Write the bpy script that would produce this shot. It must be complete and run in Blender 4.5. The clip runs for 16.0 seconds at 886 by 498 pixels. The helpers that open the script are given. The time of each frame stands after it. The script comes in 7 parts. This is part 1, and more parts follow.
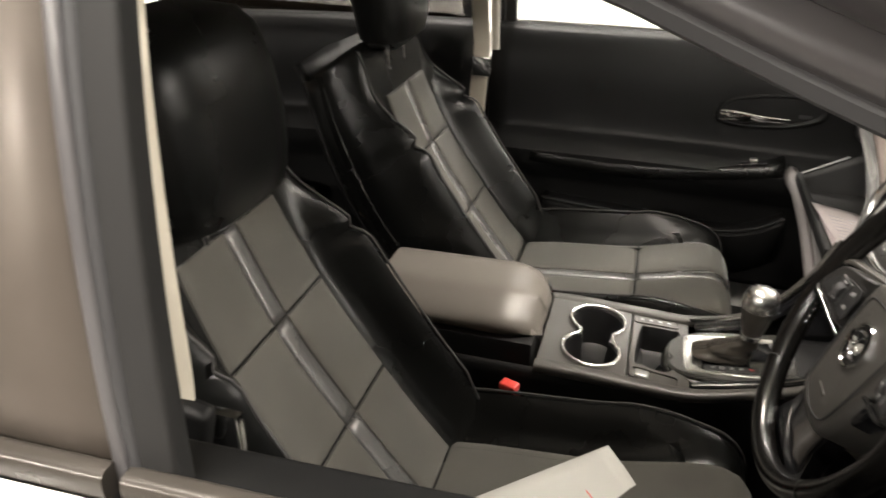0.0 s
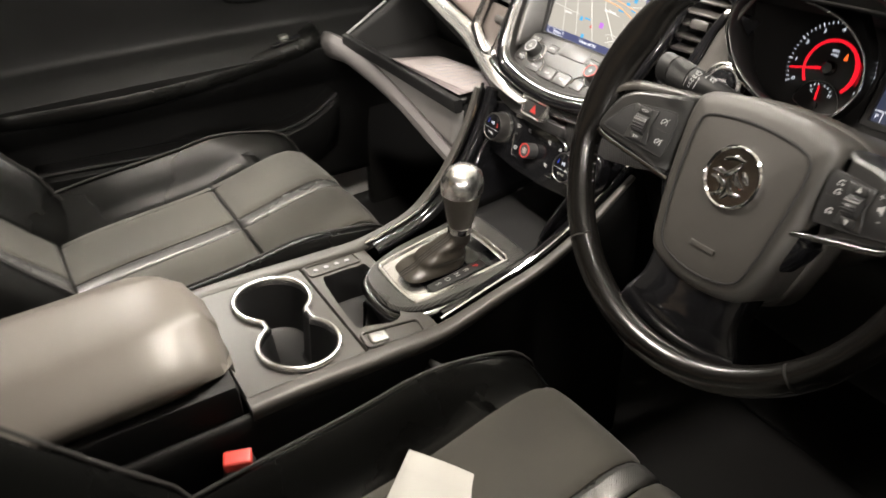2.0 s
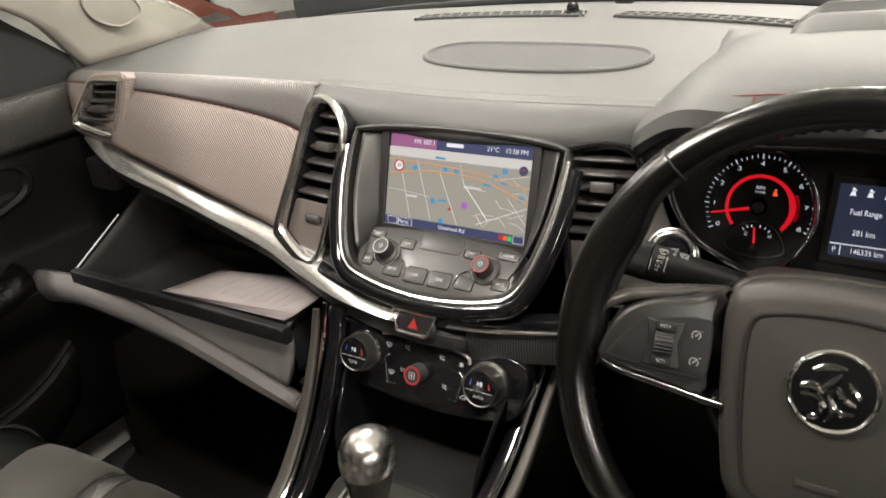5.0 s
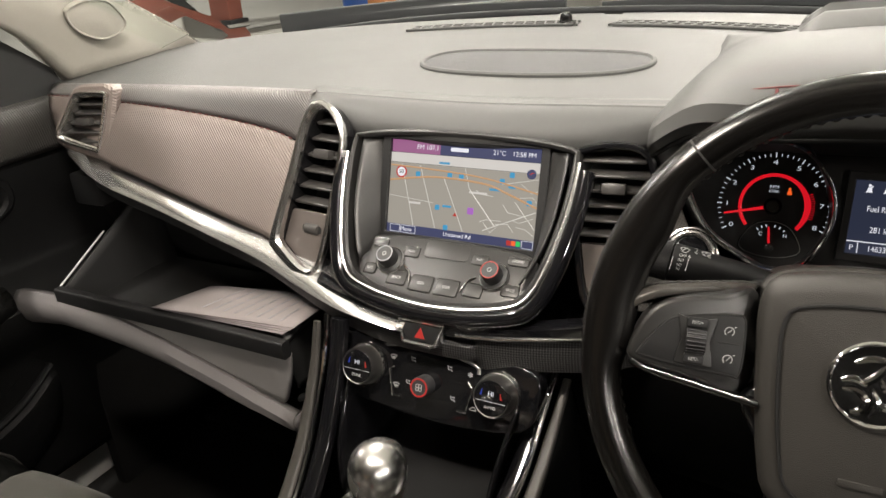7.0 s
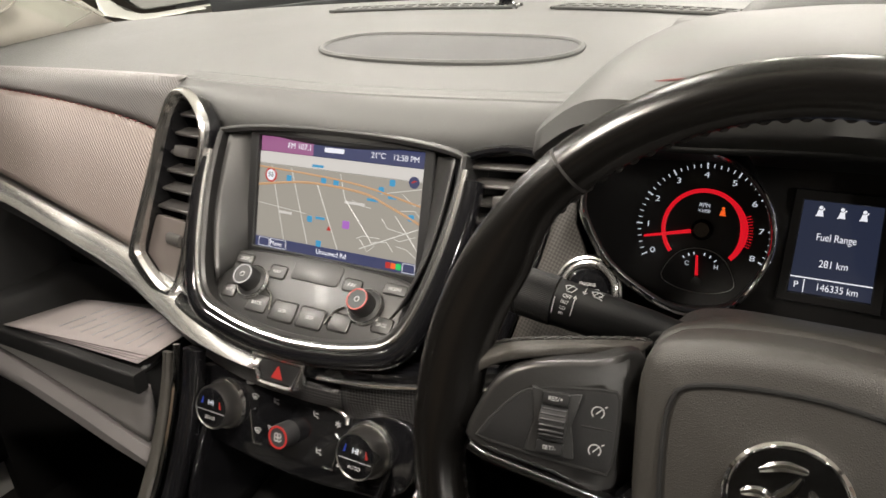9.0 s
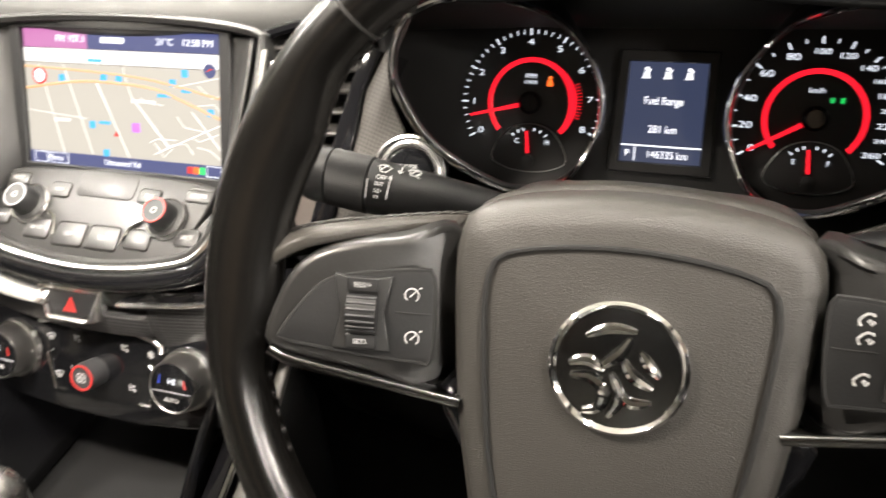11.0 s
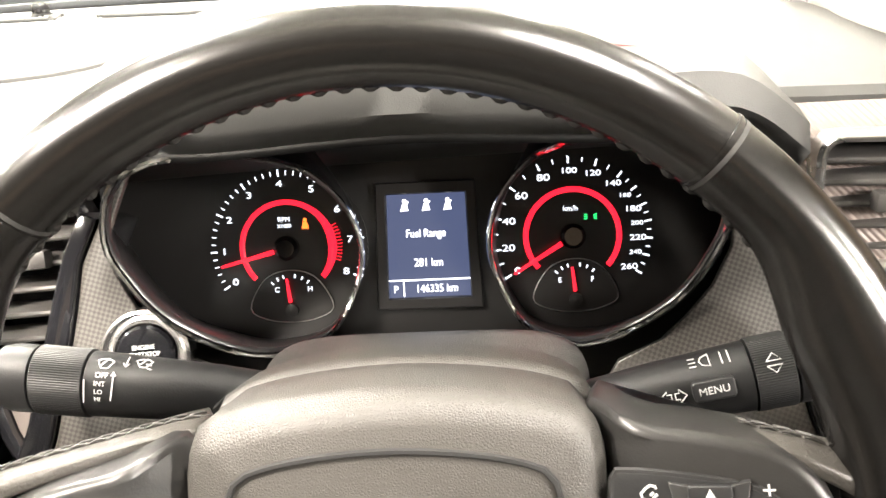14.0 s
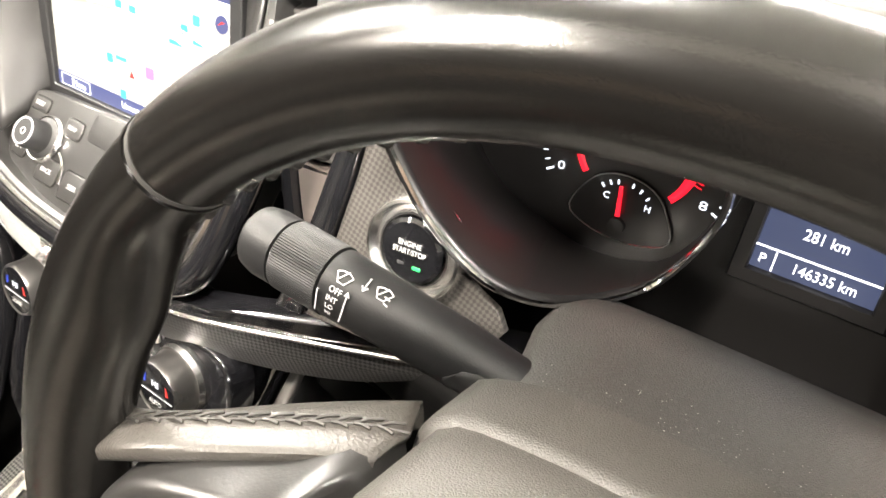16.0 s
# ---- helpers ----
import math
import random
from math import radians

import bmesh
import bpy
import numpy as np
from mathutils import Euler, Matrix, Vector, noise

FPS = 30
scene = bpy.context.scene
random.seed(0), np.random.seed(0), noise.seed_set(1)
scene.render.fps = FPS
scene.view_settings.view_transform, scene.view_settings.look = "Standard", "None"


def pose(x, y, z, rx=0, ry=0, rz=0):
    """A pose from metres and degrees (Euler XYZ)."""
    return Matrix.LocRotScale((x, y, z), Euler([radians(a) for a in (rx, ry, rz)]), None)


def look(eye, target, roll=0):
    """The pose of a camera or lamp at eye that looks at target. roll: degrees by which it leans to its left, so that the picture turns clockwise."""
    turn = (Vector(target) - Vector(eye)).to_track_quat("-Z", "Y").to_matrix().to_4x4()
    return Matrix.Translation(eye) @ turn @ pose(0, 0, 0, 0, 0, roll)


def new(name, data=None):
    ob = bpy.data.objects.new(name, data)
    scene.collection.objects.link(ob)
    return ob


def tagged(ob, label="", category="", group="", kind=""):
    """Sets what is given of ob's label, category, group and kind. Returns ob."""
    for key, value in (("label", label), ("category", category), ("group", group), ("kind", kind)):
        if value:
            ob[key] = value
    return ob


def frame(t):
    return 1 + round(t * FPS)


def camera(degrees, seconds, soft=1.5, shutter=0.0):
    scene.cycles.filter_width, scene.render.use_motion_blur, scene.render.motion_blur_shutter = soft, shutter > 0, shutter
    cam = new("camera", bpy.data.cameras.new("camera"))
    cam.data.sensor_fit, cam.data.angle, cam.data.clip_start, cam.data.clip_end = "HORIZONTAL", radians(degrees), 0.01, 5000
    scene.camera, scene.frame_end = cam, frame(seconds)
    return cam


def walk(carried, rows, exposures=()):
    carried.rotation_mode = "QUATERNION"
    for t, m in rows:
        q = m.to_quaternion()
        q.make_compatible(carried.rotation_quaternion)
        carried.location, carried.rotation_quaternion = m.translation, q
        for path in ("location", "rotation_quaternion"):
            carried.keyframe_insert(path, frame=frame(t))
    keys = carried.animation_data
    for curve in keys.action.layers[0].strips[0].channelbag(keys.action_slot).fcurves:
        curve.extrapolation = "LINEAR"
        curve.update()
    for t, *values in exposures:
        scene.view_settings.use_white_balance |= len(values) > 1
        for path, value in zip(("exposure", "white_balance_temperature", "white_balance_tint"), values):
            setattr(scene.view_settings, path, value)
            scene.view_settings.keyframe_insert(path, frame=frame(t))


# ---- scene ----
cam = camera(61.3, 16.0, 1.5, 0.35)
PATH = [
    (0, (1.165, -0.257, 1.386), (-0.553, -0.722, 0.473), 1.5),
    (0.5, (1.125, -0.23, 1.366), (-0.63, -0.445, 0.431), 1.3),
    (1, (1.048, -0.313, 1.341), (-0.7, -0.148, 0.383), 2.4),
    (1.5, (0.96, -0.489, 1.303), (-0.688, 0.057, 0.311), 2.8),
    (2, (0.737, -0.498, 1.236), (-0.686, 0.369, 0.129), -1.3),
    (2.5, (0.586, -0.515, 1.207), (-0.698, 0.514, 0.07), -3.8),
    (3, (0.511, -0.532, 1.18), (-0.648, 0.575, -0.016), -5.8),
    (3.5, (0.479, -0.529, 1.155), (-0.591, 0.696, -0.008), -4.8),
    (4, (0.44, -0.504, 1.175), (-0.562, 0.893, 0.153), -3.5),
    (4.5, (0.418, -0.464, 1.224), (-0.558, 1.005, 0.282), -5.4),
    (5, (0.39, -0.451, 1.239), (-0.574, 1.076, 0.378), -4.8),
    (5.2, (0.381, -0.438, 1.232), (-0.587, 1.099, 0.395), -4.7),
    (7.3, (0.354, -0.459, 1.215), (-0.559, 1.128, 0.41), -4.7),
    (7.5, (0.359, -0.46, 1.224), (-0.569, 1.119, 0.419), -4.9),
    (8, (0.38, -0.467, 1.22), (-0.553, 1.12, 0.439), -4.6),
    (8.2, (0.39, -0.433, 1.212), (-0.536, 1.153, 0.42), -4.3),
    (10.3, (0.394, -0.205, 1.145), (-0.525, 1.304, 0.209), -4.1),
    (10.5, (0.399, -0.214, 1.152), (-0.442, 1.291, 0.138), -3.7),
    (11, (0.403, -0.236, 1.125), (-0.172, 1.393, 0.116), -3.4),
    (11.5, (0.401, -0.24, 1.125), (0.105, 1.507, 0.198), -3.0),
    (12, (0.401, -0.227, 1.121), (0.208, 1.566, 0.256), -2.2),
    (12.5, (0.413, -0.196, 1.126), (0.269, 1.618, 0.297), -2.2),
    (13, (0.416, -0.177, 1.129), (0.325, 1.649, 0.318), -2.5),
    (13.5, (0.418, -0.178, 1.13), (0.345, 1.646, 0.315), -3.0),
    (14, (0.421, -0.175, 1.136), (0.329, 1.647, 0.316), -3.6),
    (14.5, (0.414, -0.130, 1.113), (0.076, 1.629, 0.225), -1.8),
    (15, (0.414, -0.062, 1.123), (-0.317, 1.494, 0.101), -0.6),
    (15.5, (0.399, -0.031, 1.148), (-0.429, 1.213, -0.181), -1.5),
    (16, (0.404, -0.023, 1.154), (-0.511, 1.121, -0.206), -4.1),
]
EXPOSURES = [(0.0, 0.27), (1.0, 0.5), (1.5, 0.65), (2.0, 0.74), (2.5, 0.98), (3.0, 1.12), (3.5, 1.2), (4.0, 1.42), (4.5, 0.85), (5.0, -0.1), (8.2, -0.12), (10.3, 0.53), (11.0, 1.15), (11.5, 1.35), (12.5, 1.86), (13.5, 2.12), (14.0, 2.22), (14.5, 2.42), (15.0, 2.16), (15.5, 1.9), (16.0, 1.87)]
LAMP_WATTS = 175
SIDE_WATTS = 70
WHEEL_TILT = 21.6
walk(cam, [(t, look(eye, target, roll)) for t, eye, target, roll in PATH], EXPOSURES)

# ---- light ----
world = bpy.data.worlds.new("garage_air")
scene.world = world
world.use_nodes = True
world.node_tree.nodes["Background"].inputs[0].default_value = (0.80, 0.86, 1.0, 1)
world.node_tree.nodes["Background"].inputs[1].default_value = 0.02


def area(name, eye, target, sx, sy, watts, color=(1.0, 0.93, 0.84)):
    data = bpy.data.lights.new(name, "AREA")
    data.shape, data.size, data.size_y, data.energy, data.color = "RECTANGLE", sx, sy, watts, color
    ob = new(name, data)
    ob.matrix_world = look(eye, target)
    return ob


LAMPS = [(-1.6, 2.6, 3.7, 1.0), (3.2, 2.4, 3.7, 1.0), (1.5, -1.0, 3.7, 1.1), (-1.9, -1.2, 3.7, 1.0), (0.2, 5.6, 3.7, 1.3), (-3.9, 0.6, 3.7, 1.0), (-1.2, 8.4, 3.7, 1.3), (2.0, 8.4, 3.7, 1.3), (-9.5, 7.5, 3.7, 1.0), (-12.5, 11.0, 3.7, 1.0)]
for lx, ly, lz, power in LAMPS:
    area("tube_light_glow", (lx, ly, lz - 0.09), (lx, ly + 0.001, 0), 0.18, 1.5, LAMP_WATTS * power)
# Unseen lamps added to brighten the cabin from the driver's side.
SIDE_FILLS = [(5.2, -1.2, 2.55, 1.0), (4.2, -3.3, 2.5, 1.25)]
for lx, ly, lz, power in SIDE_FILLS:
    area("side_fill_glow", (lx - 0.08, ly, lz), (0.0, 0.1, 0.95), 0.5, 0.35, SIDE_WATTS * power)


DOME_AT = (0.03, -0.18, 1.405)
area("dome_light_glow", DOME_AT, (0.03, -0.181, 0), 0.14, 0.06, 3.4, (1.0, 0.90, 0.78)).data.spread = radians(135)


# ---- materials ----
def nodes_of(name):
    m = bpy.data.materials.new(name)
    m.use_nodes = True
    return m, m.node_tree.nodes, m.node_tree.links, m.node_tree.nodes["Principled BSDF"]


def mat(name, color, rough=0.5, metal=0.0, vary=0.12, scale=6.0, bump=0.0, bump_scale=300.0, coat=0.0, spec=0.5, wear=0.08, sheen=0.0):
    """A surface with large stains and fine grain, in object space."""
    m, n, l, b = nodes_of(name)
    co = n.new("ShaderNodeTexCoord")
    big, fine = n.new("ShaderNodeTexNoise"), n.new("ShaderNodeTexNoise")
    big.inputs["Scale"].default_value, big.inputs["Detail"].default_value = scale, 5
    fine.inputs["Scale"].default_value, fine.inputs["Detail"].default_value = bump_scale, 3
    for t in (big, fine):
        l.new(co.outputs["Object"], t.inputs["Vector"])
    ramp = n.new("ShaderNodeMapRange")
    ramp.inputs["To Min"].default_value, ramp.inputs["To Max"].default_value = 1 - vary, 1 + vary
    l.new(big.outputs[0], ramp.inputs["Value"])
    mul = n.new("ShaderNodeVectorMath")
    mul.operation = "SCALE"
    mul.inputs[0].default_value = color
    l.new(ramp.outputs[0], mul.inputs["Scale"])
    l.new(mul.outputs[0], b.inputs["Base Color"])
    rr = n.new("ShaderNodeMapRange")
    rr.inputs["To Min"].default_value, rr.inputs["To Max"].default_value = max(0.02, rough - wear), min(1, rough + wear)
    l.new(big.outputs[0], rr.inputs["Value"])
    l.new(rr.outputs[0], b.inputs["Roughness"])
    b.inputs["Metallic"].default_value = metal
    b.inputs["Coat Weight"].default_value = coat
    b.inputs["Coat Roughness"].default_value = 0.06
    b.inputs["Specular IOR Level"].default_value = spec
    b.inputs["Sheen Weight"].default_value = sheen
    if bump:
        bp = n.new("ShaderNodeBump")
        bp.inputs["Strength"].default_value, bp.inputs["Distance"].default_value = bump, 0.001
        l.new(fine.outputs[0], bp.inputs["Height"])
        l.new(bp.outputs[0], b.inputs["Normal"])
    return m


def grain(name, color, rough, cell, strength, spec=0.5, vary=0.1, coat=0.0):
    """Embossed leather or moulded plastic grain: small cells, with scuffs."""
    m = mat(name, color, rough, 0, vary, 7, 0, 300, coat, spec)
    n, l, b = m.node_tree.nodes, m.node_tree.links, m.node_tree.nodes["Principled BSDF"]
    co, vo, bp = n.new("ShaderNodeTexCoord"), n.new("ShaderNodeTexVoronoi"), n.new("ShaderNodeBump")
    vo.feature = "DISTANCE_TO_EDGE"
    vo.inputs["Scale"].default_value = cell
    bp.inputs["Strength"].default_value, bp.inputs["Distance"].default_value = strength, 0.0006
    l.new(co.outputs["Object"], vo.inputs["Vector"])
    l.new(vo.outputs["Distance"], bp.inputs["Height"])
    l.new(bp.outputs[0], b.inputs["Normal"])
    return m


def weave(name, dark, light, scale, rough, coat, turn=45, bump=0.5, axes="XZ"):
    """Woven carbon look: small raised threads in a slanted check, seen flat from the front or from above."""
    m, n, l, b = nodes_of(name)
    co, mp = n.new("ShaderNodeTexCoord"), n.new("ShaderNodeMapping")
    if axes == "XZ":
        mp.inputs["Scale"].default_value = (1, 0, 1)
        mp.inputs["Rotation"].default_value = (0, radians(turn), 0)
    else:
        mp.inputs["Scale"].default_value = (1, 1, 0)
        mp.inputs["Rotation"].default_value = (0, 0, radians(turn))
    mp.inputs["Location"].default_value = (0.0003, 0.0003, 0.0003)
    ck, no, mx = n.new("ShaderNodeTexChecker"), n.new("ShaderNodeTexNoise"), n.new("ShaderNodeMix")
    ck.inputs["Scale"].default_value = scale
    no.inputs["Scale"].default_value = 9
    mx.data_type = "RGBA"
    mx.inputs[6].default_value, mx.inputs[7].default_value = (*dark, 1), (*light, 1)
    l.new(co.outputs["Object"], mp.inputs["Vector"])
    l.new(mp.outputs[0], ck.inputs["Vector"])
    l.new(co.outputs["Object"], no.inputs["Vector"])
    l.new(ck.outputs["Fac"], mx.inputs[0])
    l.new(mx.outputs[2], b.inputs["Base Color"])
    bp, rr = n.new("ShaderNodeBump"), n.new("ShaderNodeMapRange")
    bp.inputs["Strength"].default_value, bp.inputs["Distance"].default_value = bump, 0.0004
    l.new(ck.outputs["Fac"], bp.inputs["Height"])
    l.new(bp.outputs[0], b.inputs["Normal"])
    rr.inputs["To Min"].default_value, rr.inputs["To Max"].default_value = rough - 0.06, rough + 0.06
    l.new(no.outputs[0], rr.inputs["Value"])
    l.new(rr.outputs[0], b.inputs["Roughness"])
    b.inputs["Coat Weight"].default_value = coat
    b.inputs["Specular IOR Level"].default_value = 0.35
    return m


def ribbed(name, color, scale, rough, strength=0.6, direction=(1, 0, 1)):
    """Fine slanted ribs pressed into soft trim."""
    m = mat(name, color, rough, 0, 0.1, 6)
    n, l, b = m.node_tree.nodes, m.node_tree.links, m.node_tree.nodes["Principled BSDF"]
    co, dot, si, bp = n.new("ShaderNodeTexCoord"), n.new("ShaderNodeVectorMath"), n.new("ShaderNodeMath"), n.new("ShaderNodeBump")
    dot.operation, si.operation = "DOT_PRODUCT", "SINE"
    dot.inputs[1].default_value = Vector(direction).normalized() * scale
    bp.inputs["Strength"].default_value, bp.inputs["Distance"].default_value = strength, 0.0008
    l.new(co.outputs["Object"], dot.inputs[0])
    l.new(dot.outputs["Value"], si.inputs[0])
    l.new(si.outputs[0], bp.inputs["Height"])
    l.new(bp.outputs[0], b.inputs["Normal"])
    return m


def glow(name, color, strength):
    m, n, l, b = nodes_of(name)
    b.inputs["Base Color"].default_value = (0.01, 0.01, 0.01, 1)
    b.inputs["Roughness"].default_value = 0.35
    b.inputs["Emission Color"].default_value = (*color, 1)
    b.inputs["Emission Strength"].default_value = strength
    return m


def glass(name, tint=(0.9, 0.95, 0.93)):
    m, n, l, b = nodes_of(name)
    b.inputs["Base Color"].default_value = (*tint, 1)
    b.inputs["Transmission Weight"].default_value = 1
    b.inputs["Roughness"].default_value = 0.0
    b.inputs["IOR"].default_value = 1.05
    return m


LEATHER = grain("black_leather", (0.0034, 0.0035, 0.0033), 0.28, 420, 0.32, 0.25)
SUEDE = mat("grey_suede", (0.040, 0.0372, 0.0305), 0.88, 0, 0.60, 9, 0.8, 900, sheen=0.08)
STRIP = ribbed("silver_strip", (0.12, 0.118, 0.115), 2600, 0.28, 0.22, (1, 1, 0))
STRIP.node_tree.nodes["Principled BSDF"].inputs["Metallic"].default_value = 0.85
STRIP.node_tree.nodes["Principled BSDF"].inputs["Metallic"].default_value = 0.6
DASH = grain("soft_dash", (0.058, 0.058, 0.056), 0.55, 900, 0.25, 0.4)
TRIM = grain("black_trim", (0.0055, 0.0055, 0.0055), 0.46, 1100, 0.3, 0.17)
CONSOLE = grain("console_trim", (0.048, 0.045, 0.041), 0.42, 1300, 0.2, 0.45)
LID = grain("armrest_vinyl", (0.120, 0.108, 0.096), 0.34, 700, 0.3, 0.5)
WRAP = ribbed("ribbed_wrap", (0.215, 0.176, 0.160), 2100, 0.42, 0.55)
LIP = ribbed("soft_lip", (0.118, 0.110, 0.106), 2100, 0.42, 0.5)
DOOR_RIB = ribbed("ribbed_door_trim", (0.040, 0.0375, 0.035), 1700, 0.45, 0.4, (0, 1, 0.25))
SWEEP_METAL = mat("silver_sweep", (0.93, 0.92, 0.91), 0.19, 0.92, 0.05, 10, 0.12, 60, wear=0.10)
AUDIO = mat("audio_grey", (0.021, 0.0205, 0.020), 0.34, 0.1, 0.08, 14, 0.05, 900, coat=0.05)
BOWL = mat("satin_grey", (0.021, 0.0205, 0.020), 0.40, 0, 0.1, 14, 0.05, 900)
PIANO = mat("gloss_black", (0.006, 0.006, 0.007), 0.10, 0, 0.1, 6, coat=0.6, wear=0.03)
BRIGHT = mat("bright_chrome", (0.92, 0.91, 0.90), 0.22, 1.0, 0.05, 14, 0.05, 120, wear=0.06)
CAP = mat("satin_cap", (0.80, 0.79, 0.77), 0.27, 1.0, 0.06, 14, 0.06, 500, wear=0.08)
SLAT = mat("slat_grey", (0.050, 0.047, 0.045), 0.36, 0, 0.1, 12, 0.05, 800)
CHROME = mat("chrome", (0.82, 0.82, 0.82), 0.09, 1.0, 0.04, 12, wear=0.04)
SATIN = mat("satin_silver", (0.55, 0.55, 0.54), 0.28, 1.0, 0.06, 14, wear=0.06)
CARBON = weave("carbon_weave", (0.003, 0.003, 0.003), (0.055, 0.054, 0.055), 520, 0.42, 0.03)
CARBON_FLAT = weave("carbon_weave_flat", (0.004, 0.004, 0.004), (0.075, 0.074, 0.070), 500, 0.28, 0.35, axes="XY")
WHEEL_LEATHER = grain("wheel_leather", (0.0040, 0.0036, 0.0033), 0.23, 1100, 0.07, 0.62)
AIRBAG = grain("airbag_cover", (0.041, 0.0385, 0.0350), 0.43, 900, 0.5, 0.45)
SHROUD = grain("shroud_vinyl", (0.031, 0.0295, 0.0275), 0.42, 700, 0.75, 0.5)
SPOKE = mat("spoke_satin", (0.016, 0.0155, 0.0150), 0.36, 0, 0.12, 10, 0.08, 900)
SPOKE_LEATHER = grain("spoke_leather", (0.040, 0.037, 0.033), 0.40, 520, 0.45, 0.5)
SMOKE = mat("dark_chrome", (0.22, 0.22, 0.22), 0.18, 1.0, 0.08, 12)
ROLLER_METAL = mat("roller_metal", (0.07, 0.07, 0.07), 0.34, 0.7, 0.1, 14)
BUTTON = mat("button_black", (0.010, 0.010, 0.0104), 0.50, 0, 0.1, 20, 0.1, 900)
STALK = mat("stalk_black", (0.007, 0.007, 0.0073), 0.55, 0, 0.1, 20, 0.1, 900, spec=0.35)
DARK = mat("deep_black", (0.008, 0.0078, 0.0078), 0.7, 0, 0.2, 10)
CARPET = mat("black_carpet", (0.007, 0.007, 0.007), 0.95, 0, 0.3, 20, 0.8, 900)
LINER = mat("headliner", (0.28, 0.262, 0.228), 0.9, 0, 0.08, 8, 0.4, 800)
PAINT = mat("white_paint", (0.78, 0.78, 0.76), 0.25, 0, 0.03, 3, coat=0.8)
SEAL = mat("rubber_seal", (0.03, 0.03, 0.032), 0.55, 0, 0.15, 15)
FRAME_GREY = mat("window_frame", (0.040, 0.037, 0.0385), 0.38, 0, 0.2, 8, coat=0.1)
WEBBING = ribbed("belt_webbing", (0.50, 0.46, 0.38), 2500, 0.75, 0.5, (0, 1, 0.2))
PILLAR_GREY = mat("pillar_grey", (0.075, 0.072, 0.075), 0.34, 0, 0.15, 9, coat=0.2)
GLASS = glass("window_glass")
GAUGE_FACE = mat("gauge_face", (0.009, 0.0085, 0.0085), 0.35, 0, 0.1, 10)
PAPER = mat("paper", (0.38, 0.375, 0.35), 0.75, 0, 0.06, 20)
PRINT = mat("print_grey", (0.30, 0.30, 0.32), 0.8)
RED_PLASTIC = mat("red_plastic", (0.55, 0.05, 0.04), 0.4)
STITCH = mat("stitch", (0.016, 0.015, 0.014), 0.8)
RED_STITCH = mat("red_stitch", (0.13, 0.03, 0.03), 0.8)
SPOKE_STITCH = mat("spoke_stitch", (0.022, 0.020, 0.018), 0.6)
ICON = mat("icon_white", (0.42, 0.42, 0.42), 0.6)
ICON_RED = glow("icon_red", (1.0, 0.04, 0.03), 0.5)
G_WHITE = glow("gauge_white", (0.85, 0.90, 1.0), 0.65)
G_RED = glow("gauge_red", (1.0, 0.010, 0.025), 0.68)
G_GREEN = glow("gauge_green", (0.03, 1.0, 0.2), 0.6)
G_AMBER = glow("gauge_amber", (1.0, 0.14, 0.02), 0.9)
G_BLUE = glow("display_blue", (0.022, 0.028, 0.055), 0.9)


# ---- mesh helpers ----
def smooth(v):
    v = min(1.0, max(0.0, v))
    return v * v * (3 - 2 * v)


def thing(name, at, label, category, group="", kind=""):
    ob = new(name)
    ob.location = at
    ob.empty_display_size = 0.02
    return tagged(ob, label, category, group, kind)


def part(name, bm, material, parent=None, label="", smooth=True, solid=0.0, out=None):
    me = bpy.data.meshes.new(name)
    bmesh.ops.recalc_face_normals(bm, faces=bm.faces)
    if out:
        mean = sum((f.normal * f.calc_area() for f in bm.faces), Vector())
        if mean.dot(Vector(out)) < 0:
            bmesh.ops.reverse_faces(bm, faces=bm.faces)
    bm.to_mesh(me)
    bm.free()
    me.materials.append(material)
    if smooth:
        me.shade_smooth()
        me.set_sharp_from_angle(angle=radians(38))
    ob = new(name, me)
    if parent:
        ob.parent = parent
        if parent.type == "EMPTY":
            ob.matrix_parent_inverse = Matrix.Translation(parent.location).inverted()
    if solid:
        md = ob.modifiers.new("thickness", "SOLIDIFY")
        md.thickness, md.offset = abs(solid), -1 if solid > 0 else 1
    return tagged(ob, label)


def spline(pts, n, closed=False):
    """n points spread evenly along a smooth curve through pts."""
    p = np.array(pts, float)
    k = len(p)
    if k == 2 and not closed:
        return [tuple(p[0] + (p[1] - p[0]) * i / (n - 1)) for i in range(n)]
    dense, segs = [], k if closed else k - 1
    for i in range(segs):
        if closed:
            a, b, c, d = p[(i - 1) % k], p[i], p[(i + 1) % k], p[(i + 2) % k]
        else:
            a, b, c, d = p[max(i - 1, 0)], p[i], p[i + 1], p[min(i + 2, k - 1)]
        for s in np.linspace(0, 1, 14, endpoint=False):
            dense.append(0.5 * (2 * b + (c - a) * s + (2 * a - 5 * b + 4 * c - d) * s * s + (3 * b - a - 3 * c + d) * s ** 3))
    dense.append(p[0] if closed else p[-1])
    dense = np.array(dense)
    run = np.concatenate([[0], np.cumsum(np.linalg.norm(np.diff(dense, axis=0), axis=1))])
    want = np.linspace(0, run[-1], n + 1)[:-1] if closed else np.linspace(0, run[-1], n)
    return [tuple(np.interp(w, run, dense[:, j]) for j in range(dense.shape[1])) for w in want]


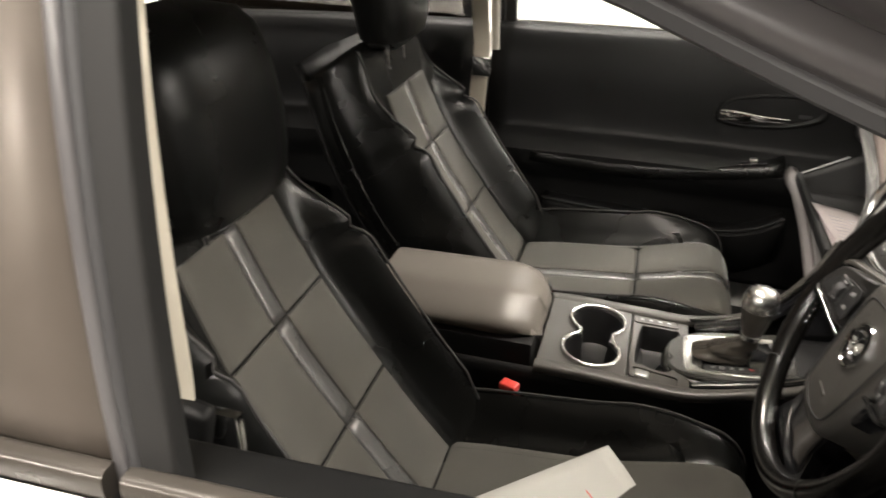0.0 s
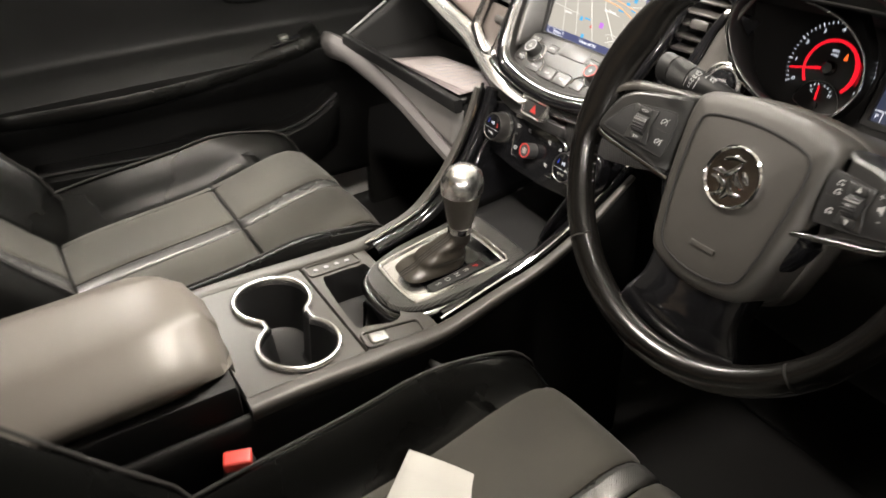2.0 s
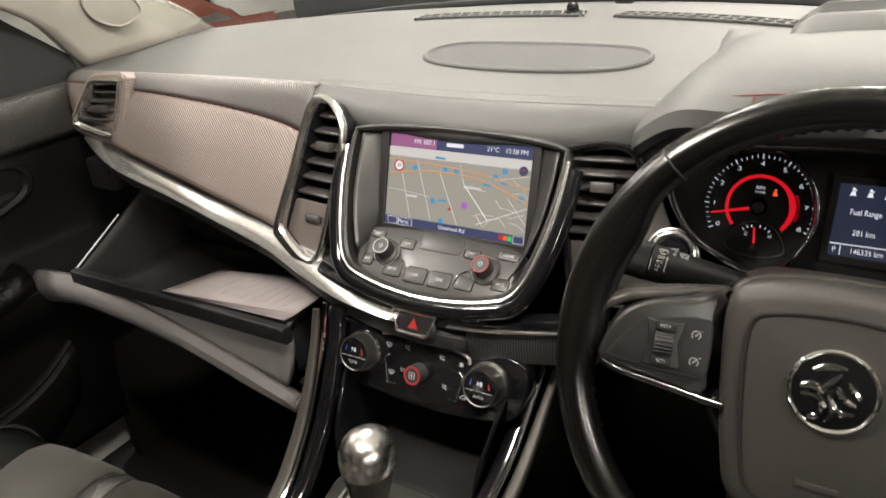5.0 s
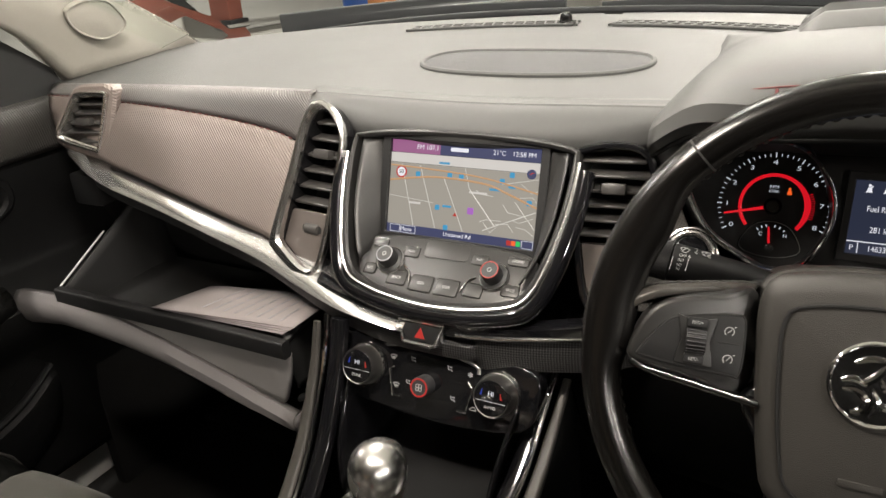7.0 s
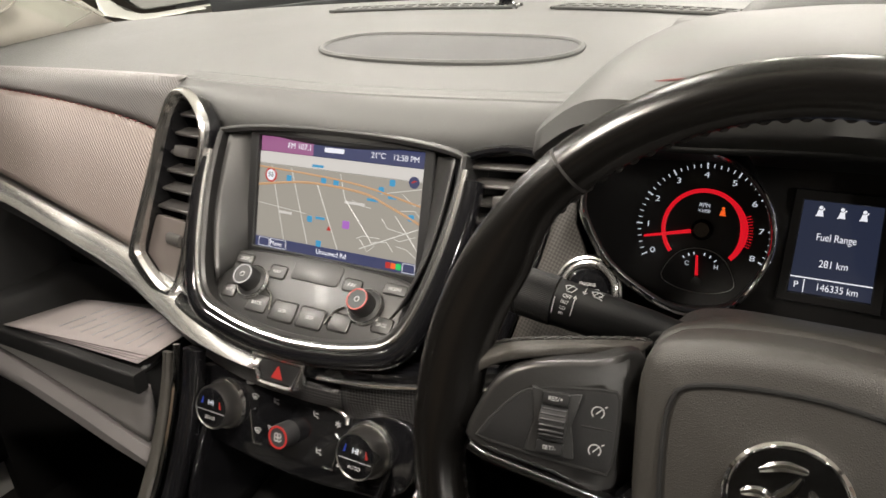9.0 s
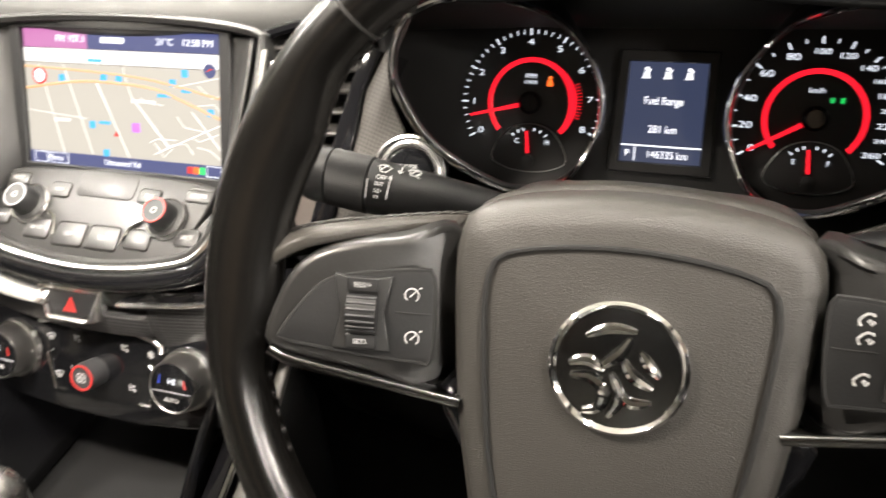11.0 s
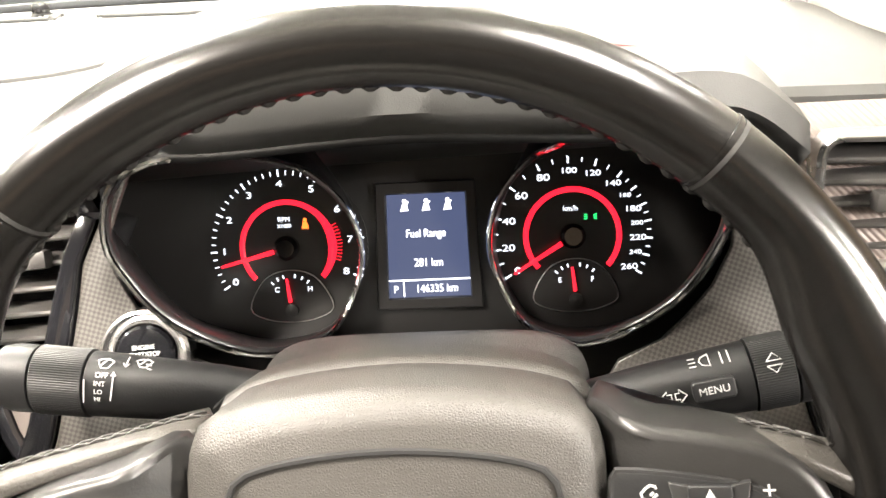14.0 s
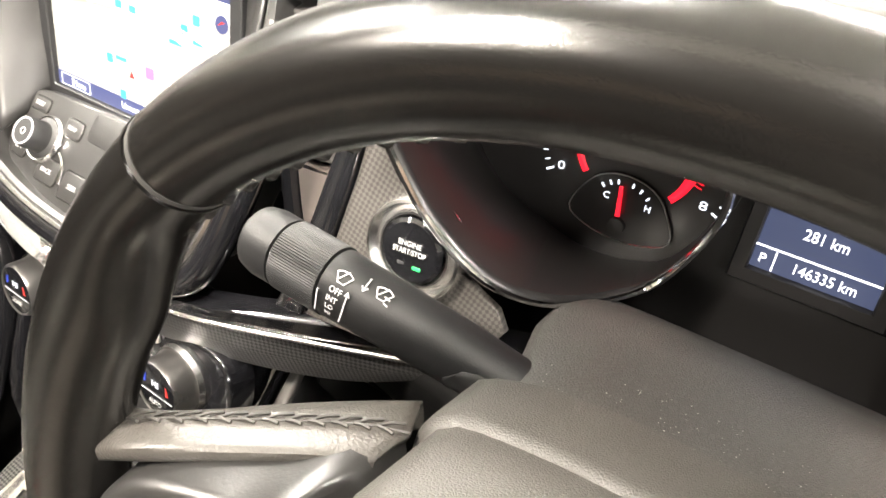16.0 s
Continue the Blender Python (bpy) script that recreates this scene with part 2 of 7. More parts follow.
def grid(rows, close_u=False, close_v=False, caps=False):
    bm = bmesh.new()
    vs = [[bm.verts.new(p) for p in r] for r in rows]
    nu, nv = len(vs), len(vs[0])
    for i in range(nu if close_u else nu - 1):
        for j in range(nv if close_v else nv - 1):
            q = [vs[i][j], vs[(i + 1) % nu][j], vs[(i + 1) % nu][(j + 1) % nv], vs[i][(j + 1) % nv]]
            bm.faces.new(q)
    if caps and caps != "end":
        bm.faces.new(vs[0])
    if caps:
        bm.faces.new(list(reversed(vs[-1])))
    return bm


def loft(curves, nu, nv):
    """A smooth sheet through the curves."""
    cs = [spline(c, nv) for c in curves]
    cols = [spline([c[j] for c in cs], nu) for j in range(nv)]
    return grid([[cols[j][i] for j in range(nv)] for i in range(nu)])


def plane(origin, right, up):
    """A frame with x to the right, y up along the face and z out of it."""
    x = Vector(right).normalized()
    y = Vector(up)
    y = (y - x * y.dot(x)).normalized()
    z = x.cross(y)
    m = Matrix((x, y, z)).transposed().to_4x4()
    m.translation = origin
    return m


def rrect(w, h, r, n=5, cx=0, cy=0):
    pts = []
    for k, (sx, sy) in enumerate(((1, 1), (-1, 1), (-1, -1), (1, -1))):
        for i in range(n):
            a = radians(90 * k + 90 * i / (n - 1))
            pts.append((cx + sx * (w / 2 - r) + r * math.cos(a), cy + sy * (h / 2 - r) + r * math.sin(a)))
    return pts


def circle(r, n=32, cx=0, cy=0):
    return [(cx + r * math.cos(2 * math.pi * i / n), cy + r * math.sin(2 * math.pi * i / n)) for i in range(n)]


def inset(o, d):
    """The outline drawn in by d."""
    out, n = [], len(o)
    area2 = sum(o[i][0] * o[(i + 1) % n][1] - o[(i + 1) % n][0] * o[i][1] for i in range(n))
    s = 1 if area2 > 0 else -1
    for i in range(n):
        ax, ay = o[i - 1]
        bx, by = o[(i + 1) % n]
        tx, ty = bx - ax, by - ay
        k = math.hypot(tx, ty) or 1
        out.append((o[i][0] - s * ty / k * d, o[i][1] + s * tx / k * d))
    return out


def slab(outline, m, lo, hi, bevel=0.0, dome=0.0):
    """A plate of that outline, from height lo to hi on the frame m, its upper edge rounded."""
    rows = [[m @ Vector((x, y, lo)) for x, y in outline]]
    steps = 3 if bevel else 0
    for k in range(steps + 1):
        a = math.pi / 2 * k / max(steps, 1)
        d = bevel * (1 - math.cos(a))
        rows.append([m @ Vector((x, y, hi - bevel + bevel * math.sin(a))) for x, y in (inset(outline, d) if d else outline)])
    if not dome:
        return grid(rows, close_v=True, caps=True)
    cx, cy = sum(p[0] for p in outline) / len(outline), sum(p[1] for p in outline) / len(outline)
    base = inset(outline, bevel) if bevel else outline
    for f in (0.8, 0.55, 0.3, 0.1):
        rows.append([m @ Vector((cx + (x - cx) * f, cy + (y - cy) * f, hi + dome * (1 - f * f))) for x, y in base])
    return grid(rows, close_v=True, caps=True)


def bezel(outer, inner, m, lo, hi, bevel=0.001, floor=None):
    """A frame between two outlines with as many points."""
    ob, ib = inset(outer, bevel), inset(inner, -bevel)
    rows = [[m @ Vector((x, y, lo)) for x, y in outer], [m @ Vector((x, y, hi - bevel)) for x, y in outer], [m @ Vector((x, y, hi)) for x, y in ob],
            [m @ Vector((x, y, hi)) for x, y in ib], [m @ Vector((x, y, hi - bevel)) for x, y in inner],
            [m @ Vector((x, y, lo if floor is None else floor)) for x, y in inner]]
    return grid(rows, close_v=True, close_u=floor is None)


def rbox(sx, sy, sz, m, bevel=0.004, seg=2):
    bm = bmesh.new()
    bmesh.ops.create_cube(bm, size=1, matrix=m @ Matrix.Diagonal((sx, sy, sz, 1)))
    bmesh.ops.bevel(bm, geom=bm.edges[:], offset=bevel, segments=seg, affect="EDGES", profile=0.6)
    return bm


def lathe(profile, m, n=32):
    """A turned piece: (radius, height) from one end to the other, round the frame's z."""
    rows = [[m @ Vector((r * math.cos(2 * math.pi * i / n), r * math.sin(2 * math.pi * i / n), h)) for i in range(n)] for r, h in profile]
    return grid(rows, close_v=True, caps=True)


def sweep(path, profile, closed=False, up=(0, 0, 1), caps=True, scale=None):
    """The outline carried along the path; its y stays near up."""
    p = [Vector(q) for q in path]
    n, rows = len(p), []
    for i in range(n):
        a, b = (p[i - 1], p[(i + 1) % n]) if closed else (p[max(i - 1, 0)], p[min(i + 1, n - 1)])
        t = (b - a).normalized()
        x = t.cross(Vector(up)).normalized()
        y = x.cross(t)
        s = scale[i] if scale else 1
        rows.append([p[i] + x * u * s + y * v * s for u, v in profile])
    return grid(rows, close_u=closed, close_v=True, caps=caps and not closed)


def tube(path, r, n=10, closed=False, up=(0, 0, 1), scale=None):
    return sweep(path, circle(r, n), closed, up, True, scale)


def merge(*bms):
    out = bmesh.new()
    for b in bms:
        me = bpy.data.meshes.new("tmp")
        b.to_mesh(me)
        b.free()
        out.from_mesh(me)
        bpy.data.meshes.remove(me)
    return out


def letters(name, text, m, size, material, parent, lift=0.0006, center=True, wide=1.0, label="", bold=0.0):
    """Writing on the frame m, in the built-in font."""
    cu = bpy.data.curves.new("writing", "FONT")
    cu.body, cu.size, cu.extrude, cu.offset = text, size, 0.0001, bold * size
    cu.align_x, cu.align_y = ("CENTER" if center else "LEFT"), "CENTER"
    tmp = bpy.data.objects.new("tmp_writing", cu)
    me = bpy.data.meshes.new_from_object(tmp)
    bpy.data.objects.remove(tmp)
    me.transform(m @ Matrix.Translation((0, 0, lift)) @ Matrix.Diagonal((wide, 1, 1, 1)))
    me.materials.clear()
    me.materials.append(material)
    ob = new(name, me)
    ob.parent = parent
    if parent.type == "EMPTY":
        ob.matrix_parent_inverse = Matrix.Translation(parent.location).inverted()
    return tagged(ob, label)


def at(m, x, y, z=0.0, turn=0.0):
    return m @ Matrix.Translation((x, y, z)) @ Matrix.Rotation(radians(turn), 4, "Z")


# ---- the garage round the car ----
CONCRETE = mat("concrete", (0.26, 0.25, 0.235), 0.75, 0, 0.25, 0.8, 0.4, 40)
WALL_PAINT = mat("wall_paint", (0.62, 0.60, 0.56), 0.8, 0, 0.12, 0.6, 0.3, 60)
STEEL_RED = mat("red_steel", (0.27, 0.085, 0.06), 0.5, 0, 0.2, 4)
TYRE = mat("tyre", (0.02, 0.02, 0.02), 0.85, 0, 0.2, 10)
TUBE = glow("tube_glow", (1.0, 0.95, 0.87), 9.0)
ORANGE = mat("orange_paint", (0.50, 0.20, 0.07), 0.5, 0, 0.25, 5)
BLUE = mat("blue_plastic", (0.03, 0.10, 0.40), 0.4)


def wall(name, x0, x1, y0, y1, z0, z1, material, label):
    m = Matrix.Translation(((x0 + x1) / 2, (y0 + y1) / 2, (z0 + z1) / 2))
    return tagged(part(name, rbox(x1 - x0, y1 - y0, z1 - z0, m, 0.01, 1), material), label, name.split("_")[0], "", "structure")


wall("floor", -19, 8, -8, 17, -0.2, 0, CONCRETE, "worn grey concrete garage floor")
wall("wall_north", -19.2, 8.2, 17, 17.2, 0, 4, WALL_PAINT, "pale painted garage wall with scuffs")
wall("wall_south", -19.2, 8.2, -8.2, -8, 0, 4, mat("brown_render", (0.30, 0.23, 0.17), 0.75, 0, 0.4, 2.2, 0.5, 20), "brown rough-rendered garage wall")
wall("wall_west", -19.2, -19, -8, 17, 0, 4, mat("dark_cladding", (0.12, 0.10, 0.085), 0.8, 0, 0.25, 1.2), "dark brown clad garage wall")
wall("wall_east", 8, 8.2, -8, 17, 0, 4, mat("brown_boards", (0.22, 0.165, 0.12), 0.7, 0, 0.35, 1.5), "brown boarded garage wall")
wall("ceiling", -19.2, 8.2, -8.2, 17.2, 4, 4.2, WALL_PAINT, "pale flat garage ceiling")
for lx, ly, lz, power in LAMPS:
    lamp = thing("ceiling_light", (lx, ly, 4.0), "long white tube light hung under the ceiling", "ceiling light", "ceiling lights")
    part("housing", rbox(0.24, 1.6, 0.05, Matrix.Translation((lx, ly, lz + 0.02)), 0.01), SATIN, lamp)
    part("diffuser", rbox(0.19, 1.52, 0.03, Matrix.Translation((lx, ly, lz - 0.03)), 0.012), TUBE, lamp, "glowing white tube cover")
    for s in (-0.6, 0.6):
        part("hanger", tube([(lx, ly + s, lz + 0.04), (lx, ly + s, 4.0)], 0.006, 6, up=(0, 1, 0)), SATIN, lamp)


# bodies for the added fill lamps, which stand out of view
for lx, ly, lz, power in SIDE_FILLS:
    lamp = thing("side_fill", (lx, ly, 0), "added orange tripod lamp out of view, for fill from the driver side", "work light", "work lights")
    m = look((lx + 0.02, ly, lz), (0.0, 0.1, 0.95))
    part("head", rbox(0.58, 0.42, 0.08, m @ Matrix.Translation((0, 0, 0.06)), 0.02), ORANGE, lamp, "orange lamp head")
    part("lens", rbox(0.52, 0.37, 0.02, m @ Matrix.Translation((0, 0, 0.01)), 0.005), TUBE, lamp, "glowing lamp glass")
    part("pole", tube([(lx + 0.06, ly, 0.5), (lx + 0.06, ly, lz)], 0.02, 10, up=(0, 1, 0)), SEAL, lamp)
    for a in (0, 120, 240):
        part("leg", tube([(lx + 0.06, ly, 0.9), (lx + 0.06 + 0.6 * math.cos(radians(a)), ly + 0.6 * math.sin(radians(a)), 0.0)], 0.014, 8, up=(0, 1, 0.1)), SEAL, lamp)


# ---- car body ----
body = thing("saloon_car", (0, 0, 0.16), "white saloon car with black window seals and pale headlining", "car")


A_LINE = [(0.640, -0.80, 1.392), (0.655, -0.55, 1.385), (0.672, -0.33, 1.350), (0.700, -0.15, 1.288), (0.735, 0.15, 1.185), (0.765, 0.40, 1.095), (0.790, 0.58, 1.030), (0.80, 0.74, 0.975)]
for side, name in ((1, "right"), (-1, "left")):
    line = [(x * side, y, z) for x, y, z in A_LINE]
    rear = [(0.738, 0.31, 1.020), (0.735, 0.27, 1.055), (0.705, 0.0, 1.165), (0.672, -0.30, 1.285), (0.650, -0.60, 1.345)]
    if side < 0:
        rear = [(0.738, 0.31, 1.020), (0.735, 0.285, 1.048), (0.712, 0.17, 1.140), (0.674, -0.24, 1.290), (0.650, -0.60, 1.348)]
    mid_l = [(0.735, 0.46, 1.020), (0.728, 0.44, 1.070), (0.695, 0.15, 1.205), (0.655, -0.17, 1.335), (0.630, -0.60, 1.375)]
    front = [(0.775, 0.62, 1.020), (0.770, 0.58, 1.080), (0.715, 0.28, 1.215), (0.650, -0.05, 1.365), (0.600, -0.60, 1.405)]
    lift = 0.03 if side > 0 else 0.0
    part("pillar", loft([[(x * side, y + lift, z + (lift if z > 1.05 else 0)) for x, y, z in c] for c in (rear, mid_l, front)], 14, 30), LINER, body, "pale cloth-covered windscreen pillar", solid=0.03, out=(-side, -0.4, 0))
    edge_line = [(x, y, z + 0.020) for x, y, z in A_LINE] if side > 0 else A_LINE[:-3]
    out = [(x * side + 0.047 * side, y - 0.0, z + 0.012) for x, y, z in edge_line]
    part("window_frame", sweep(spline(out, 40), rrect(0.075, 0.05, 0.012), up=(side, 0, 0.5)), FRAME_GREY, body, "grey door window frame")
    out = [(x * side + 0.066 * side, y, z - 0.022) for x, y, z in edge_line]
    part("door_seal", tube(spline(out, 40), 0.011, 8), SEAL, body, "black rubber door seal")
    out = [(x * side + 0.062 * side, y + 0.02, z + 0.055) for x, y, z in edge_line]
    part("roof_rail", sweep(spline(out, 40), rrect(0.10, 0.06, 0.025), up=(side, 0, 0.8)), FRAME_GREY, body, "dark grey roof rail trim")
    # middle pillar with its trims
    ahead = 0.085 if side > 0 else 0.0
    trim_ahead = 0.035 if side > 0 else 0.0
    mid = [(0.800 * side, -0.715 + ahead, 0.30), (0.800 * side, -0.715 + ahead, 0.70), (0.785 * side, -0.712 + ahead, 0.93)]
    part("middle_pillar", sweep(spline(mid, 12), rrect(0.05, 0.09, 0.018), up=(0, 1, 0)), TRIM, body, "black door pillar")
    upper_mid = [(0.752 * side, -0.650, 0.968), (0.748 * side, -0.656, 1.10), (0.735 * side, -0.660, 1.25), (0.712 * side, -0.658, 1.37)]
    part("pillar_trim", sweep(spline([(x, y + trim_ahead, z) for x, y, z in upper_mid], 16), rrect(0.020, 0.022, 0.008), up=(0, 1, 0)), LINER, body, "pale cloth-covered upper pillar trim")
    lean = 1.0 if side > 0 else 0.4
    back = 0.0 if side > 0 else -0.09
    for part_name, y0, wide, deep, material, lab in (("pillar_seal", -0.534, 0.030, 0.022, DARK, "black rubber door seal"), ("pillar_edge", -0.551, 0.012, 0.026, SEAL, "rubber lip along the pillar"), ("pillar_cover", -0.564, 0.014, 0.024, PILLAR_GREY, "grey outer pillar cover")):
        sl = [(0.838 - 0.070 * f * f, y0 - 0.034 * f * lean + back, 0.90 + 0.49 * f) for f in (0, 0.25, 0.5, 0.75, 1)]
        part(part_name, sweep(spline([(x * side, y, z) for x, y, z in sl], 20), rrect(wide, deep, 0.005), up=(side, 0, 0)), material, body, lab)
roof = loft([[(-0.66, y, 1.39), (-0.35, y, 1.44), (0, y, 1.455), (0.35, y, 1.44), (0.66, y, 1.39)] for y in (-1.9, -1.2, -0.6, -0.12)], 12, 20)
part("headlining", roof, LINER, body, "pale cloth headlining", solid=-0.03)
for side in (1, -1):
    part("rocker", rbox(0.09, 3.3, 0.20, Matrix.Translation((0.875 * side, -0.55, 0.33)), 0.03), PAINT, body, "white painted sill under the doors")
    part("kick_panel", rbox(0.03, 0.62, 0.72, Matrix.Translation((0.775 * side, 0.52, 0.62)), 0.01), CARPET, body, "black kick panel in the footwell")
part("floor_pan", rbox(1.70, 3.3, 0.05, Matrix.Translation((0, -0.55, 0.26)), 0.01), CARPET, body, "black carpeted car floor")
part("firewall", loft([[(-0.76, y, z), (0, y, z), (0.76, y, z)] for y, z in ((0.42, 0.28), (0.62, 0.36), (0.70, 0.55), (0.74, 0.95))], 14, 6), CARPET, body, "black carpeted front wall of the footwells", solid=0.02)
bonnet = loft([[(-0.80, y - 0.12, z - 0.20), (-0.45, y, z - 0.035), (0, y + 0.04, z), (0.45, y, z - 0.01), (0.80, y - 0.12, z - 0.07)] for y, z in ((0.93, 1.045), (1.3, 1.035), (1.7, 0.985), (2.05, 0.88))], 16, 24)
part("bonnet", bonnet, PAINT, body, "white painted bonnet with a gentle crown", solid=0.02)
part("cowl", loft([[(-0.78, y - 0.20, z - 0.03), (-0.4, y - 0.05, z), (0, y, z + 0.005), (0.4, y - 0.05, z), (0.78, y - 0.20, z - 0.03)] for y, z in ((0.80, 1.025), (0.86, 1.022), (0.95, 1.03))], 6, 24), SEAL, body, "black plastic cowl below the windscreen", solid=0.01)
dome = part("dome_light", rbox(0.20, 0.10, 0.022, Matrix.Translation((DOME_AT[0], DOME_AT[1], DOME_AT[2] + 0.022)), 0.008), LINER, body, "pale dome light fitting under the headlining")
part("lens", rbox(0.145, 0.065, 0.004, Matrix.Translation((DOME_AT[0], DOME_AT[1], DOME_AT[2] + 0.009)), 0.001, 1), TUBE, dome, "glowing dome lens")
part("fitting", rbox(0.18, 0.08, 0.03, Matrix.Translation((DOME_AT[0], DOME_AT[1], DOME_AT[2] + 0.040)), 0.006), LINER, dome)
# rear end that closes the cabin
part("rear_shelf", rbox(1.35, 0.5, 0.03, Matrix.Translation((0, -1.95, 0.97)), 0.01), TRIM, body, "black rear parcel shelf")
part("rear_wall", rbox(1.5, 0.04, 0.75, Matrix.Translation((0, -2.2, 0.62)), 0.01), CARPET, body)

screen_rows = [[(-0.735 + 0.10 * f, 0.62 - 0.62 * f, 1.02 + 0.36 * f), (-0.40 + 0.05 * f, 0.79 - 0.80 * f, 1.045 + 0.375 * f), (0, 0.85 - 0.86 * f, 1.052 + 0.385 * f), (0.40 - 0.05 * f, 0.79 - 0.80 * f, 1.045 + 0.375 * f), (0.735 - 0.10 * f, 0.62 - 0.62 * f, 1.02 + 0.36 * f)] for f in (0, 0.33, 0.66, 0.97)]
ws = tagged(part("windscreen", loft(screen_rows, 10, 20), GLASS, solid=0.004), "clear curved windscreen glass", "windscreen", "", "structure")
ws.visible_shadow = False
edge = spline(screen_rows[0], 30)
part("windscreen_seal", sweep([(x, y - 0.004, z + 0.004) for x, y, z in edge], rrect(0.02, 0.016, 0.005)), SEAL, body, "black seal along the foot of the windscreen")


def wiper(path, blade, label):
    ob = thing("wiper", path[0], label, "wiper", "windscreen wipers")
    part("arm", sweep(spline(path, 16), rrect(0.014, 0.010, 0.003)), SEAL, ob)
    part("blade", sweep(spline(blade, 16), rrect(0.010, 0.022, 0.003)), SEAL, ob)
    part("pivot", lathe([(0.016, -0.02), (0.018, 0.0), (0.012, 0.012)], Matrix.Translation(path[0])), SEAL, ob)


wiper([(-0.05, 0.93, 1.05), (-0.25, 0.90, 1.062), (-0.42, 0.85, 1.062)], [(-0.68, 0.76, 1.055), (-0.42, 0.845, 1.068), (-0.12, 0.875, 1.072)], "black windscreen wiper parked along the cowl")
wiper([(0.55, 0.86, 1.045), (0.36, 0.87, 1.066), (0.20, 0.88, 1.068)], [(-0.06, 0.90, 1.066), (0.20, 0.875, 1.075), (0.48, 0.81, 1.068)], "black windscreen wiper with a bent arm")


# ---- doors ----
MOULDING = mat("belt_moulding", (0.060, 0.053, 0.046), 0.30, 0.3, 0.15, 9)


def door(side, name, label, front, back, sill, openwin):
    """A front or rear door: shaped inner panel, belt line, armrest, outer skin."""
    ob = thing(name, (0.85 * side, (front + back) / 2, 0.35), label, "car door")
    ys = [back + (front - back) * i / 5 for i in range(6)]
    prof = [(0.805, 0.0), (0.780, -0.03), (0.768, -0.10), (0.775, -0.20), (0.768, -0.25), (0.735, -0.272), (0.715, -0.30), (0.745, -0.345), (0.775, -0.40), (0.785, -0.62)]
    curves = [[(x * side, y, sill(y) + dz) for x, dz in prof] for y in ys]
    part("door_panel", loft(curves, 24, 40), TRIM, ob, "black moulded door panel", solid=0.02 * side)
    part("belt_trim", sweep([(0.815 * side, y, sill(y) + 0.004) for y in ys], rrect(0.05, 0.02, 0.006)), TRIM, ob, "black trim along the window sill")
    part("window_slot", sweep([(0.847 * side, y, sill(y) - 0.002) for y in ys], rrect(0.012, 0.02, 0.003)), SEAL, ob, "black glass-run seal")
    bx, bz = (0.020, 0.020) if side > 0 else (0.0, 0.0)
    part("belt_moulding", sweep([((0.872 - bx) * side, y, sill(y) + bz) for y in ys], rrect(0.020, 0.026, 0.007)), MOULDING, ob, "dark belt moulding")
    skin = [[((0.884 - bx) * side, y, sill(y) - 0.008 + bz), ((0.912 - bx) * side, y, sill(y) - 0.020 + bz), (0.928 * side, y, sill(y) - 0.09), (0.925 * side, y, sill(y) - 0.35), (0.90 * side, y, sill(y) - 0.68)] for y in ys]
    part("door_skin", loft(skin, 12, 14), PAINT, ob, "white painted outer skin", solid=0.004)
    return ob


def sill_r(y):
    return 1.016 - 0.02 * (y + 0.3) ** 2


def sill_d(y):
    return 0.980 + 0.03 * (y + 0.6)


door(1, "driver_door", "white front door with black panel and lowered window", 0.60, -0.56, sill_d, True)
pas = door(-1, "passenger_door", "black moulded passenger door panel with armrest", 0.60, -0.66, sill_r, False)
rr_door = door(1, "rear_door", "white rear door with closed dark window", -0.575, -1.75, sill_d, False)
lr_door = door(-1, "rear_door", "black rear door panel behind the passenger seat", -0.70, -1.75, sill_r, False)
TINT = glass("rear_glass", (0.10, 0.095, 0.09))
TINT.node_tree.nodes["Principled BSDF"].inputs["IOR"].default_value = 1.45
# brown in this opaque pane's colour stands in for the garage mirrored in it
REFLECTION_PANE = mat("brown_reflection_pane", (0.105, 0.089, 0.076), 0.36, 0.35, 0.35, 7, wear=0.2)
for side, ob, y0, y1, g in ((-1, pas, 0.50, -0.64, GLASS), (1, rr_door, -0.566, -1.60, REFLECTION_PANE), (-1, lr_door, -0.72, -1.60, TINT)):
    bow = 0.07 if side > 0 else 0.15
    rows = [[(side * (0.846 - bow * f * f - 0.03 * f), y - (0.032 * f if side > 0 else 0), 0.98 + f * (0.39 if y < 0 else 0.39 - 0.60 * y)) for f in (0, 0.33, 0.66, 1)] for y in spline([(y0,), (y1,)], 6) for y in y]
    p = part("window_pane", loft(rows, 12, 8), g, ob, "side window glass", solid=0.004)
    p.visible_shadow = False


# ---- seats ----
BACK = [(-0.485, 0.475), (-0.530, 0.540), (-0.585, 0.605), (-0.650, 0.690), (-0.731, 0.807), (-0.793, 0.930), (-0.832, 1.030), (-0.855, 1.065)]
CUSH = [(-0.53, 0.520), (-0.42, 0.538), (-0.24, 0.556), (-0.12, 0.583), (-0.065, 0.592), (-0.032, 0.575), (-0.018, 0.53), (-0.022, 0.44)]


PROFILES = {}


def along(path, f):
    key = path[0]
    if key not in PROFILES:
        PROFILES[key] = np.array(spline(path, 60))
    pts = PROFILES[key]
    k = min(max(f, 0), 1) * 59
    i = min(int(k), 58)
    p = pts[i] + (pts[i + 1] - pts[i]) * (k - i)
    t = pts[min(i + 2, 59)] - pts[max(i - 1, 0)]
    t = t / np.linalg.norm(t)
    return p, t


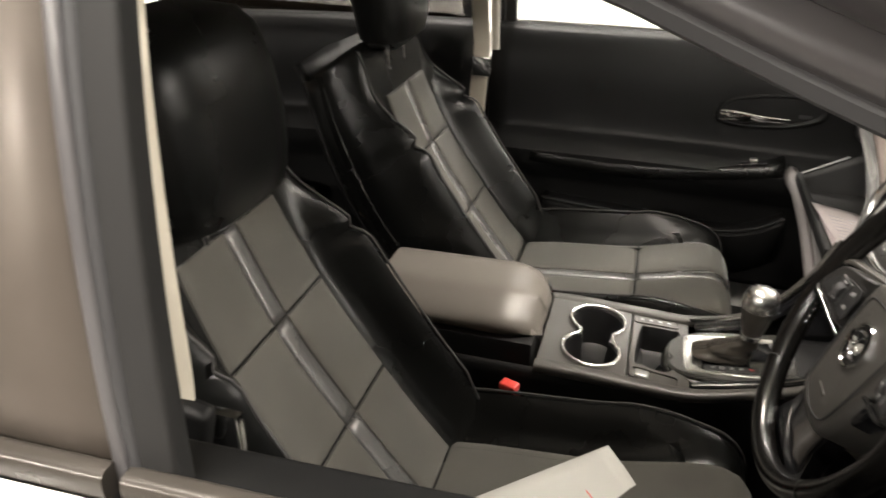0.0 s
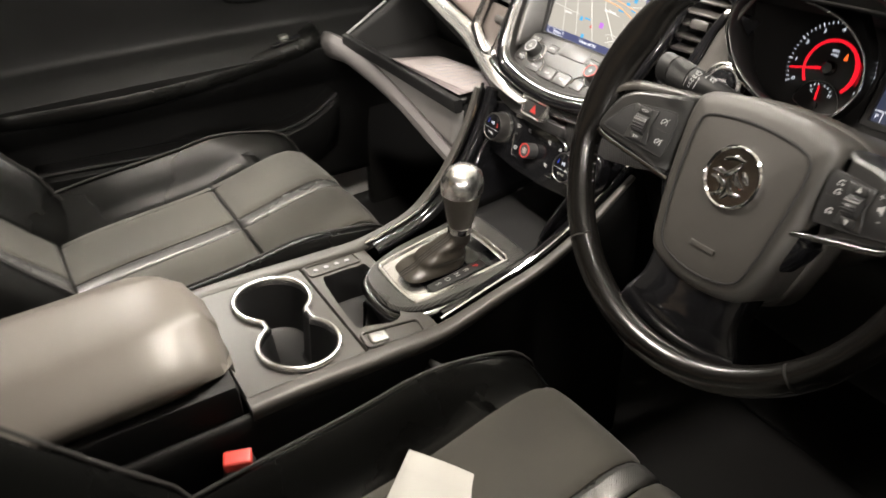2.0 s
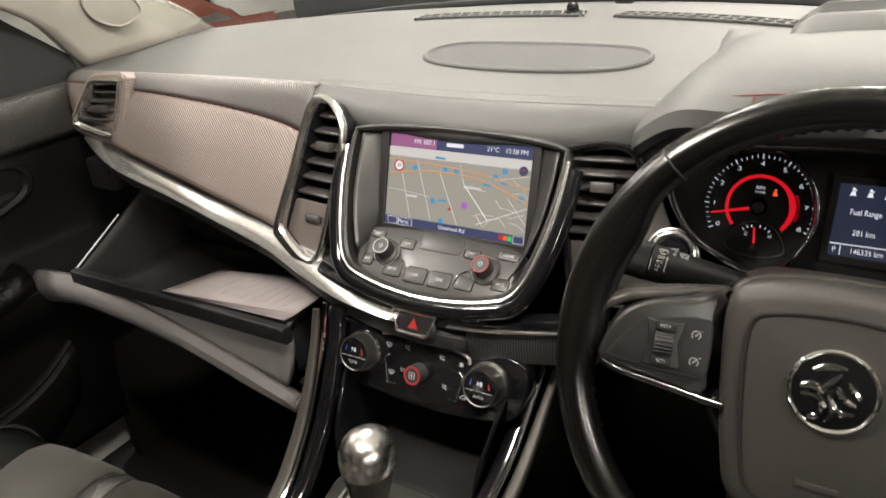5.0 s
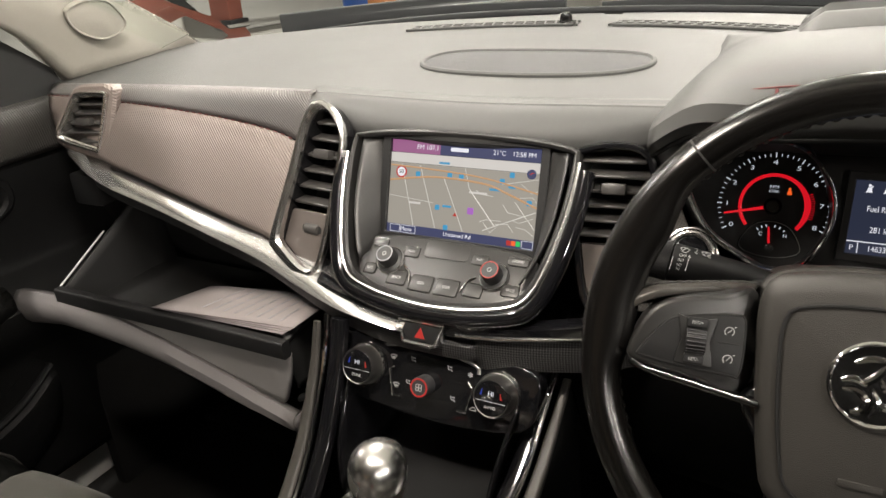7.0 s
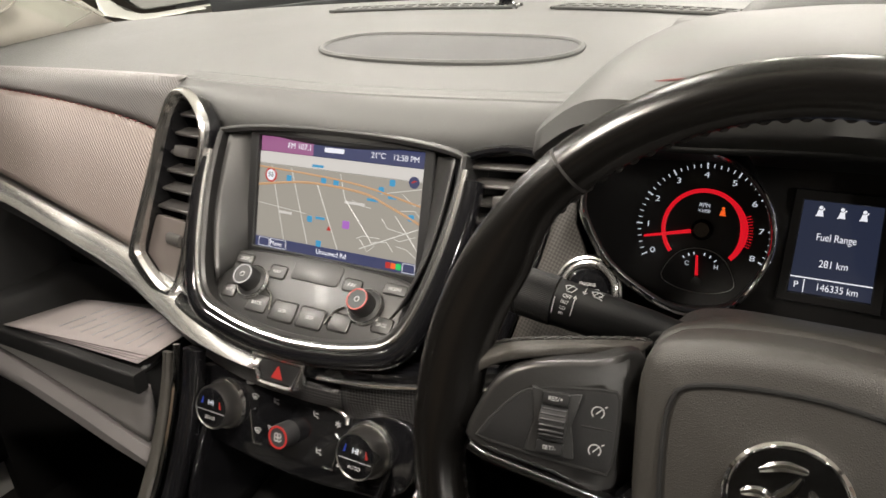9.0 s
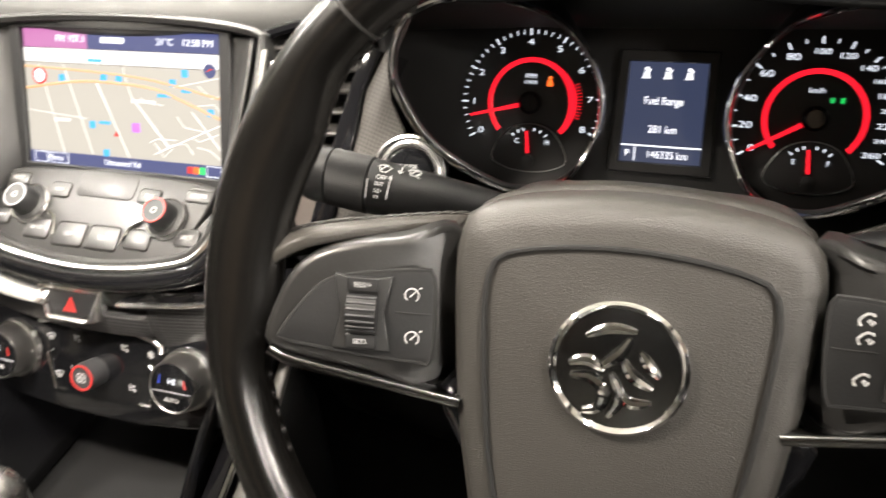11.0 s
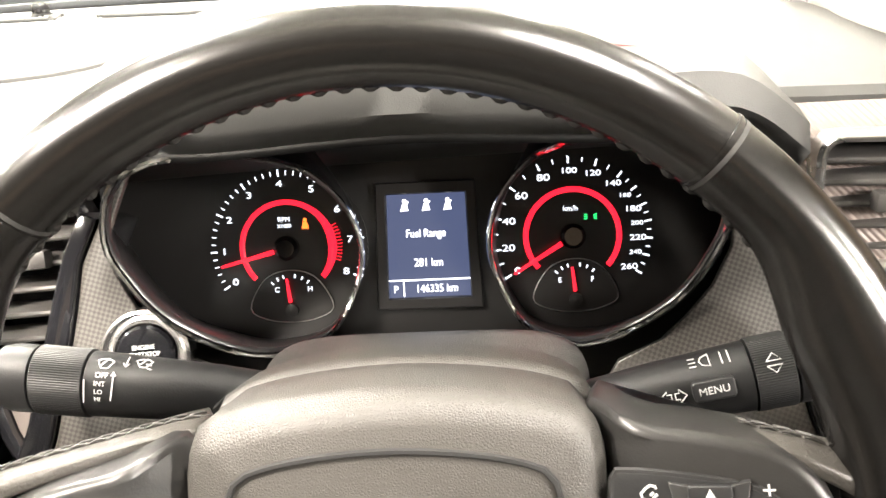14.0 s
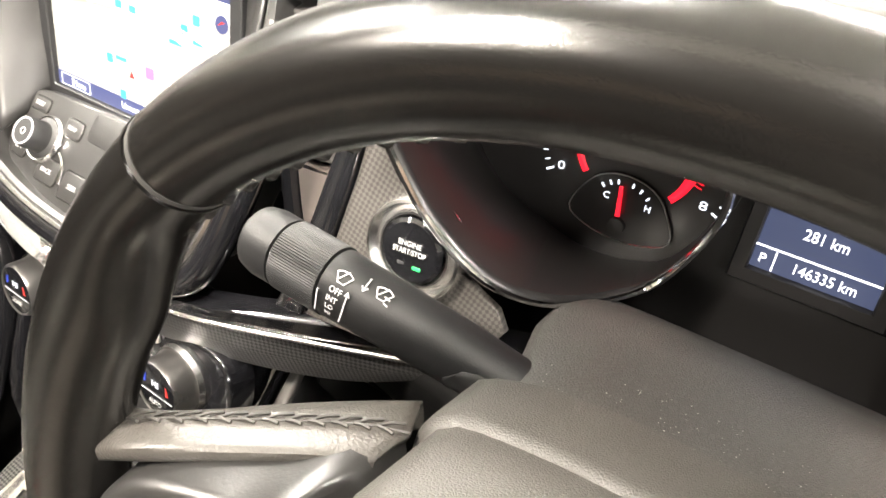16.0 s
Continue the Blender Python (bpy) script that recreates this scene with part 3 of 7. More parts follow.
def seat_surface(path, flip, f, x, half, rise, edge_drop=0.09):
    """A point of the seat: f along the profile, x across."""
    p, t = along(path, f)
    n = np.array([-t[1], t[0]]) * flip
    if flip < 0:
        x = x * (1 - 0.20 * max(0.0, (f - 0.55) / 0.45) ** 1.4)
        half = half * (1 - 0.20 * max(0.0, (f - 0.55) / 0.45) ** 1.4)
        low = smooth((0.88 - f) / 0.25) * min(1.0, 0.35 + f * 3)
        notch = 0.30 * math.exp(-((f - 0.675) / 0.016) ** 2)
        rise = rise * (1.20 * low - notch)
    else:
        rise = rise * (1 - 0.90 * smooth((f - 0.50) / 0.34))
        taper = 1 - 0.11 * smooth((f - 0.62) / 0.38)
        x, half = x * taper, half * taper
        p = p - np.array([0.030 * (abs(x) / half) ** 3 * smooth((f - 0.45) / 0.55), 0.0])
    a = abs(x)
    w0, w1 = half * 0.60, half * 0.82
    h = 0.0
    if a > w0:
        s = min((a - w0) / (w1 - w0), 1)
        h = rise * s * s * (3 - 2 * s)
    if a > w1:
        s = (a - w1) / (half - w1)
        h -= (rise + edge_drop) * (s ** 2.2)
    return Vector((x, p[0] + n[0] * h, p[1] + n[1] * h))


def stops(n):
    """Even steps with narrow ones at both ends, for crisp piped edges."""
    return [0, 0.012, 0.04] + [0.10 + 0.80 * k / (n - 7) for k in range(n - 6)] + [0.96, 0.988, 1] if n > 8 else [k / (n - 1) for k in range(n)]


def patch(path, flip, f0, f1, x0, x1, half, rise, nf, nx, pillow=0.0, lift=0.0):
    rows = []
    us, vs = (stops(nf), stops(nx)) if pillow else ([k / (nf - 1) for k in range(nf)], [k / (nx - 1) for k in range(nx)])
    for i in range(nf):
        f = f0 + (f1 - f0) * us[i]
        r = []
        for j in range(nx):
            x = x0 + (x1 - x0) * vs[j]
            q = seat_surface(path, flip, f, x, half, rise)
            _, t = along(path, f)
            u, v = min(us[i], 1 - us[i]), min(vs[j], 1 - vs[j])
            k = lift + pillow * (1 - math.exp(-16 * min(u * 2, v * 2))) - (0.003 if min(i, nf - 1 - i) == 0 or min(j, nx - 1 - j) == 0 else 0)
            r.append(q + Vector((0, -t[1] * flip * k, t[0] * flip * k)))
        rows.append(r)
    return grid(rows)


def front_seat(cx, head_z, head_y, ahead, label):
    ob = thing("front_seat", (cx, -0.3, 0.28), label, "car seat", "front seats")
    off = Matrix.Translation((cx, 0, 0))

    def add(name, bm, material, lab="", parent=None, lean=False, **kw):
        bm.transform(off @ Matrix.Translation((0, ahead, 0)) if lean else off)
        return part(name, bm, material, parent or ob, lab, **kw)

    back = add("backrest", patch(BACK, -1, 0.0, 1.0, -0.245, 0.245, 0.245, 0.060, 44, 45), LEATHER, "black leather backrest with side bolsters", solid=0.03, out=(0, 0.85, 0.5), lean=True)
    seat = add("seat_cushion", patch(CUSH, 1, 0.0, 1.0, -0.262, 0.262, 0.262, 0.072, 30, 41), LEATHER, "black leather cushion with side bolsters", solid=0.10, out=(0, 0, 1))
    # suede panels set in the middle, with a silver ribbed strip between
    for f0, f1 in ((0.115, 0.368), (0.372, 0.618), (0.622, 0.83)):
        for x0, x1 in ((-0.134, -0.0175), (0.0175, 0.134)):
            add("suede_panel", patch(BACK, -1, f0, f1, x0, x1, 0.245, 0.060, 14, 13, 0.005, 0.002), SUEDE, "", back, solid=0.01, out=(0, 0.85, 0.5), lean=True)
        add("strip", patch(BACK, -1, f0, f1, -0.017, 0.017, 0.245, 0.060, 12, 5, 0.0, 0.006), STRIP, "ribbed silver-grey strip", back, solid=0.008, out=(0, 0.85, 0.5), lean=True)
    for f0, f1 in ((0.03, 0.478), (0.482, 0.835)):
        for x0, x1 in ((-0.162, -0.0175), (0.0175, 0.162)):
            add("suede_panel", patch(CUSH, 1, f0, f1, x0, x1, 0.262, 0.072, 15, 13, 0.006, 0.002), SUEDE, "", seat, solid=0.01, out=(0, 0, 1))
        add("strip", patch(CUSH, 1, f0, f1, -0.017, 0.017, 0.262, 0.072, 14, 5, 0.0, 0.006), STRIP, "ribbed silver-grey strip", seat, solid=0.008, out=(0, 0, 1))
    for s in (-1, 1):
        add("seam", tube([tuple(seat_surface(BACK, -1, 0.08 + 0.9 * i / 39, s * 0.204, 0.245, 0.062) + Vector((0, 0.001, 0.001))) for i in range(40)], 0.0022, 6), STITCH, "raised seam", back, lean=True)
        add("seam", tube([tuple(seat_surface(CUSH, 1, 0.05 + 0.92 * i / 39, s * 0.214, 0.262, 0.072) + Vector((0, 0.001, 0.0025))) for i in range(40)], 0.0022, 6), STITCH, "raised seam", seat)
        # closed sides of the backrest
        side = [[tuple(seat_surface(BACK, -1, 0.02 + 0.96 * i / 19, s * 0.243, 0.245, 0.060)) for i in range(20)]]
        side.append([(x * 0.995, y - 0.018, z - 0.008) for x, y, z in side[0]])
        side.append([(x * 0.97, y - 0.036, z - 0.016) for x, y, z in side[0]])
        side.append([(x * 0.90, y - 0.048, z - 0.020) for x, y, z in side[0]])
        add("side_panel", loft(side, 6, 24), LEATHER, "", back, solid=0.006, lean=True)
    shell = [[(x * (1 - 0.22 * max(0, (z - 0.76) / 0.30) ** 1.4), y - 0.128 - 0.015 * (1 - abs(x) / 0.25), z - 0.05) for x in (-0.225, -0.12, 0, 0.12, 0.225)] for y, z in BACK]
    add("back_shell", loft(shell, 20, 16), TRIM, "black seat back shell", solid=0.012, lean=True)
    # headrest on two posts
    hm = Matrix.Translation((0, -0.828 - ahead * 0.9 + head_y, head_z)) @ Matrix.Rotation(radians(12), 4, "X")
    rows = []
    for k in range(13):
        v = -1 + 2 * k / 12
        w = (1 - abs(v) ** (4.5 if v > 0 else 8)) ** 0.4 if abs(v) < 1 else 0.05
        wx, wy = 0.140 * max(w, 0.25) * (1 - 0.16 * (v < 0) * v * v), 0.060 * max(w, 0.2) * (1.0 + 0.12 * v)
        rows.append([hm @ Vector((wx * math.copysign(abs(math.cos(a)) ** 0.6, math.cos(a)), wy * math.copysign(abs(math.sin(a)) ** 0.75, math.sin(a)) + 0.015 * (1 - v * v), 0.140 * v)) for a in [2 * math.pi * i / 28 for i in range(28)]])
    head = add("headrest", grid(rows, close_v=True, caps=True), LEATHER, "black leather headrest", lean=True)
    for s in (-0.05, 0.05):
        add("post", tube([tuple(hm @ Vector((s, 0, -0.12))), tuple(hm @ Vector((s, -0.01, -0.19)))], 0.006, 10, up=(0, 1, 0)), CHROME, "chrome headrest post", head, lean=True)
    add("seat_base", rbox(0.46, 0.46, 0.12, Matrix.Translation((0, -0.29, 0.395)), 0.03), TRIM, "black plastic seat base")
    for s in (-0.19, 0.19):
        add("seat_rail", rbox(0.04, 0.5, 0.05, Matrix.Translation((s, -0.29, 0.31)), 0.006), SEAL, "steel seat rail")
    add("recliner_cover", slab(rrect(0.10, 0.12, 0.04), plane((0.24 if cx > 0 else -0.24, -0.53, 0.50), (0, 1, 0), (0, 0, 1)), -0.02, 0.02, 0.006), TRIM, "black hinge cover")
    return ob


front_seat(0.39, 1.102, 0.036, 0.045, "black leather driver seat with grey suede panels and silver strips")
front_seat(-0.39, 1.168, 0.0, 0.028, "black leather passenger seat with grey suede panels and silver strips")

bench = thing("rear_bench", (0, -1.4, 0.28), "black leather rear bench in shadow", "rear seat")
RB = [(-1.62, 0.52), (-1.70, 0.64), (-1.80, 0.84), (-1.86, 0.98)]
RC = [(-1.68, 0.50), (-1.40, 0.52), (-1.16, 0.55), (-1.12, 0.51), (-1.12, 0.36)]
for x0 in (-0.37, 0.37):
    bm = patch(RB, -1, 0, 1, -0.36, 0.36, 0.36, 0.03, 16, 21)
    bm.transform(Matrix.Translation((x0, 0, 0)))
    part("backrest", bm, LEATHER, bench, solid=0.08, out=(0, 0.9, 0.4))
    bm = patch(RC, 1, 0, 1, -0.36, 0.36, 0.36, 0.03, 16, 21)
    bm.transform(Matrix.Translation((x0, 0, 0)))
    part("seat_cushion", bm, LEATHER, bench, solid=0.10, out=(0, 0, 1))
    part("headrest", rbox(0.26, 0.10, 0.17, Matrix.Translation((x0, -1.86, 1.05)), 0.04, 4), LEATHER, bench)

# seat belts by the door pillars, and the buckles
for s in (1, -1):
    fw = 0.092 if s > 0 else 0.0
    belt = thing("seat_belt", (0.72 * s, -0.68 + fw, 0.9), "cream seat belt webbing hanging by the door pillar", "seat belt", "seat belts")
    path = [(0.645 * s, -0.69, 1.36), (0.675 * s, -0.692, 1.25), (0.715 * s, -0.688, 1.10), (0.735 * s, -0.680, 0.965), (0.735 * s, -0.685, 0.90), (0.73 * s, -0.70, 0.55)]
    if s > 0:
        path = [(0.690, -0.630, 1.36), (0.716, -0.622, 1.25), (0.733, -0.614, 1.12), (0.737, -0.611, 1.03), (0.738, -0.611, 0.985), (0.742, -0.613, 0.955)]
    part("webbing", sweep(spline(path, 24), rrect(0.047, 0.003, 0.0012), up=(s, 0.25, 0)), WEBBING, belt, "cream woven webbing")
    part("anchor", rbox(0.05, 0.02, 0.06, Matrix.Translation((path[0][0], path[0][1], 1.35)), 0.008), TRIM, belt, "black belt anchor")
    part("tongue", rbox(0.012, 0.05, 0.05, Matrix.Translation((0.715 * s, -0.675 + fw, 0.93)), 0.004), CHROME, belt, "steel belt tongue")
    if s > 0:
        part("guide", rbox(0.022, 0.075, 0.060, Matrix.Translation((0.738, -0.612, 0.952)) @ Matrix.Rotation(radians(-12), 4, "X"), 0.008, 3), TRIM, belt, "black plastic belt guide")
    bk = thing("belt_buckle", (0.168 * s, -0.42, 0.5), "black seat belt buckle with a red release button", "buckle", "belt buckles")
    m = plane((0.163 * s, -0.408, 0.612), (0.35 * s, 1, 0), (0.10 * s, 0.20, 1))
    part("case", slab(rrect(0.034, 0.075, 0.008, cy=-0.038), m, -0.010, 0.010, 0.003), BUTTON, bk)
    part("release_button", slab(rrect(0.030, 0.014, 0.003, cy=0.004), m, -0.009, 0.009, 0.003), RED_PLASTIC, bk, "red release button")
    part("stalk", tube([m @ Vector((0, -0.07, 0)), m @ Vector((0, -0.22, 0))], 0.010, 8, up=(0, 1, 0)), TRIM, bk)


# ---- dashboard ----
dash = thing("dashboard", (0, 0.3, 0.5), "dark grey soft dashboard with ribbed passenger panel and chrome sweep", "dashboard")


def base_y(x):
    return 0.78 - 0.20 * (x / 0.75) ** 2


def top_z(x, y):
    """Height of the dashboard's top."""
    f = (y - 0.25) / 0.5
    return 1.041 + 0.014 * math.sin(min(max(f, 0), 1.25) * 1.9) - 0.014 * (x / 0.72) ** 2 - 0.004 * math.exp(-((x / 0.2) ** 2)) * (1 - min(max(f, 0), 1))


def front_y(x):
    """Where the top rolls over into the fascia."""
    return 0.245 + 0.02 * (x / 0.7) ** 2 - 0.012 * math.exp(-((x / 0.16) ** 2))


rows = []
for i in range(49):
    x = -0.74 + 1.48 * i / 48
    y0, y1 = front_y(x), base_y(x)
    r = [(x, y0 + 0.028, top_z(x, y0) - 0.05), (x, y0 + 0.004, top_z(x, y0) - 0.016), (x, y0 + 0.003, top_z(x, y0) - 0.005)]
    r += [(x, y0 + 0.008 + (y1 - y0 - 0.008) * f, top_z(x, y0 + (y1 - y0) * f)) for f in (0, 0.04, 0.1, 0.2, 0.35, 0.5, 0.65, 0.8, 0.92, 1)]
    r += [(x, y1 + 0.01, top_z(x, y1) - 0.05)]
    rows.append(r)
part("top_pad", grid(rows), DASH, dash, "dark grey grained soft top", solid=0.006)
part("lower_body", loft([[(x, y, z) for x in (-0.74, -0.25, 0.25, 0.74)] for y, z in ((0.30, 0.99), (0.30, 0.90), (0.36, 0.75), (0.52, 0.60), (0.62, 0.50))], 12, 8), DARK, dash, "black underside of the dashboard", solid=0.02)

# passenger side: ribbed wrap, stitched lip, chrome sweep, carbon edge
LIPX = [-0.722, -0.660, -0.576, -0.463, -0.350, -0.256, -0.212]
STZ = [1.017, 1.018, 1.016, 1.012, 1.004, 0.990, 0.968]
LOWZ = [0.962, 0.952, 0.940, 0.914, 0.890, 0.873, 0.864]
LOWY = [0.248, 0.225, 0.205, 0.197, 0.188, 0.176, 0.168]
upper, lower = [], []
for x, sz, lz, ly in zip(LIPX, STZ, LOWZ, LOWY):
    ty = front_y(x)
    upper.append([(x, ty + 0.010, top_z(x, ty) + 0.0015), (x, ty - 0.006, top_z(x, ty) - 0.004), (x, ty - 0.014, sz)])
    end = 0.020 if x > -0.22 else 0.0
    lower.append([(x, ty - 0.0145, sz - 0.0015), (x - end * 0.6, (ty - 0.014) * 0.62 + ly * 0.38 - 0.004, sz * 0.62 + lz * 0.38), (x - end, ly, lz)])
part("wrap_lip", loft(upper, 40, 8), LIP, dash, "grey ribbed soft lip above the stitching", solid=0.005)
part("wrap_panel", loft(lower, 40, 14), WRAP, dash, "taupe grey ribbed passenger panel", solid=0.005)
st = spline([(x, front_y(x) - 0.016, z - 0.0005) for x, z in zip(LIPX, STZ)], 90)
part("stitching", merge(*[tube([st[i], st[i + 1]], 0.0007, 5) for i in range(0, 89, 2)]), RED_STITCH, dash, "dark red stitched seam")

SWEEP = [(-0.722, 0.262, 0.951), (-0.668, 0.235, 0.939), (-0.575, 0.203, 0.919), (-0.462, 0.196, 0.895), (-0.359, 0.187, 0.873), (-0.266, 0.17, 0.861), (-0.19, 0.146, 0.85), (-0.115, 0.122, 0.842), (-0.05, 0.11, 0.838), (0, 0.108, 0.8375)]
sw = spline(SWEEP + [(-x, y, z) for x, y, z in reversed(SWEEP[4:9])], 118)


def ribbon(line, top0, low0, back, bulge, lean=0.0, taper=0.0):
    """A band that follows the line: from top to low above and below it, bowed towards the driver."""
    rows = []
    for x, y, z in line:
        k = 1 - taper * smooth((x + 0.21) / 0.19)
        top, low = top0 * k, low0 * k
        rows.append([(x, y + back + lean, z + top), (x, y - bulge * 0.7 + lean * 0.5, z + top * 0.75 + low * 0.25), (x, y - bulge, z + (top + low) / 2), (x, y - bulge * 0.6 - lean * 0.3, z + low * 0.8 + top * 0.2), (x, y + back - lean * 0.4, z + low)])
    return grid(rows)


part("chrome_sweep", ribbon([p for p in sw if -0.690 < p[0] < -0.022], 0.016, -0.015, 0.004, 0.006, 0.028, 0.55), SWEEP_METAL, dash, "bright chrome sweep across the dashboard", solid=0.004)
part("sweep_end", ribbon([p for p in sw if p[0] < -0.682], 0.016, -0.015, 0.004, 0.0045, 0.028), PIANO, dash, "gloss black end of the sweep", solid=0.004)
part("gloss_sweep", ribbon([p for p in sw if p[0] > -0.16], 0.013, -0.010, 0.010, 0.001), PIANO, dash, "gloss black sweep below the display", solid=0.004)
part("sweep_edge", tube([(x, y - 0.003, z - 0.0165 + 0.007 * smooth((x + 0.21) / 0.19)) for x, y, z in sw if x < -0.022], 0.0016, 8), BRIGHT, dash, "thin chrome lower edge of the sweep")
rows = []
for x, y, z in [p for p in sw if 0.045 < p[0] < 0.31]:
    f = smooth((x - 0.10) / 0.20)
    hi, lo = z - 0.004 - 0.012 * f, z - 0.044 - 0.006 * math.sin(math.pi * f) + 0.024 * f * f
    rows.append([(x, y + 0.012, hi), (x, y + 0.002, hi - 0.002), (x, y, (hi + lo) / 2), (x, y + 0.003, lo + 0.002), (x, y + 0.014, lo)])
part("carbon_panel", grid(rows), CARBON, dash, "carbon-weave panel that narrows towards the column", solid=0.004)
part("carbon_chrome", tube([(x, y - 0.002, z - 0.0030 - 0.012 * smooth((x - 0.10) / 0.20)) for x, y, z in sw if 0.03 < x < 0.31], 0.0016, 8), BRIGHT, dash, "thin dark chrome line above the carbon panel")
part("carbon_edge", ribbon([(x, y + 0.002, z - 0.024) for x, y, z in sw if x < 0.06], 0.015, -0.014, 0.008, 0.003), CARBON, dash, "carbon-weave strip under the sweep", solid=0.004)


KNOB_TAUPE = mat("vent_taupe", (0.110, 0.094, 0.086), 0.40, 0, 0.1, 10, 0.05, 800)


# air vents
def vent(outline, m, nslat, depth, frame_mat, label, turn=0, rim=0.008, wheel=None):
    ob = part("air_vent", bezel(outline, inset(outline, rim), m, -0.012, 0.005, 0.002, floor=-depth), frame_mat, dash, label)
    part("duct", slab(inset(outline, rim * 0.9), m, -depth - 0.006, -depth, 0), DARK, ob)
    ys = [p[1] for p in outline]
    lo, hi = min(ys) + rim + 0.004 + (0.066 if wheel else 0), max(ys) - rim - 0.002
    if wheel:
        foot = [(x, min(y, lo - 0.003)) for x, y in inset(outline, rim * 1.05)]
        plate = part("wheel_plate", slab(foot, m, -0.012, -0.003, 0.001), KNOB_TAUPE, ob, "taupe plate under the slats")
        part("wheel_slot", slab(rrect(0.030, 0.0085, 0.003, cx=wheel[0], cy=wheel[1]), m, -0.004, -0.0024, 0), DARK, plate)
    for i in range(nslat):
        y = lo + (hi - lo) * (i + 0.5) / nslat
        inner = inset(outline, rim)
        cut = []
        for k in range(len(inner)):
            (ax, ay), (bx, by) = inner[k - 1], inner[k]
            if (ay - y) * (by - y) < 0:
                cut.append(ax + (bx - ax) * (y - ay) / (by - ay))
        if len(cut) < 2:
            continue
        w, c = max(cut) - min(cut), (max(cut) + min(cut)) / 2
        part("slat", rbox(w, 0.0035, 0.018, at(m, c, y, -0.010) @ Matrix.Rotation(radians(22), 4, "X"), 0.0012, 1), SLAT, ob)
        if i == nslat // 2:
            part("slider", rbox(0.024, 0.011, 0.012, at(m, c, y, 0.001), 0.003), SLAT, ob, "sliding vent tab")
    if wheel:
        part("thumb_wheel", lathe([(0.002, -0.011), (0.0068, -0.010), (0.0068, 0.010), (0.002, 0.011)], at(m, *wheel, -0.0055) @ Matrix.Rotation(radians(90), 4, "Y"), 20), SLAT, ob)
    return ob


SIDE_M = plane((-0.610, 0.214, 0.990), (1, 0.2, 0), (0, 0.25, 1))
side_out = spline([(-0.036, -0.014), (-0.031, -0.024), (0.024, -0.039), (0.033, -0.035), (0.050, 0.033), (0.045, 0.040), (0.006, 0.039), (-0.003, 0.034), (-0.020, 0.010)], 36, True)
part("vent_surround", bezel(inset(side_out, -0.013), inset(side_out, 0.001), SIDE_M, -0.04, 0.001, 0.004), WRAP, dash, "ribbed taupe trim round the side vent")
vent(side_out, SIDE_M, 5, 0.03, BRIGHT, "chrome framed side air vent with dark slats", rim=0.005)
part("vent_ring", tube([SIDE_M @ Vector((x, y, 0.005)) for x, y in side_out], 0.0030, 8, closed=True, up=(0, -1, 0.25)), BRIGHT, dash, "bright chrome ring round the side vent")
VL = plane((-0.173, 0.184, 0.938), (0.97, -0.12, 0), (0, 0.33, 0.94))
vl_out = spline([(0.000, 0.100), (0.020, 0.085), (0.031, 0.060), (0.026, -0.005), (0.016, -0.080), (-0.005, -0.098), (-0.048, -0.072), (-0.050, -0.055), (-0.036, 0.010), (-0.020, 0.085)], 40, True)
vl_wide = [(x * 1.18, y) for x, y in vl_out]
vent(vl_wide, VL, 6, 0.035, PIANO, "tall air vent in a chrome frame beside the display", rim=0.007, wheel=(-0.010, -0.044))
part("vent_frame", merge(bezel([(x * 1.26 - 0.003, y * 1.045) for x, y in vl_out], [(x * 1.02 + 0.001, y * 0.93 + 0.002) for x, y in vl_out], VL, 0.002, 0.012, 0.0035)), BRIGHT, dash, "bright chrome frame round the tall vent")
VR = plane((0.163, 0.198, 0.940), (0.97, 0.12, 0), (0, 0.33, 0.94))
vr_out = [(-x * 1.42, y if y < 0.06 else 0.06 + (y - 0.06) * 0.35) for x, y in vl_out]
vent(vr_out, VR, 6, 0.035, PIANO, "tall air vent in a gloss black frame beside the display", rim=0.007, wheel=(0.014, -0.044))
drv_vent = plane((0.640, 0.196, 0.985), (0.96, -0.10, 0), (0, 0.10, 1))
vent(rrect(0.085, 0.075, 0.012), drv_vent, 5, 0.03, SATIN, "satin silver framed side air vent", rim=0.005)

# soft brow that rolls from the top down to the display and vents
brow = []
for x in (-0.225, -0.18, -0.13, -0.06, 0, 0.06, 0.13, 0.18, 0.215):
    e = max(0.0, (abs(x) - 0.12) / 0.10)
    y0 = front_y(x)
    brow.append([(x, y0 + 0.030, top_z(x, y0 + 0.02) + 0.0012), (x, y0 + 0.006, top_z(x, y0) - 0.0015), (x, y0 - 0.012 + 0.006 * e, top_z(x, y0) - 0.012 + 0.004 * e), (x, y0 - 0.022 + 0.016 * e, 1.010 + 0.006 * e), (x, y0 - 0.020 + 0.016 * e, 0.996 + 0.010 * e)])
part("brow", loft(brow, 36, 16), DASH, dash, "grey soft brow above the display", solid=0.005, out=(0, -1, 0.5))

# display housing
B = plane((0, 0.120, 0.862), (1, 0, 0), (0, 0.54, 0.84))
house = spline([(-0.118, 0.170), (-0.050, 0.1765), (0.050, 0.1765), (0.118, 0.170), (0.131, 0.158), (0.126, 0.090), (0.106, 0.022), (0.070, 0.002), (0, -0.006), (-0.070, 0.002), (-0.106, 0.022), (-0.126, 0.090), (-0.131, 0.158)], 72, True)
part("display_housing", bezel(house, inset(house, 0.006), B, -0.04, 0.006, 0.0025, floor=-0.045), BOWL, dash, "black hooded display surround")
low = [(x, y) for x, y in house if y < 0.155]
low = sorted([p for p in low if p[0] <= 0], key=lambda p: -p[1]) + sorted([p for p in low if p[0] > 0], key=lambda p: p[1])
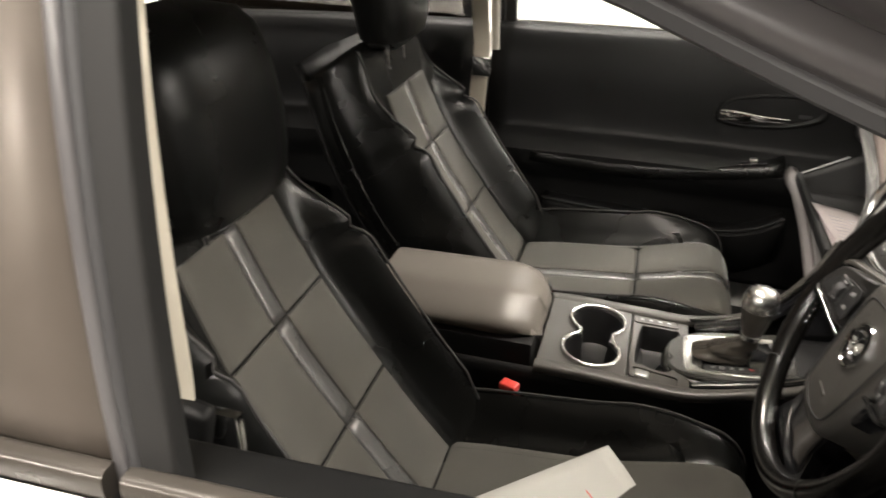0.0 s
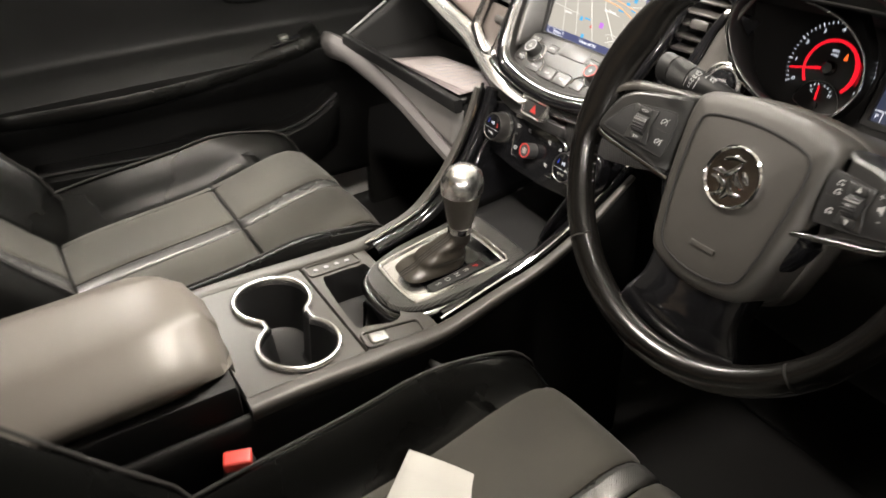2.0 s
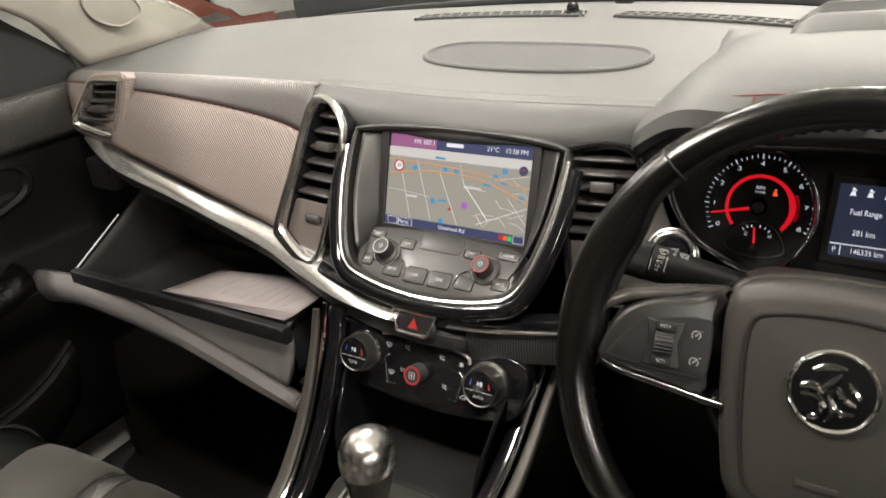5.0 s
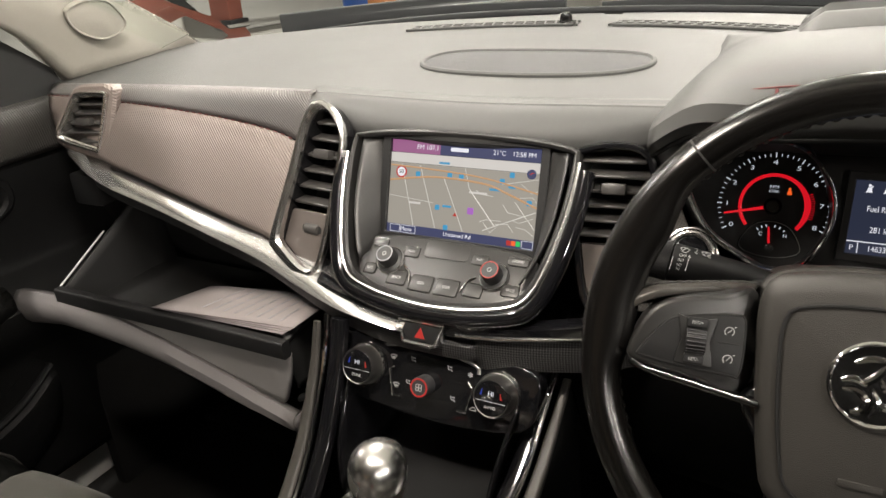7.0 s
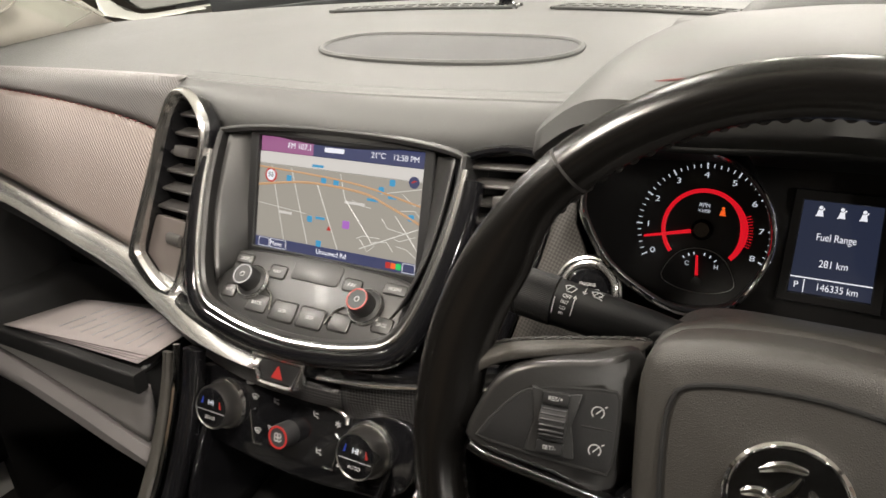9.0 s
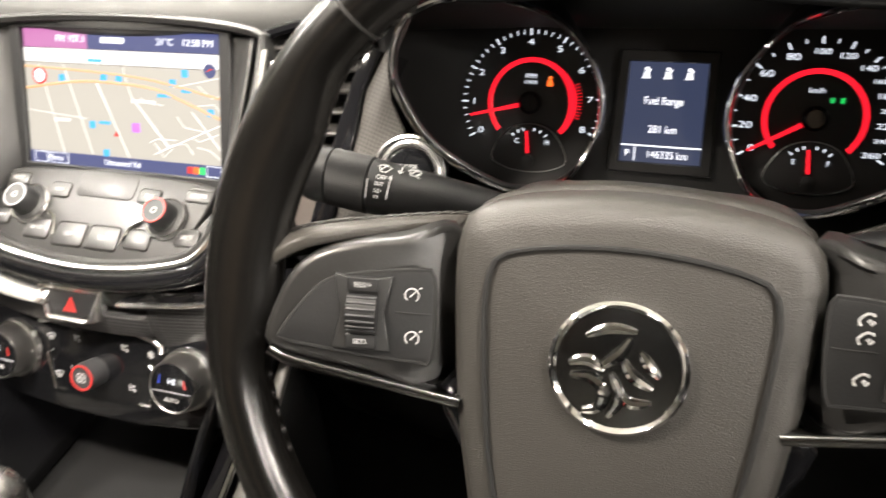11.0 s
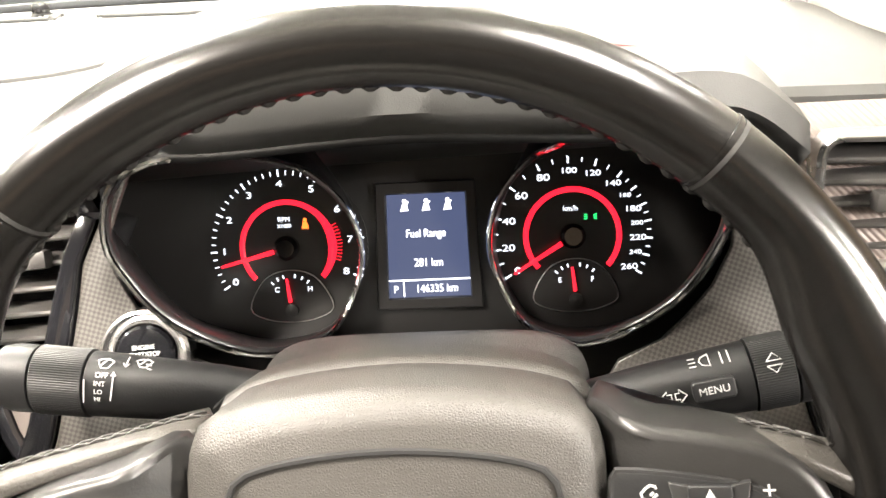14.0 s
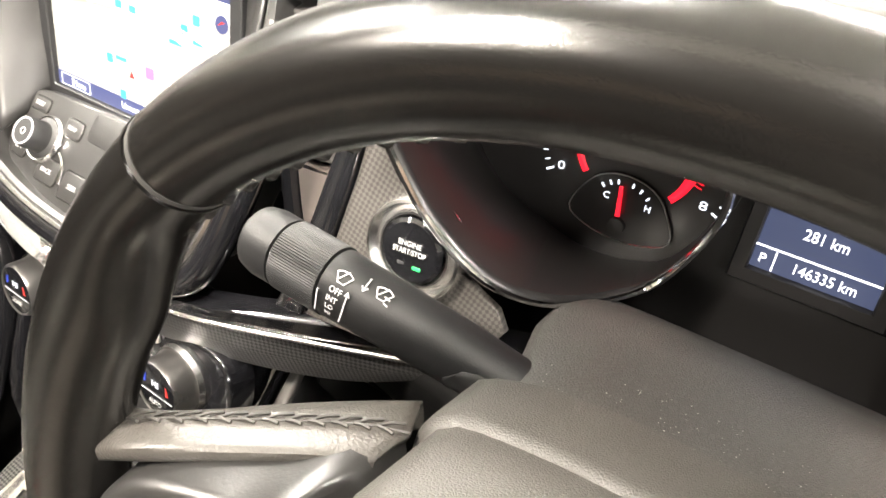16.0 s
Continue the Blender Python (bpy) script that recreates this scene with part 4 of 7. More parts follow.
part("chrome_outline", tube(spline([B @ Vector((x * 1.012, y - 0.001, 0.005)) for x, y in low], 80), 0.0026, 8, up=(0, -0.84, 0.54)), BRIGHT, dash, "chrome outline round the control panel")
part("gloss_outline", tube(spline([B @ Vector((x * 1.06, y - 0.009, 0.000)) for x, y in low], 80), 0.009, 10, up=(0, -0.84, 0.54)), PIANO, dash, "gloss black outline round the control panel")

S = plane((0.002, 0.196, 0.952), (1, 0, 0), (0, 0.31, 0.95))
part("screen_surround", slab([(-0.108, -0.058), (0.108, -0.058), (0.118, 0.066), (-0.118, 0.066)], S, -0.022, -0.012, 0), BUTTON, dash, "matt black screen surround")
for s in (-1, 1):
    edge = [B @ Vector((s * x, y, 0.001)) for x, y in ((0.119, 0.164), (0.118, 0.130), (0.113, 0.085), (0.100, 0.045), (0.092, 0.030))]
    inner = [S @ Vector((s * 0.0925, y, -0.003)) for y in (0.056, 0.030, 0.0, -0.035, -0.058)]
    mids = [a * 0.45 + b * 0.55 + Vector((0, 0.004, 0)) for a, b in zip(edge, inner)]
    part("bowl_side", loft([edge, mids, inner], 8, 14), BOWL, dash, "satin grey side of the display recess", solid=0.002, out=(-s, -1, 0))

# control panel below the display
P = plane((0, 0.128, 0.868), (1, 0, 0), (0, 0.78, 0.62))
pan = spline([(-0.098, 0.052), (-0.03, 0.060), (0.03, 0.060), (0.098, 0.052), (0.098, 0.012), (0.070, -0.008), (0, -0.016), (-0.070, -0.008), (-0.098, 0.012)], 56, True)
panel = part("control_panel", slab(pan, P, -0.02, 0.0, 0.003), AUDIO, dash, "dark grey audio control panel with two dials")

# climate panel
C = plane((0, 0.106, 0.772), (1, 0, 0), (0, 0.34, 0.94))
cl = spline([(-0.118, 0.030), (-0.06, 0.036), (0, 0.037), (0.06, 0.036), (0.118, 0.030), (0.112, -0.026), (0.05, -0.040), (0, -0.042), (-0.05, -0.040), (-0.112, -0.026)], 56, True)
climate = part("climate_panel", slab(cl, C, -0.02, 0.0, 0.003), PIANO, dash, "gloss black climate panel")

# binnacle: hood, cluster housing
HX = [0.205, 0.245, 0.30, 0.39, 0.48, 0.535, 0.575]
HZ = [1.040, 1.068, 1.079, 1.084, 1.079, 1.068, 1.040]


def lip_drop(x):
    """How far the hood's front lip hangs down: most in the middle."""
    return 0.036 - 0.012 * smooth((abs(x - 0.39) - 0.10) / 0.06)


curves = []
for x, z in zip(HX, HZ):
    k = (z - 1.02) / 0.054
    curves.append([(x, 0.150 + 0.03 * (1 - k), z - lip_drop(x)), (x, 0.141 + 0.03 * (1 - k), z - lip_drop(x) + 0.008), (x, 0.140 + 0.03 * (1 - k), z - 0.006), (x, 0.148 + 0.03 * (1 - k), z), (x, 0.20, z + 0.014 * k), (x, 0.30, z + 0.016 * k), (x, 0.42, z + 0.004 * k), (x, 0.56, 1.058)])
part("binnacle_hood", loft(curves, 40, 30), DASH, dash, "grey hood over the instruments", solid=0.008)
under = [[(x, 0.150 + 0.03 * (1 - (z - 1.02) / 0.054), z - lip_drop(x)), (x, 0.22, z - lip_drop(x) - 0.002), (x, 0.275, min(z - 0.036, 1.03))] for x, z in zip(HX, HZ)]
part("hood_lining", loft(under, 30, 8), TRIM, dash, "black lining under the hood", solid=0.004)

# ---- instruments ----
K = plane((0.39, 0.253, 0.9485), (1, 0, 0), (0, 0.30, 0.954))
cluster = thing("instrument_cluster", (0.39, 0.26, 0.9), "lit instrument cluster with two red-ringed dials and a blue display", "instrument cluster")
part("backing", slab(rrect(0.44, 0.19, 0.05), K, -0.03, -0.012, 0), DARK, cluster, "black cluster backing")
part("face", slab(rrect(0.43, 0.18, 0.05), K, -0.012, -0.004, 0), GAUGE_FACE, cluster, "black instrument face")
RING = [(-0.148, 0.15, 1.0015), (-0.14, 0.15, 1.0265), (-0.123, 0.15, 1.0375), (-0.106, 0.15, 1.0405), (-0.085, 0.166, 1.0365), (-0.062, 0.203, 1.0165), (-0.044, 0.226, 0.9845), (-0.038, 0.23, 0.9545), (-0.045, 0.226, 0.9275), (-0.059, 0.208, 0.9115), (-0.082, 0.171, 0.9215), (-0.103, 0.15, 0.9405), (-0.129, 0.15, 0.9585), (-0.144, 0.15, 0.9835)]
for s in (1, -1):
    o = spline([(0.39 + x * s, y, z) for x, y, z in RING], 72, True)
    part("gauge_ring", tube(o, 0.0018, 8, closed=True, up=(0, -1, 0.05)), CHROME, cluster, "thin chrome gauge ring")
    rows = [o, [(x, y + 0.004, z) for x, y, z in o], [(0.39 + (x - 0.39) * (1 + 3.4 * (0.236 - y)), 0.238, z - 0.5 * (0.236 - y) * min(1, max(0, (1.01 - z) / 0.06))) for x, y, z in o], [(0.39 + (x - 0.39) * (1 + 3.4 * (0.262 - y)), 0.264, z - 0.5 * (0.262 - y) * min(1, max(0, (1.01 - z) / 0.06))) for x, y, z in o]]
    part("gauge_cup", grid(rows, close_v=True), GAUGE_FACE, cluster, "black gauge cup", solid=0.002)
RIBBED_CARBON = weave("grey_weave", (0.034, 0.0315, 0.029), (0.066, 0.062, 0.057), 600, 0.42, 0.05, turn=25)
# woven trim left and right of the dials
for s in (1, -1):
    TM = plane((0.39 - 0.147 * s, 0.158, 0.940), (1, 0.10 * s, 0), (0, 0.36, 0.93))
    tri = [(0.002, 0.088), (-0.0145, 0.066), (-0.026, 0.043), (-0.031, 0.018), (-0.048, -0.046), (-0.054, -0.062), (0.03, -0.062), (0.05, -0.03), (0.045, -0.021), (0.024, -0.010), (0.012, 0.002), (-0.001, 0.018), (-0.010, 0.038), (-0.011, 0.058)]
    part("cluster_trim", slab([(x * s, y) for x, y in tri], TM, -0.004, 0.0, 0.0012), RIBBED_CARBON, dash, "woven grey trim beside the dials")
    strip = [(-0.0155, 0.066), (-0.027, 0.043), (-0.032, 0.018), (-0.049, -0.046), (-0.055, -0.062), (-0.072, -0.062), (-0.062, -0.04), (-0.044, 0.02), (-0.034, 0.05), (-0.024, 0.07)]
    part("gloss_edge", slab([(x * s, y) for x, y in strip], TM, -0.06, 0.003, 0.002), PIANO, dash, "gloss black edge beside the trim")

# ---- centre console ----
console = thing("centre_console", (0, -0.2, 0.3), "grey centre console with chrome cup holder and gear lever plate", "centre console")


def console_z(y):
    return 0.641 - 0.06 * max(0, min(y + 0.33, 0.25)) + (0.0 if y < 0 else 0)


CUPS = [(-0.050, -0.283), (0.050, -0.287)]
CR = 0.0455


def cup_outline(grow=0.0, n=72):
    """The figure-of-eight opening round both cups."""
    pts = []
    for k in range(n):
        a = 2 * math.pi * k / n
        d = Vector((math.cos(a), math.sin(a)))
        best = 0
        for cx, cy in CUPS:
            c = Vector((cx, cy + 0.282))
            b = d.dot(c)
            disc = b * b - c.length_squared + (CR + grow) ** 2
            if disc > 0:
                best = max(best, b + math.sqrt(disc))
        best = max(best, 0.026 + grow)
        pts.append((d.x * best, -0.282 + d.y * best))
    return spline(pts, n, True)




def zmap(pts, dz=0.0):
    return [(x, y, console_z(y) + dz) for x, y in pts]


def plate_round(outer, inner, zfun, name, material, label):
    """A plate between an outer border and an opening, both with as many points."""
    rows = [[(x, y, zfun(y) - 0.012) for x, y in outer], [(x, y, zfun(y)) for x, y in inset(outer, 0.002)], [(x, y, zfun(y)) for x, y in inner], [(x, y, zfun(y) - 0.012) for x, y in inner]]
    return part(name, grid(rows, close_v=True), material, console, label)


def box_outline(x0, x1, y0, y1, center, n=72):
    """A rectangle's border, its points in the directions from the centre."""
    cx, cy = center
    pts = []
    for k in range(n):
        a = 2 * math.pi * k / n
        dx, dy = math.cos(a), math.sin(a)
        t = min([(x1 - cx) / dx if dx > 1e-9 else 9, (x0 - cx) / dx if dx < -1e-9 else 9, (y1 - cy) / dy if dy > 1e-9 else 9, (y0 - cy) / dy if dy < -1e-9 else 9])
        pts.append((cx + dx * t, cy + dy * t))
    return pts


inner = cup_outline(0.004)
outer = box_outline(-0.126, 0.126, -0.375, -0.222, (0, -0.282))
plate_round(outer, inner, console_z, "cup_deck", CONSOLE, "grey satin deck round the cup holders")
ring_o, ring_i = cup_outline(0.006), cup_outline(0.0)
rows = [zmap(ring_o, 0.0005), zmap(inset(ring_o, 0.0015), 0.004), zmap(inset(ring_i, -0.0015), 0.004), zmap(ring_i, 0.0), zmap(ring_i, -0.01)]
bm = merge(grid(rows, close_v=True), tube(zmap(cup_outline(0.0040), 0.003), 0.0042, 10, closed=True))
part("cup_ring", bm, BRIGHT, console, "bright chrome figure-of-eight cup ring")
well = cup_outline(0.0)
rows = [zmap(well, -0.004), zmap(inset(well, 0.002), -0.03), zmap(inset(well, 0.006), -0.075), zmap(inset(well, 0.010), -0.078)]
part("cup_well", grid(rows, close_v=True, caps="end"), BUTTON, console, "black cup wells")

# front deck with tray and brake switch
bin_o = spline([(-0.060, -0.205), (0.045, -0.212), (0.058, -0.198), (0.056, -0.150), (-0.062, -0.135), (-0.072, -0.150), (-0.070, -0.190)], 72, True)
start = min(range(72), key=lambda i: abs(math.atan2(bin_o[i][1] + 0.175, bin_o[i][0])))
bin_o = bin_o[start:] + bin_o[:start]
plate_round(box_outline(-0.124, 0.124, -0.222, -0.118, (0, -0.175)), bin_o, console_z, "tray_deck", CONSOLE, "grey satin deck round the open tray")
rows = [zmap(bin_o, -0.002), zmap(inset(bin_o, 0.004), -0.05), zmap(inset(bin_o, 0.012), -0.056)]
part("tray", grid(rows, close_v=True, caps="end"), BUTTON, console, "black open tray")


def on_deck(x, y, dz=0.001, turn=0):
    s = (console_z(y + 0.01) - console_z(y - 0.01)) / 0.02
    return plane((x, y, console_z(y) + dz), (math.cos(radians(turn)), math.sin(radians(turn)), 0), (-math.sin(radians(turn)), math.cos(radians(turn)), s))


BK = on_deck(0.088, -0.178, 0.0008, -6)
sw_part = part("brake_switch", bezel(rrect(0.034, 0.082, 0.008), rrect(0.026, 0.074, 0.006), BK, -0.006, 0.0025, 0.001, floor=-0.008), CONSOLE, console, "parking brake switch in a framed recess")
part("recess", slab(rrect(0.026, 0.074, 0.006), BK, -0.02, -0.006, 0), BUTTON, sw_part)
part("rocker", slab(rrect(0.020, 0.024, 0.004, cy=-0.020), BK, -0.006, 0.003, 0.003), SATIN, sw_part, "silver brake rocker")
letters("mark", "(P)", at(BK, 0, -0.018, 0.004), 0.010, PRINT, sw_part)
PM = on_deck(-0.092, -0.178, 0.0008, 4)
pm = part("switch_plate", bezel(rrect(0.030, 0.082, 0.007), rrect(0.024, 0.076, 0.005), PM, -0.004, 0.0015, 0.0008, floor=-0.004), CONSOLE, console, "framed row of small switches")
part("plate", slab(rrect(0.024, 0.076, 0.005), PM, -0.006, -0.001, 0), CONSOLE, pm)
for k in range(4):
    part("icon", slab(rrect(0.006, 0.0065, 0.002, cy=-0.026 + 0.0165 * k), PM, -0.001, 0.0002, 0), PRINT, pm, "small white symbol")

# deck ahead, sides and rising rails
side_prof = [(-0.62, 0.632), (-0.375, 0.632), (-0.30, 0.632), (-0.20, 0.628), (-0.12, 0.628), (-0.035, 0.650), (0.02, 0.688), (0.055, 0.730), (0.082, 0.780), (0.096, 0.822), (0.112, 0.868)]


def rail_x(y, x):
    """The rails spread a little towards the dashboard."""
    return x + 0.014 * min(1, max(0, (y + 0.04) / 0.11))


full_prof = side_prof
for s in (1, -1):
    side_prof = full_prof[:-1] if s < 0 else full_prof[:5] + [(-0.035, 0.650), (0.02, 0.672), (0.07, 0.703), (0.125, 0.740), (0.165, 0.768)]
    rows = []
    for y, z in spline(side_prof, 48):
        w = rail_x(y, 0.128 if y < -0.3 else 0.128 - 0.008 * min(1, (y + 0.3) / 0.25))
        rows.append([(s * (w - 0.006), y, z + 0.002), (s * (w + 0.001), y, z - 0.008), (s * (w + 0.003), y, z - 0.02), (s * (w + 0.006), y + 0.01, z - 0.05), (s * (w + 0.004), y + 0.02, z - 0.18), (s * (w + 0.0), y + 0.03, 0.28)])
    part("side_panel", grid(rows), TRIM, console, "black side of the console", solid=0.004 * s)
    edge_o = [(s * rail_x(y, 0.117), y, z + 0.002) for y, z in side_prof[1:]]
    part("edge_trim", sweep(spline(edge_o, 60), rrect(0.026, 0.020, 0.008), up=(0, -0.4, 0.9), scale=[1 - 0.68 * max(0, (i - 22) / 37) for i in range(60)]), CONSOLE, console, "satin grey rising edge")
    rail = [(s * rail_x(y, 0.0945), y + 0.012, z + 0.004) for y, z in side_prof[4:]]
    part("gloss_rail", sweep(spline(rail, 48), rrect(0.020, 0.016, 0.006), up=(0, -0.5, 0.8)), PIANO, console, "gloss black rising rail")
    rail = [(s * rail_x(y, 0.1045), y + 0.002, z + 0.012) for y, z in side_prof[4:]]
    part("chrome_rail", tube(spline(rail, 60), 0.0030, 8), CHROME, console, "thin chrome line along the rail")

# gear lever plate
GM = plane((0.003, -0.043, 0.640), (1, 0, 0), (0, 1, 0.12))
gp = spline([(-0.040, -0.110), (0, -0.116), (0.040, -0.110), (0.062, -0.085), (0.072, -0.040), (0.078, 0.030), (0.076, 0.085), (0.0, 0.095), (-0.076, 0.085), (-0.078, 0.030), (-0.076, -0.040), (-0.064, -0.085)], 64, True)
gin = spline([(-0.036, -0.080), (0.036, -0.080), (0.047, -0.068), (0.053, 0.048), (0.044, 0.060), (-0.046, 0.060), (-0.055, 0.048), (-0.050, -0.068)], 64, True)
s0 = min(range(64), key=lambda i: abs(math.atan2(gin[i][1], gin[i][0])))
gin = gin[s0:] + gin[:s0]
s0 = min(range(64), key=lambda i: abs(math.atan2(gp[i][1], gp[i][0])))
gp = gp[s0:] + gp[:s0]
gear = part("gear_plate", bezel(gp, inset(gin, -0.004), GM, -0.03, 0.006, 0.004), CARBON_FLAT, console, "carbon-weave gear lever surround")
part("chrome_frame", bezel(inset(gin, -0.009), gin, GM, -0.004, 0.0080, 0.003), BRIGHT, gear, "bright metal frame")
part("gate_plate", slab(gin, GM, -0.012, 0.0045, 0), BRIGHT, gear, "bright metal gate plate")
gate = spline([(-0.026, -0.056), (0.028, -0.056), (0.046, -0.050), (0.050, 0.046), (0.042, 0.056), (-0.042, 0.056), (-0.048, 0.046), (-0.040, -0.040)], 48, True)
part("gate_well", slab(gate, GM, 0.0, 0.0058, 0.0008), PIANO, gear, "gloss black gate round the lever")
part("gate_strip", slab(rrect(0.017, 0.088, 0.004, cx=0.0395, cy=-0.010), GM, 0.0, 0.0068, 0.0006), BUTTON, gear, "black strip with gear letters")
lip = sorted([p for p in gp if p[1] < 0.0], key=lambda p: math.atan2(p[1], p[0]))
part("gate_front", tube([GM @ Vector((x * 1.01, y * 1.01, -0.009)) for x, y in lip], 0.008, 10), SMOKE, gear, "rounded dark metal lip")
for k, ch in enumerate("PRNDS"):
    letters("gear_mark", ch, at(GM, 0.0395, 0.020 - 0.015 * k, 0.0068), 0.0105, ICON_RED if ch == "P" else ICON, gear)
GAITER = grain("gaiter_leather", (0.030, 0.026, 0.021), 0.30, 500, 0.4, 0.5)
lever = thing("gear_lever", (0.0, -0.02, 0.64), "gear lever with a satin metal knob and stitched leather gaiter", "gear lever")
base = GM @ Vector((0.010, 0.010, 0.0))
LX = Matrix.Translation(base) @ Matrix.Rotation(radians(4), 4, "Y") @ Matrix.Rotation(radians(-1), 4, "X") @ Matrix.Diagonal((1, 1, 0.93, 1))
rows = []
for k in range(24):
    f = k / 23
    w = (0.022 * (1 - f) ** 1.0 + 0.0115) * (1 + 0.06 * math.sin(f * 20))
    ln = (0.032 * (1 - f) ** 1.1 + 0.012) * (1 + 0.05 * math.sin(f * 22))
    rows.append([LX @ Vector((w * 0.9 * math.copysign(abs(math.cos(a)) ** 0.6, math.cos(a)) - 0.012 * (1 - f), ln * math.copysign(abs(math.sin(a)) ** 0.6, math.sin(a)) - 0.042 * (1 - f) ** 1.4 + 0.003 * math.sin(f * 10), 0.003 + 0.059 * f)) for a in [2 * math.pi * i / 24 for i in range(24)]])
part("gaiter", grid(rows, close_v=True, caps=True), GAITER, lever, "black leather gaiter with stitched seam")
for dx in (-0.0042, 0.0, 0.0042):
    ridge = []
    for k in range(24):
        f = k / 23
        ln = (0.032 * (1 - f) ** 1.1 + 0.012) * (1 + 0.05 * math.sin(f * 22))
        ridge.append(LX @ Vector((dx - 0.012 * (1 - f), -ln - 0.042 * (1 - f) ** 1.4 + 0.003 * math.sin(f * 10) + 0.0003, 0.003 + 0.059 * f)))
    part("gaiter_seam", tube(ridge, 0.0009, 6, up=(1, 0, 0)), STITCH, lever, "stitched gaiter seam")
part("collar", lathe([(0.014, 0.058), (0.0165, 0.060), (0.0165, 0.070), (0.0135, 0.072)], LX, 28), CHROME, lever, "chrome collar")
part("grip", lathe([(0.0118, 0.070), (0.0140, 0.080), (0.0172, 0.100), (0.0198, 0.122), (0.0206, 0.126)], LX @ Matrix.Diagonal((1.22, 1.32, 1, 1)), 28), GAITER, lever, "black leather knob skirt")
part("knob_cap", lathe([(0.0207, 0.126), (0.0214, 0.134), (0.0210, 0.146), (0.0180, 0.157), (0.0115, 0.1645), (0.003, 0.167)], LX @ Matrix.Diagonal((1.22, 1.36, 1, 1)), 32), CAP, lever, "polished metal knob cap")
for k in range(9):
    h = 0.080 + 0.0048 * k
    y = -1.32 * (0.0140 + 0.0064 * (h - 0.080) / 0.046) - 0.0003
    for sg in (-1, 1):
        part("stitch", tube([LX @ Vector((0.0022 * sg - 0.004, y, h + 0.0024)), LX @ Vector((-0.004, y - 0.0004, h))], 0.0006, 5, up=(1, 0, 0)), STITCH, lever)

# recess ahead of the gear lever
pocket = [[(x, y, z) for x in (-0.088, -0.06, 0, 0.06, 0.088)] for y, z in ((0.045, 0.645), (0.12, 0.650), (0.185, 0.662), (0.20, 0.70), (0.175, 0.745), (0.115, 0.752))]
part("pocket", loft(pocket, 18, 10), BUTTON, console, "black open pocket under the climate panel", solid=-0.006)
for s in (1, -1):
    part("pocket_side", loft([[(s * 0.088, 0.04, 0.645), (s * 0.090, 0.11, 0.652), (s * 0.090, 0.19, 0.664)], [(s * 0.092, 0.05, 0.70), (s * 0.094, 0.11, 0.72), (s * 0.094, 0.195, 0.73)], [(s * 0.10, 0.085, 0.75), (s * 0.104, 0.12, 0.775), (s * 0.10, 0.18, 0.78)]], 8, 8), PIANO, console, "gloss black pocket side", solid=0.004)

# armrest lid
arm = thing("armrest", (0, -0.55, 0.6), "padded grey vinyl armrest lid on the console", "armrest")
lid = []
for f in np.linspace(0, 1, 19):
    y = -0.372 - 0.30 * f
    e = min(f, 1 - f * 0.9) * 19 / 2.2
    k = math.sqrt(max(0, 1 - (1 - min(1, f / 0.28)) ** 2)) if f < 0.28 else 1
    w = 0.113 * (0.62 + 0.38 * k)
    zt = 0.655 + (0.034 + 0.046 * k * (1 - 0.15 * f))
    lid.append([(-w + 0.010, y, 0.674), (-w - 0.000, y, zt - 0.040), (-w + 0.012, y, zt - 0.024), (-w + 0.044, y, zt - 0.007), (-w * 0.4, y, zt + 0.002), (0, y, zt + 0.004), (w * 0.4, y, zt + 0.002), (w - 0.044, y, zt - 0.007), (w - 0.012, y, zt - 0.024), (w + 0.000, y, zt - 0.040), (w - 0.010, y, 0.674)])
part("lid", grid([spline(r, 40) for r in lid], caps=True), LID, arm, "padded grey vinyl lid with rounded edges")
part("bin", rbox(0.236, 0.30, 0.355, Matrix.Translation((0, -0.53, 0.497)), 0.012), TRIM, arm, "black console bin")

# ---- steering wheel ----
wheel = thing("steering_wheel", (0.39, 0.03, 0.92), "black leather steering wheel with metal badge and switch spokes", "steering wheel")
W = plane((0.389, 0.004, 0.931), (1, 0, 0), (0, math.sin(radians(WHEEL_TILT)), math.cos(radians(WHEEL_TILT))))
RW = W @ Matrix.Translation((-0.002, 0.007, -0.0015))
RIM_Z, RIM_R = 0.0, 0.1735


def oval(y):
    """The rim's lower half reaches a little further down."""
    return y * 1.04 if y < 0 else y


def rim_path(a0, a1, n, r=RIM_R, z=RIM_Z):
    return [RW @ Vector((r * math.cos(radians(a0 + (a1 - a0) * i / (n - 1))), oval(r * math.sin(radians(a0 + (a1 - a0) * i / (n - 1)))), z)) for i in range(n)]


ups = W.to_3x3() @ Vector((0, 0, 1))
rim_prof = [(0.0135 * math.cos(a), 0.0152 * math.sin(a)) for a in [2 * math.pi * i / 24 for i in range(24)]]


def grip(deg):
    """How much the rim's inner side swells into a thumb rest above each side spoke."""
    d = min(abs((deg + 180) % 360 - 180), abs((180 - deg + 180) % 360 - 180))
    up_half = 0 <= deg % 360 <= 180
    return 0.75 * smooth((42 - d) / 16) if up_half else 0.75 * smooth((14 - d) / 14)


